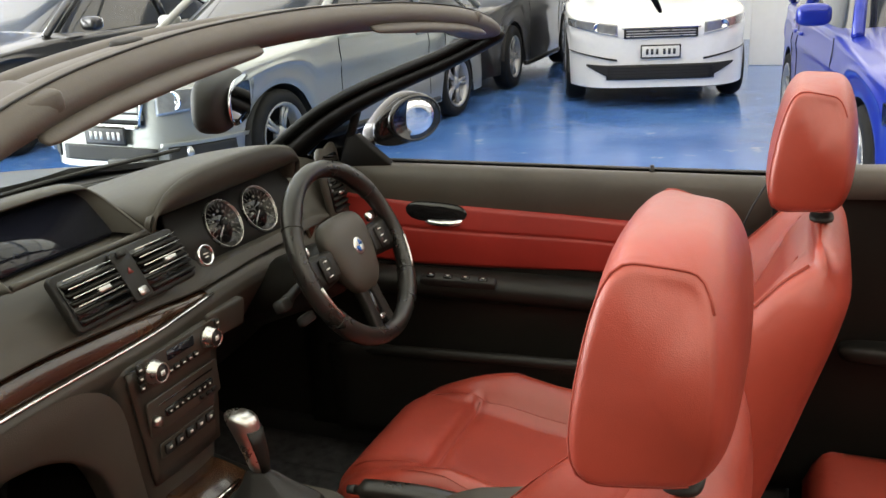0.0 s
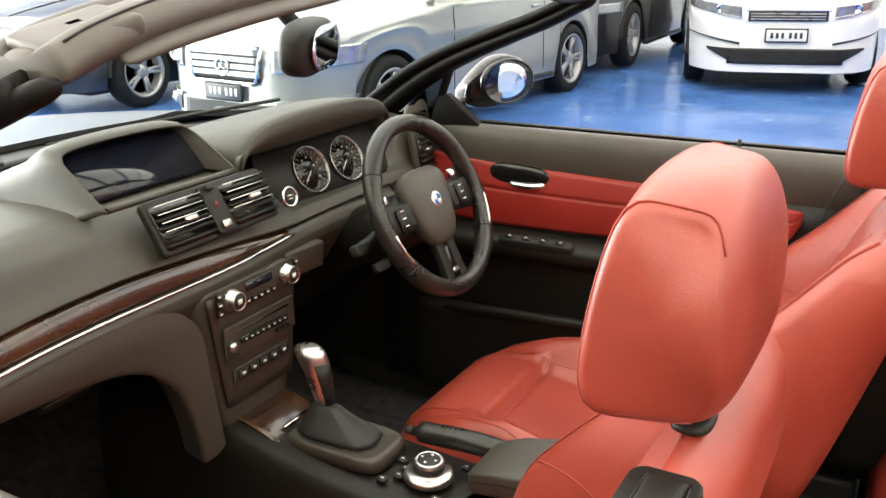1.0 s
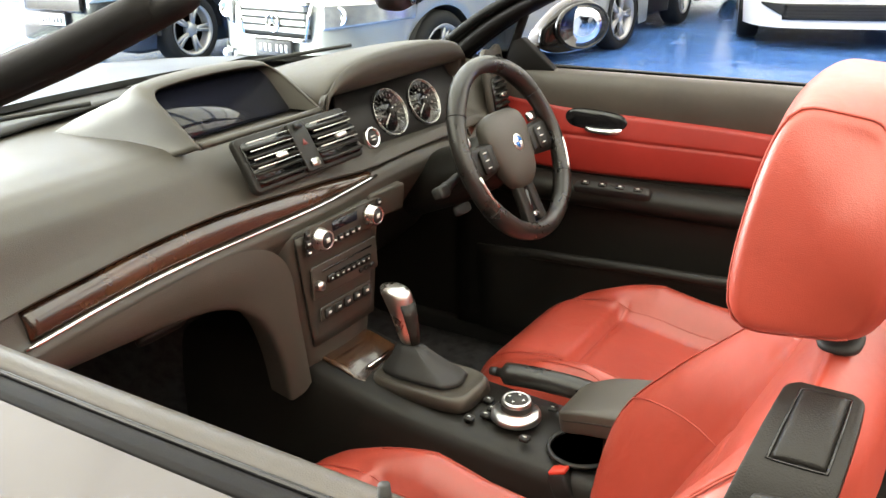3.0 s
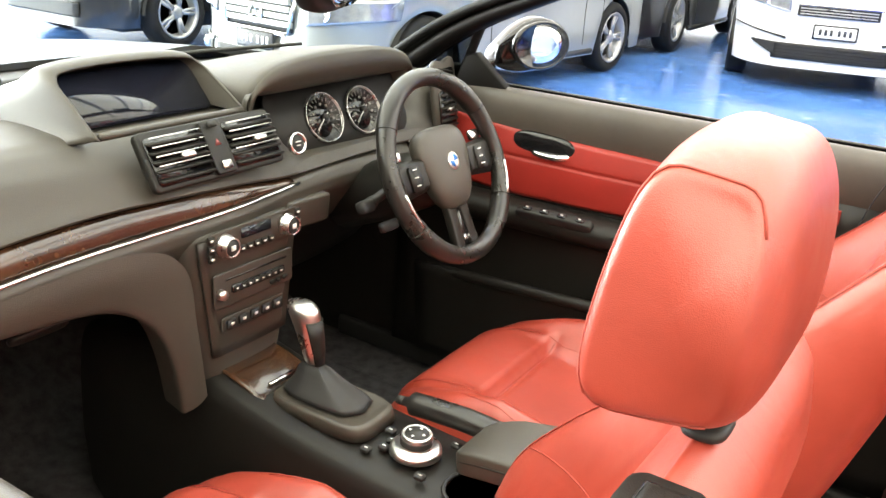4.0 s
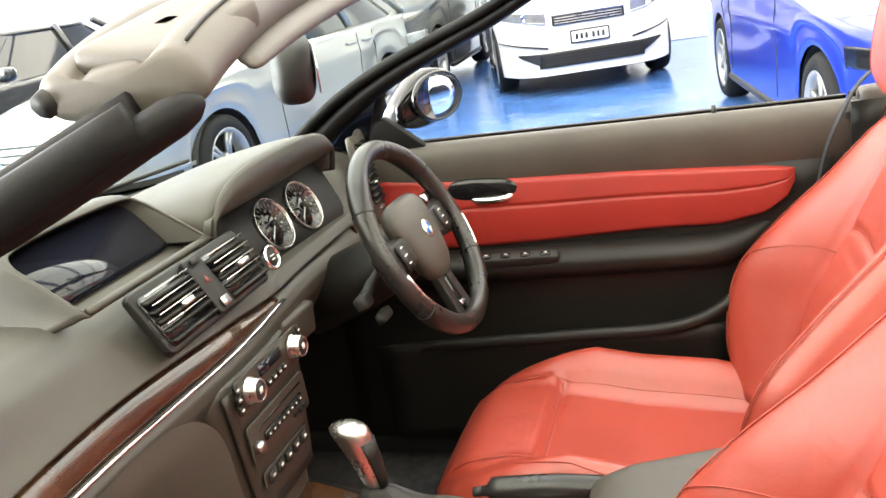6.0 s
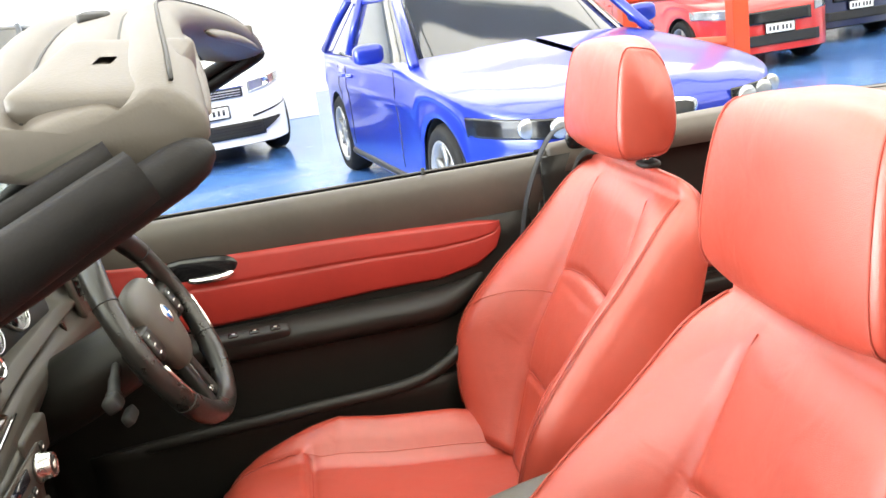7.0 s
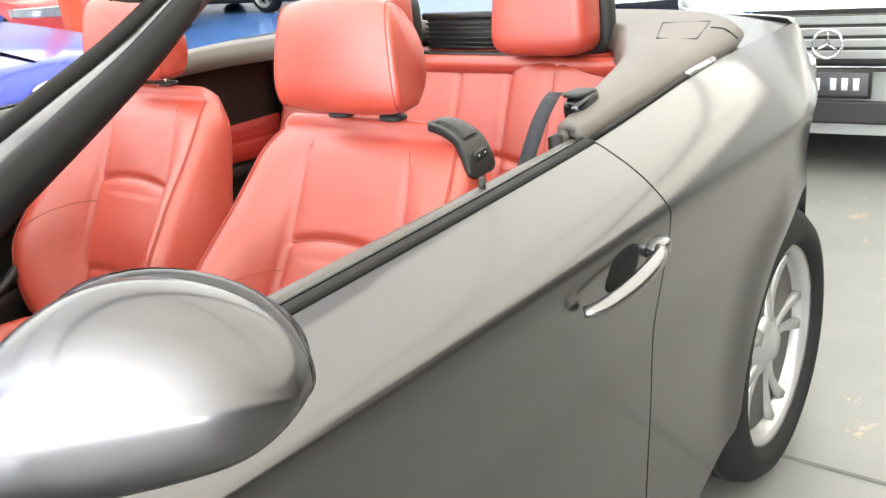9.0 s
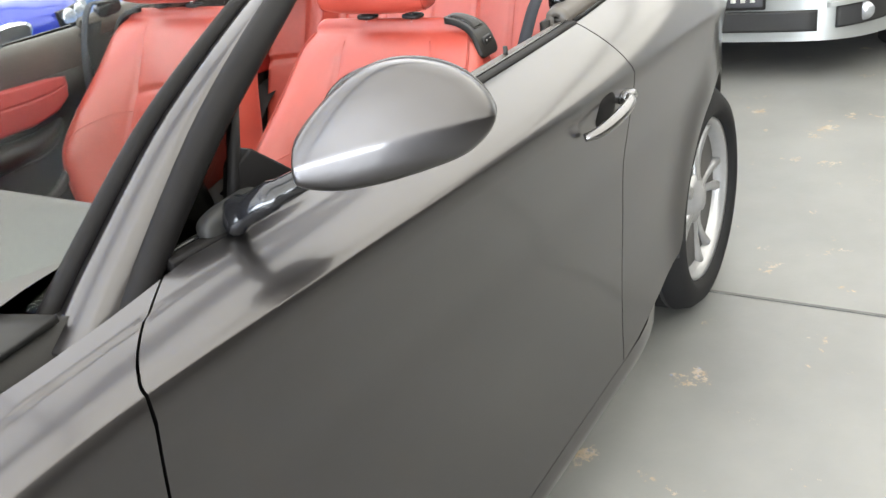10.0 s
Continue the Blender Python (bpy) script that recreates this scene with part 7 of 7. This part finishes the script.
for s in (-1, 1):
    def tf(u, v, s=s):
        o, i = tonneau_edge(u)
        drop = Vector((0, 0.004, -0.024)) * max(0, (0.12 - v) / 0.12) ** 1.5 + Vector((0, 0, -0.05)) * max(0, (v - 0.92) / 0.08) ** 2
        p = o.lerp(i, v) + drop + Vector((0, 0, 0.012)) * math.sin(math.pi * v)
        return (p.x, s * p.y, p.z)
    tn = part("tonneau_cover", grid(tf, 40, 16), BEIGEGREY, car, "taupe plastic roof cover behind the cabin", solid=0.014)
    part("cover_line", tube([Vector(tf(*q)) + Vector((0, 0, 0.001)) for q in [(0.42, 0.25), (0.42, 0.62), (0.58, 0.62), (0.58, 0.25)]], 0.0011, 5, closed=True), TRIM, tn)
    part("cover_line", tube([Vector(tf(0.52, 0.02 + 0.2 * k / 6)) + Vector((0, 0, 0.001)) for k in range(7)], 0.002, 5), SOFT, tn)
    # inner quarter trim with a red insert
    part("quarter_trim", grid(lambda u, v: (2.03 + 0.62 * u, s * (0.700 - 0.09 * u * u * v), 0.34 + (0.64 + 0.03 * u) * v), 16, 16), TRIM, car, "dark rear side trim", solid=0.015)
    part("quarter_insert", grid(lambda u, v: (2.26 + 0.40 * u, s * (0.690 - 0.09 * ((0.23 + 0.40 * u) / 0.62) ** 2 * 0.75 - 0.008 * min(1, 6 * u, 6 * (1 - u), 5 * v, 5 * (1 - v)) + 0.003 * math.exp(-((v - 0.5) / 0.03) ** 2)), 0.70 + 0.115 * v - 0.01 * u), 20, 20), LEATHER_DOOR, car, "red leather rear side insert")
    part("quarter_armrest", pillow(0.20, 0.03, 0.018, 0.4, 0.5, 26, 10, m=pose(2.36, s * 0.655, 0.67)), TRIM, car)
    # belt guide
    gd = part("belt_guide", pillow(0.040, 0.018, 0.019, 0.5, 0.55, 24, 14, m=pose(2.125, s * 0.690, 1.008, 0, -6, s * -6)), GLOSSBLACK, car, "black seat belt guide")
    part("guide_top", pillow(0.036, 0.018, 0.005, 0.5, 0.6, 24, 10, m=pose(2.125, s * 0.688, 1.026, 0, 4, s * -6)), SOFT, gd)
    part("seat_belt", loft([[Vector(p) + Vector((0, s * q, 0)) for q in (-0.013, 0.013)] + [Vector(p) + Vector((0.003, s * q, 0.001)) for q in (0.013, -0.013)] for p in catmull([(2.075, s * 0.675, 1.036), (2.052, s * 0.675, 1.026), (2.02, s * 0.668, 0.985), (1.975, s * 0.655, 0.88), (1.95, s * 0.65, 0.70), (1.93, s * 0.64, 0.45)], 4)]), mat("belt_webbing", (0.010, 0.011, 0.015), 0.8, vary=0.15, scale=50.0, bump=0.3, bump_scale=500.0), gd, "dark woven belt webbing")
    part("guide_base", pillow(0.060, 0.024, 0.009, 0.45, 0.6, 26, 10, m=pose(2.120, s * 0.708, 0.980, 0, -3, 0)), BEIGEGREY, gd)
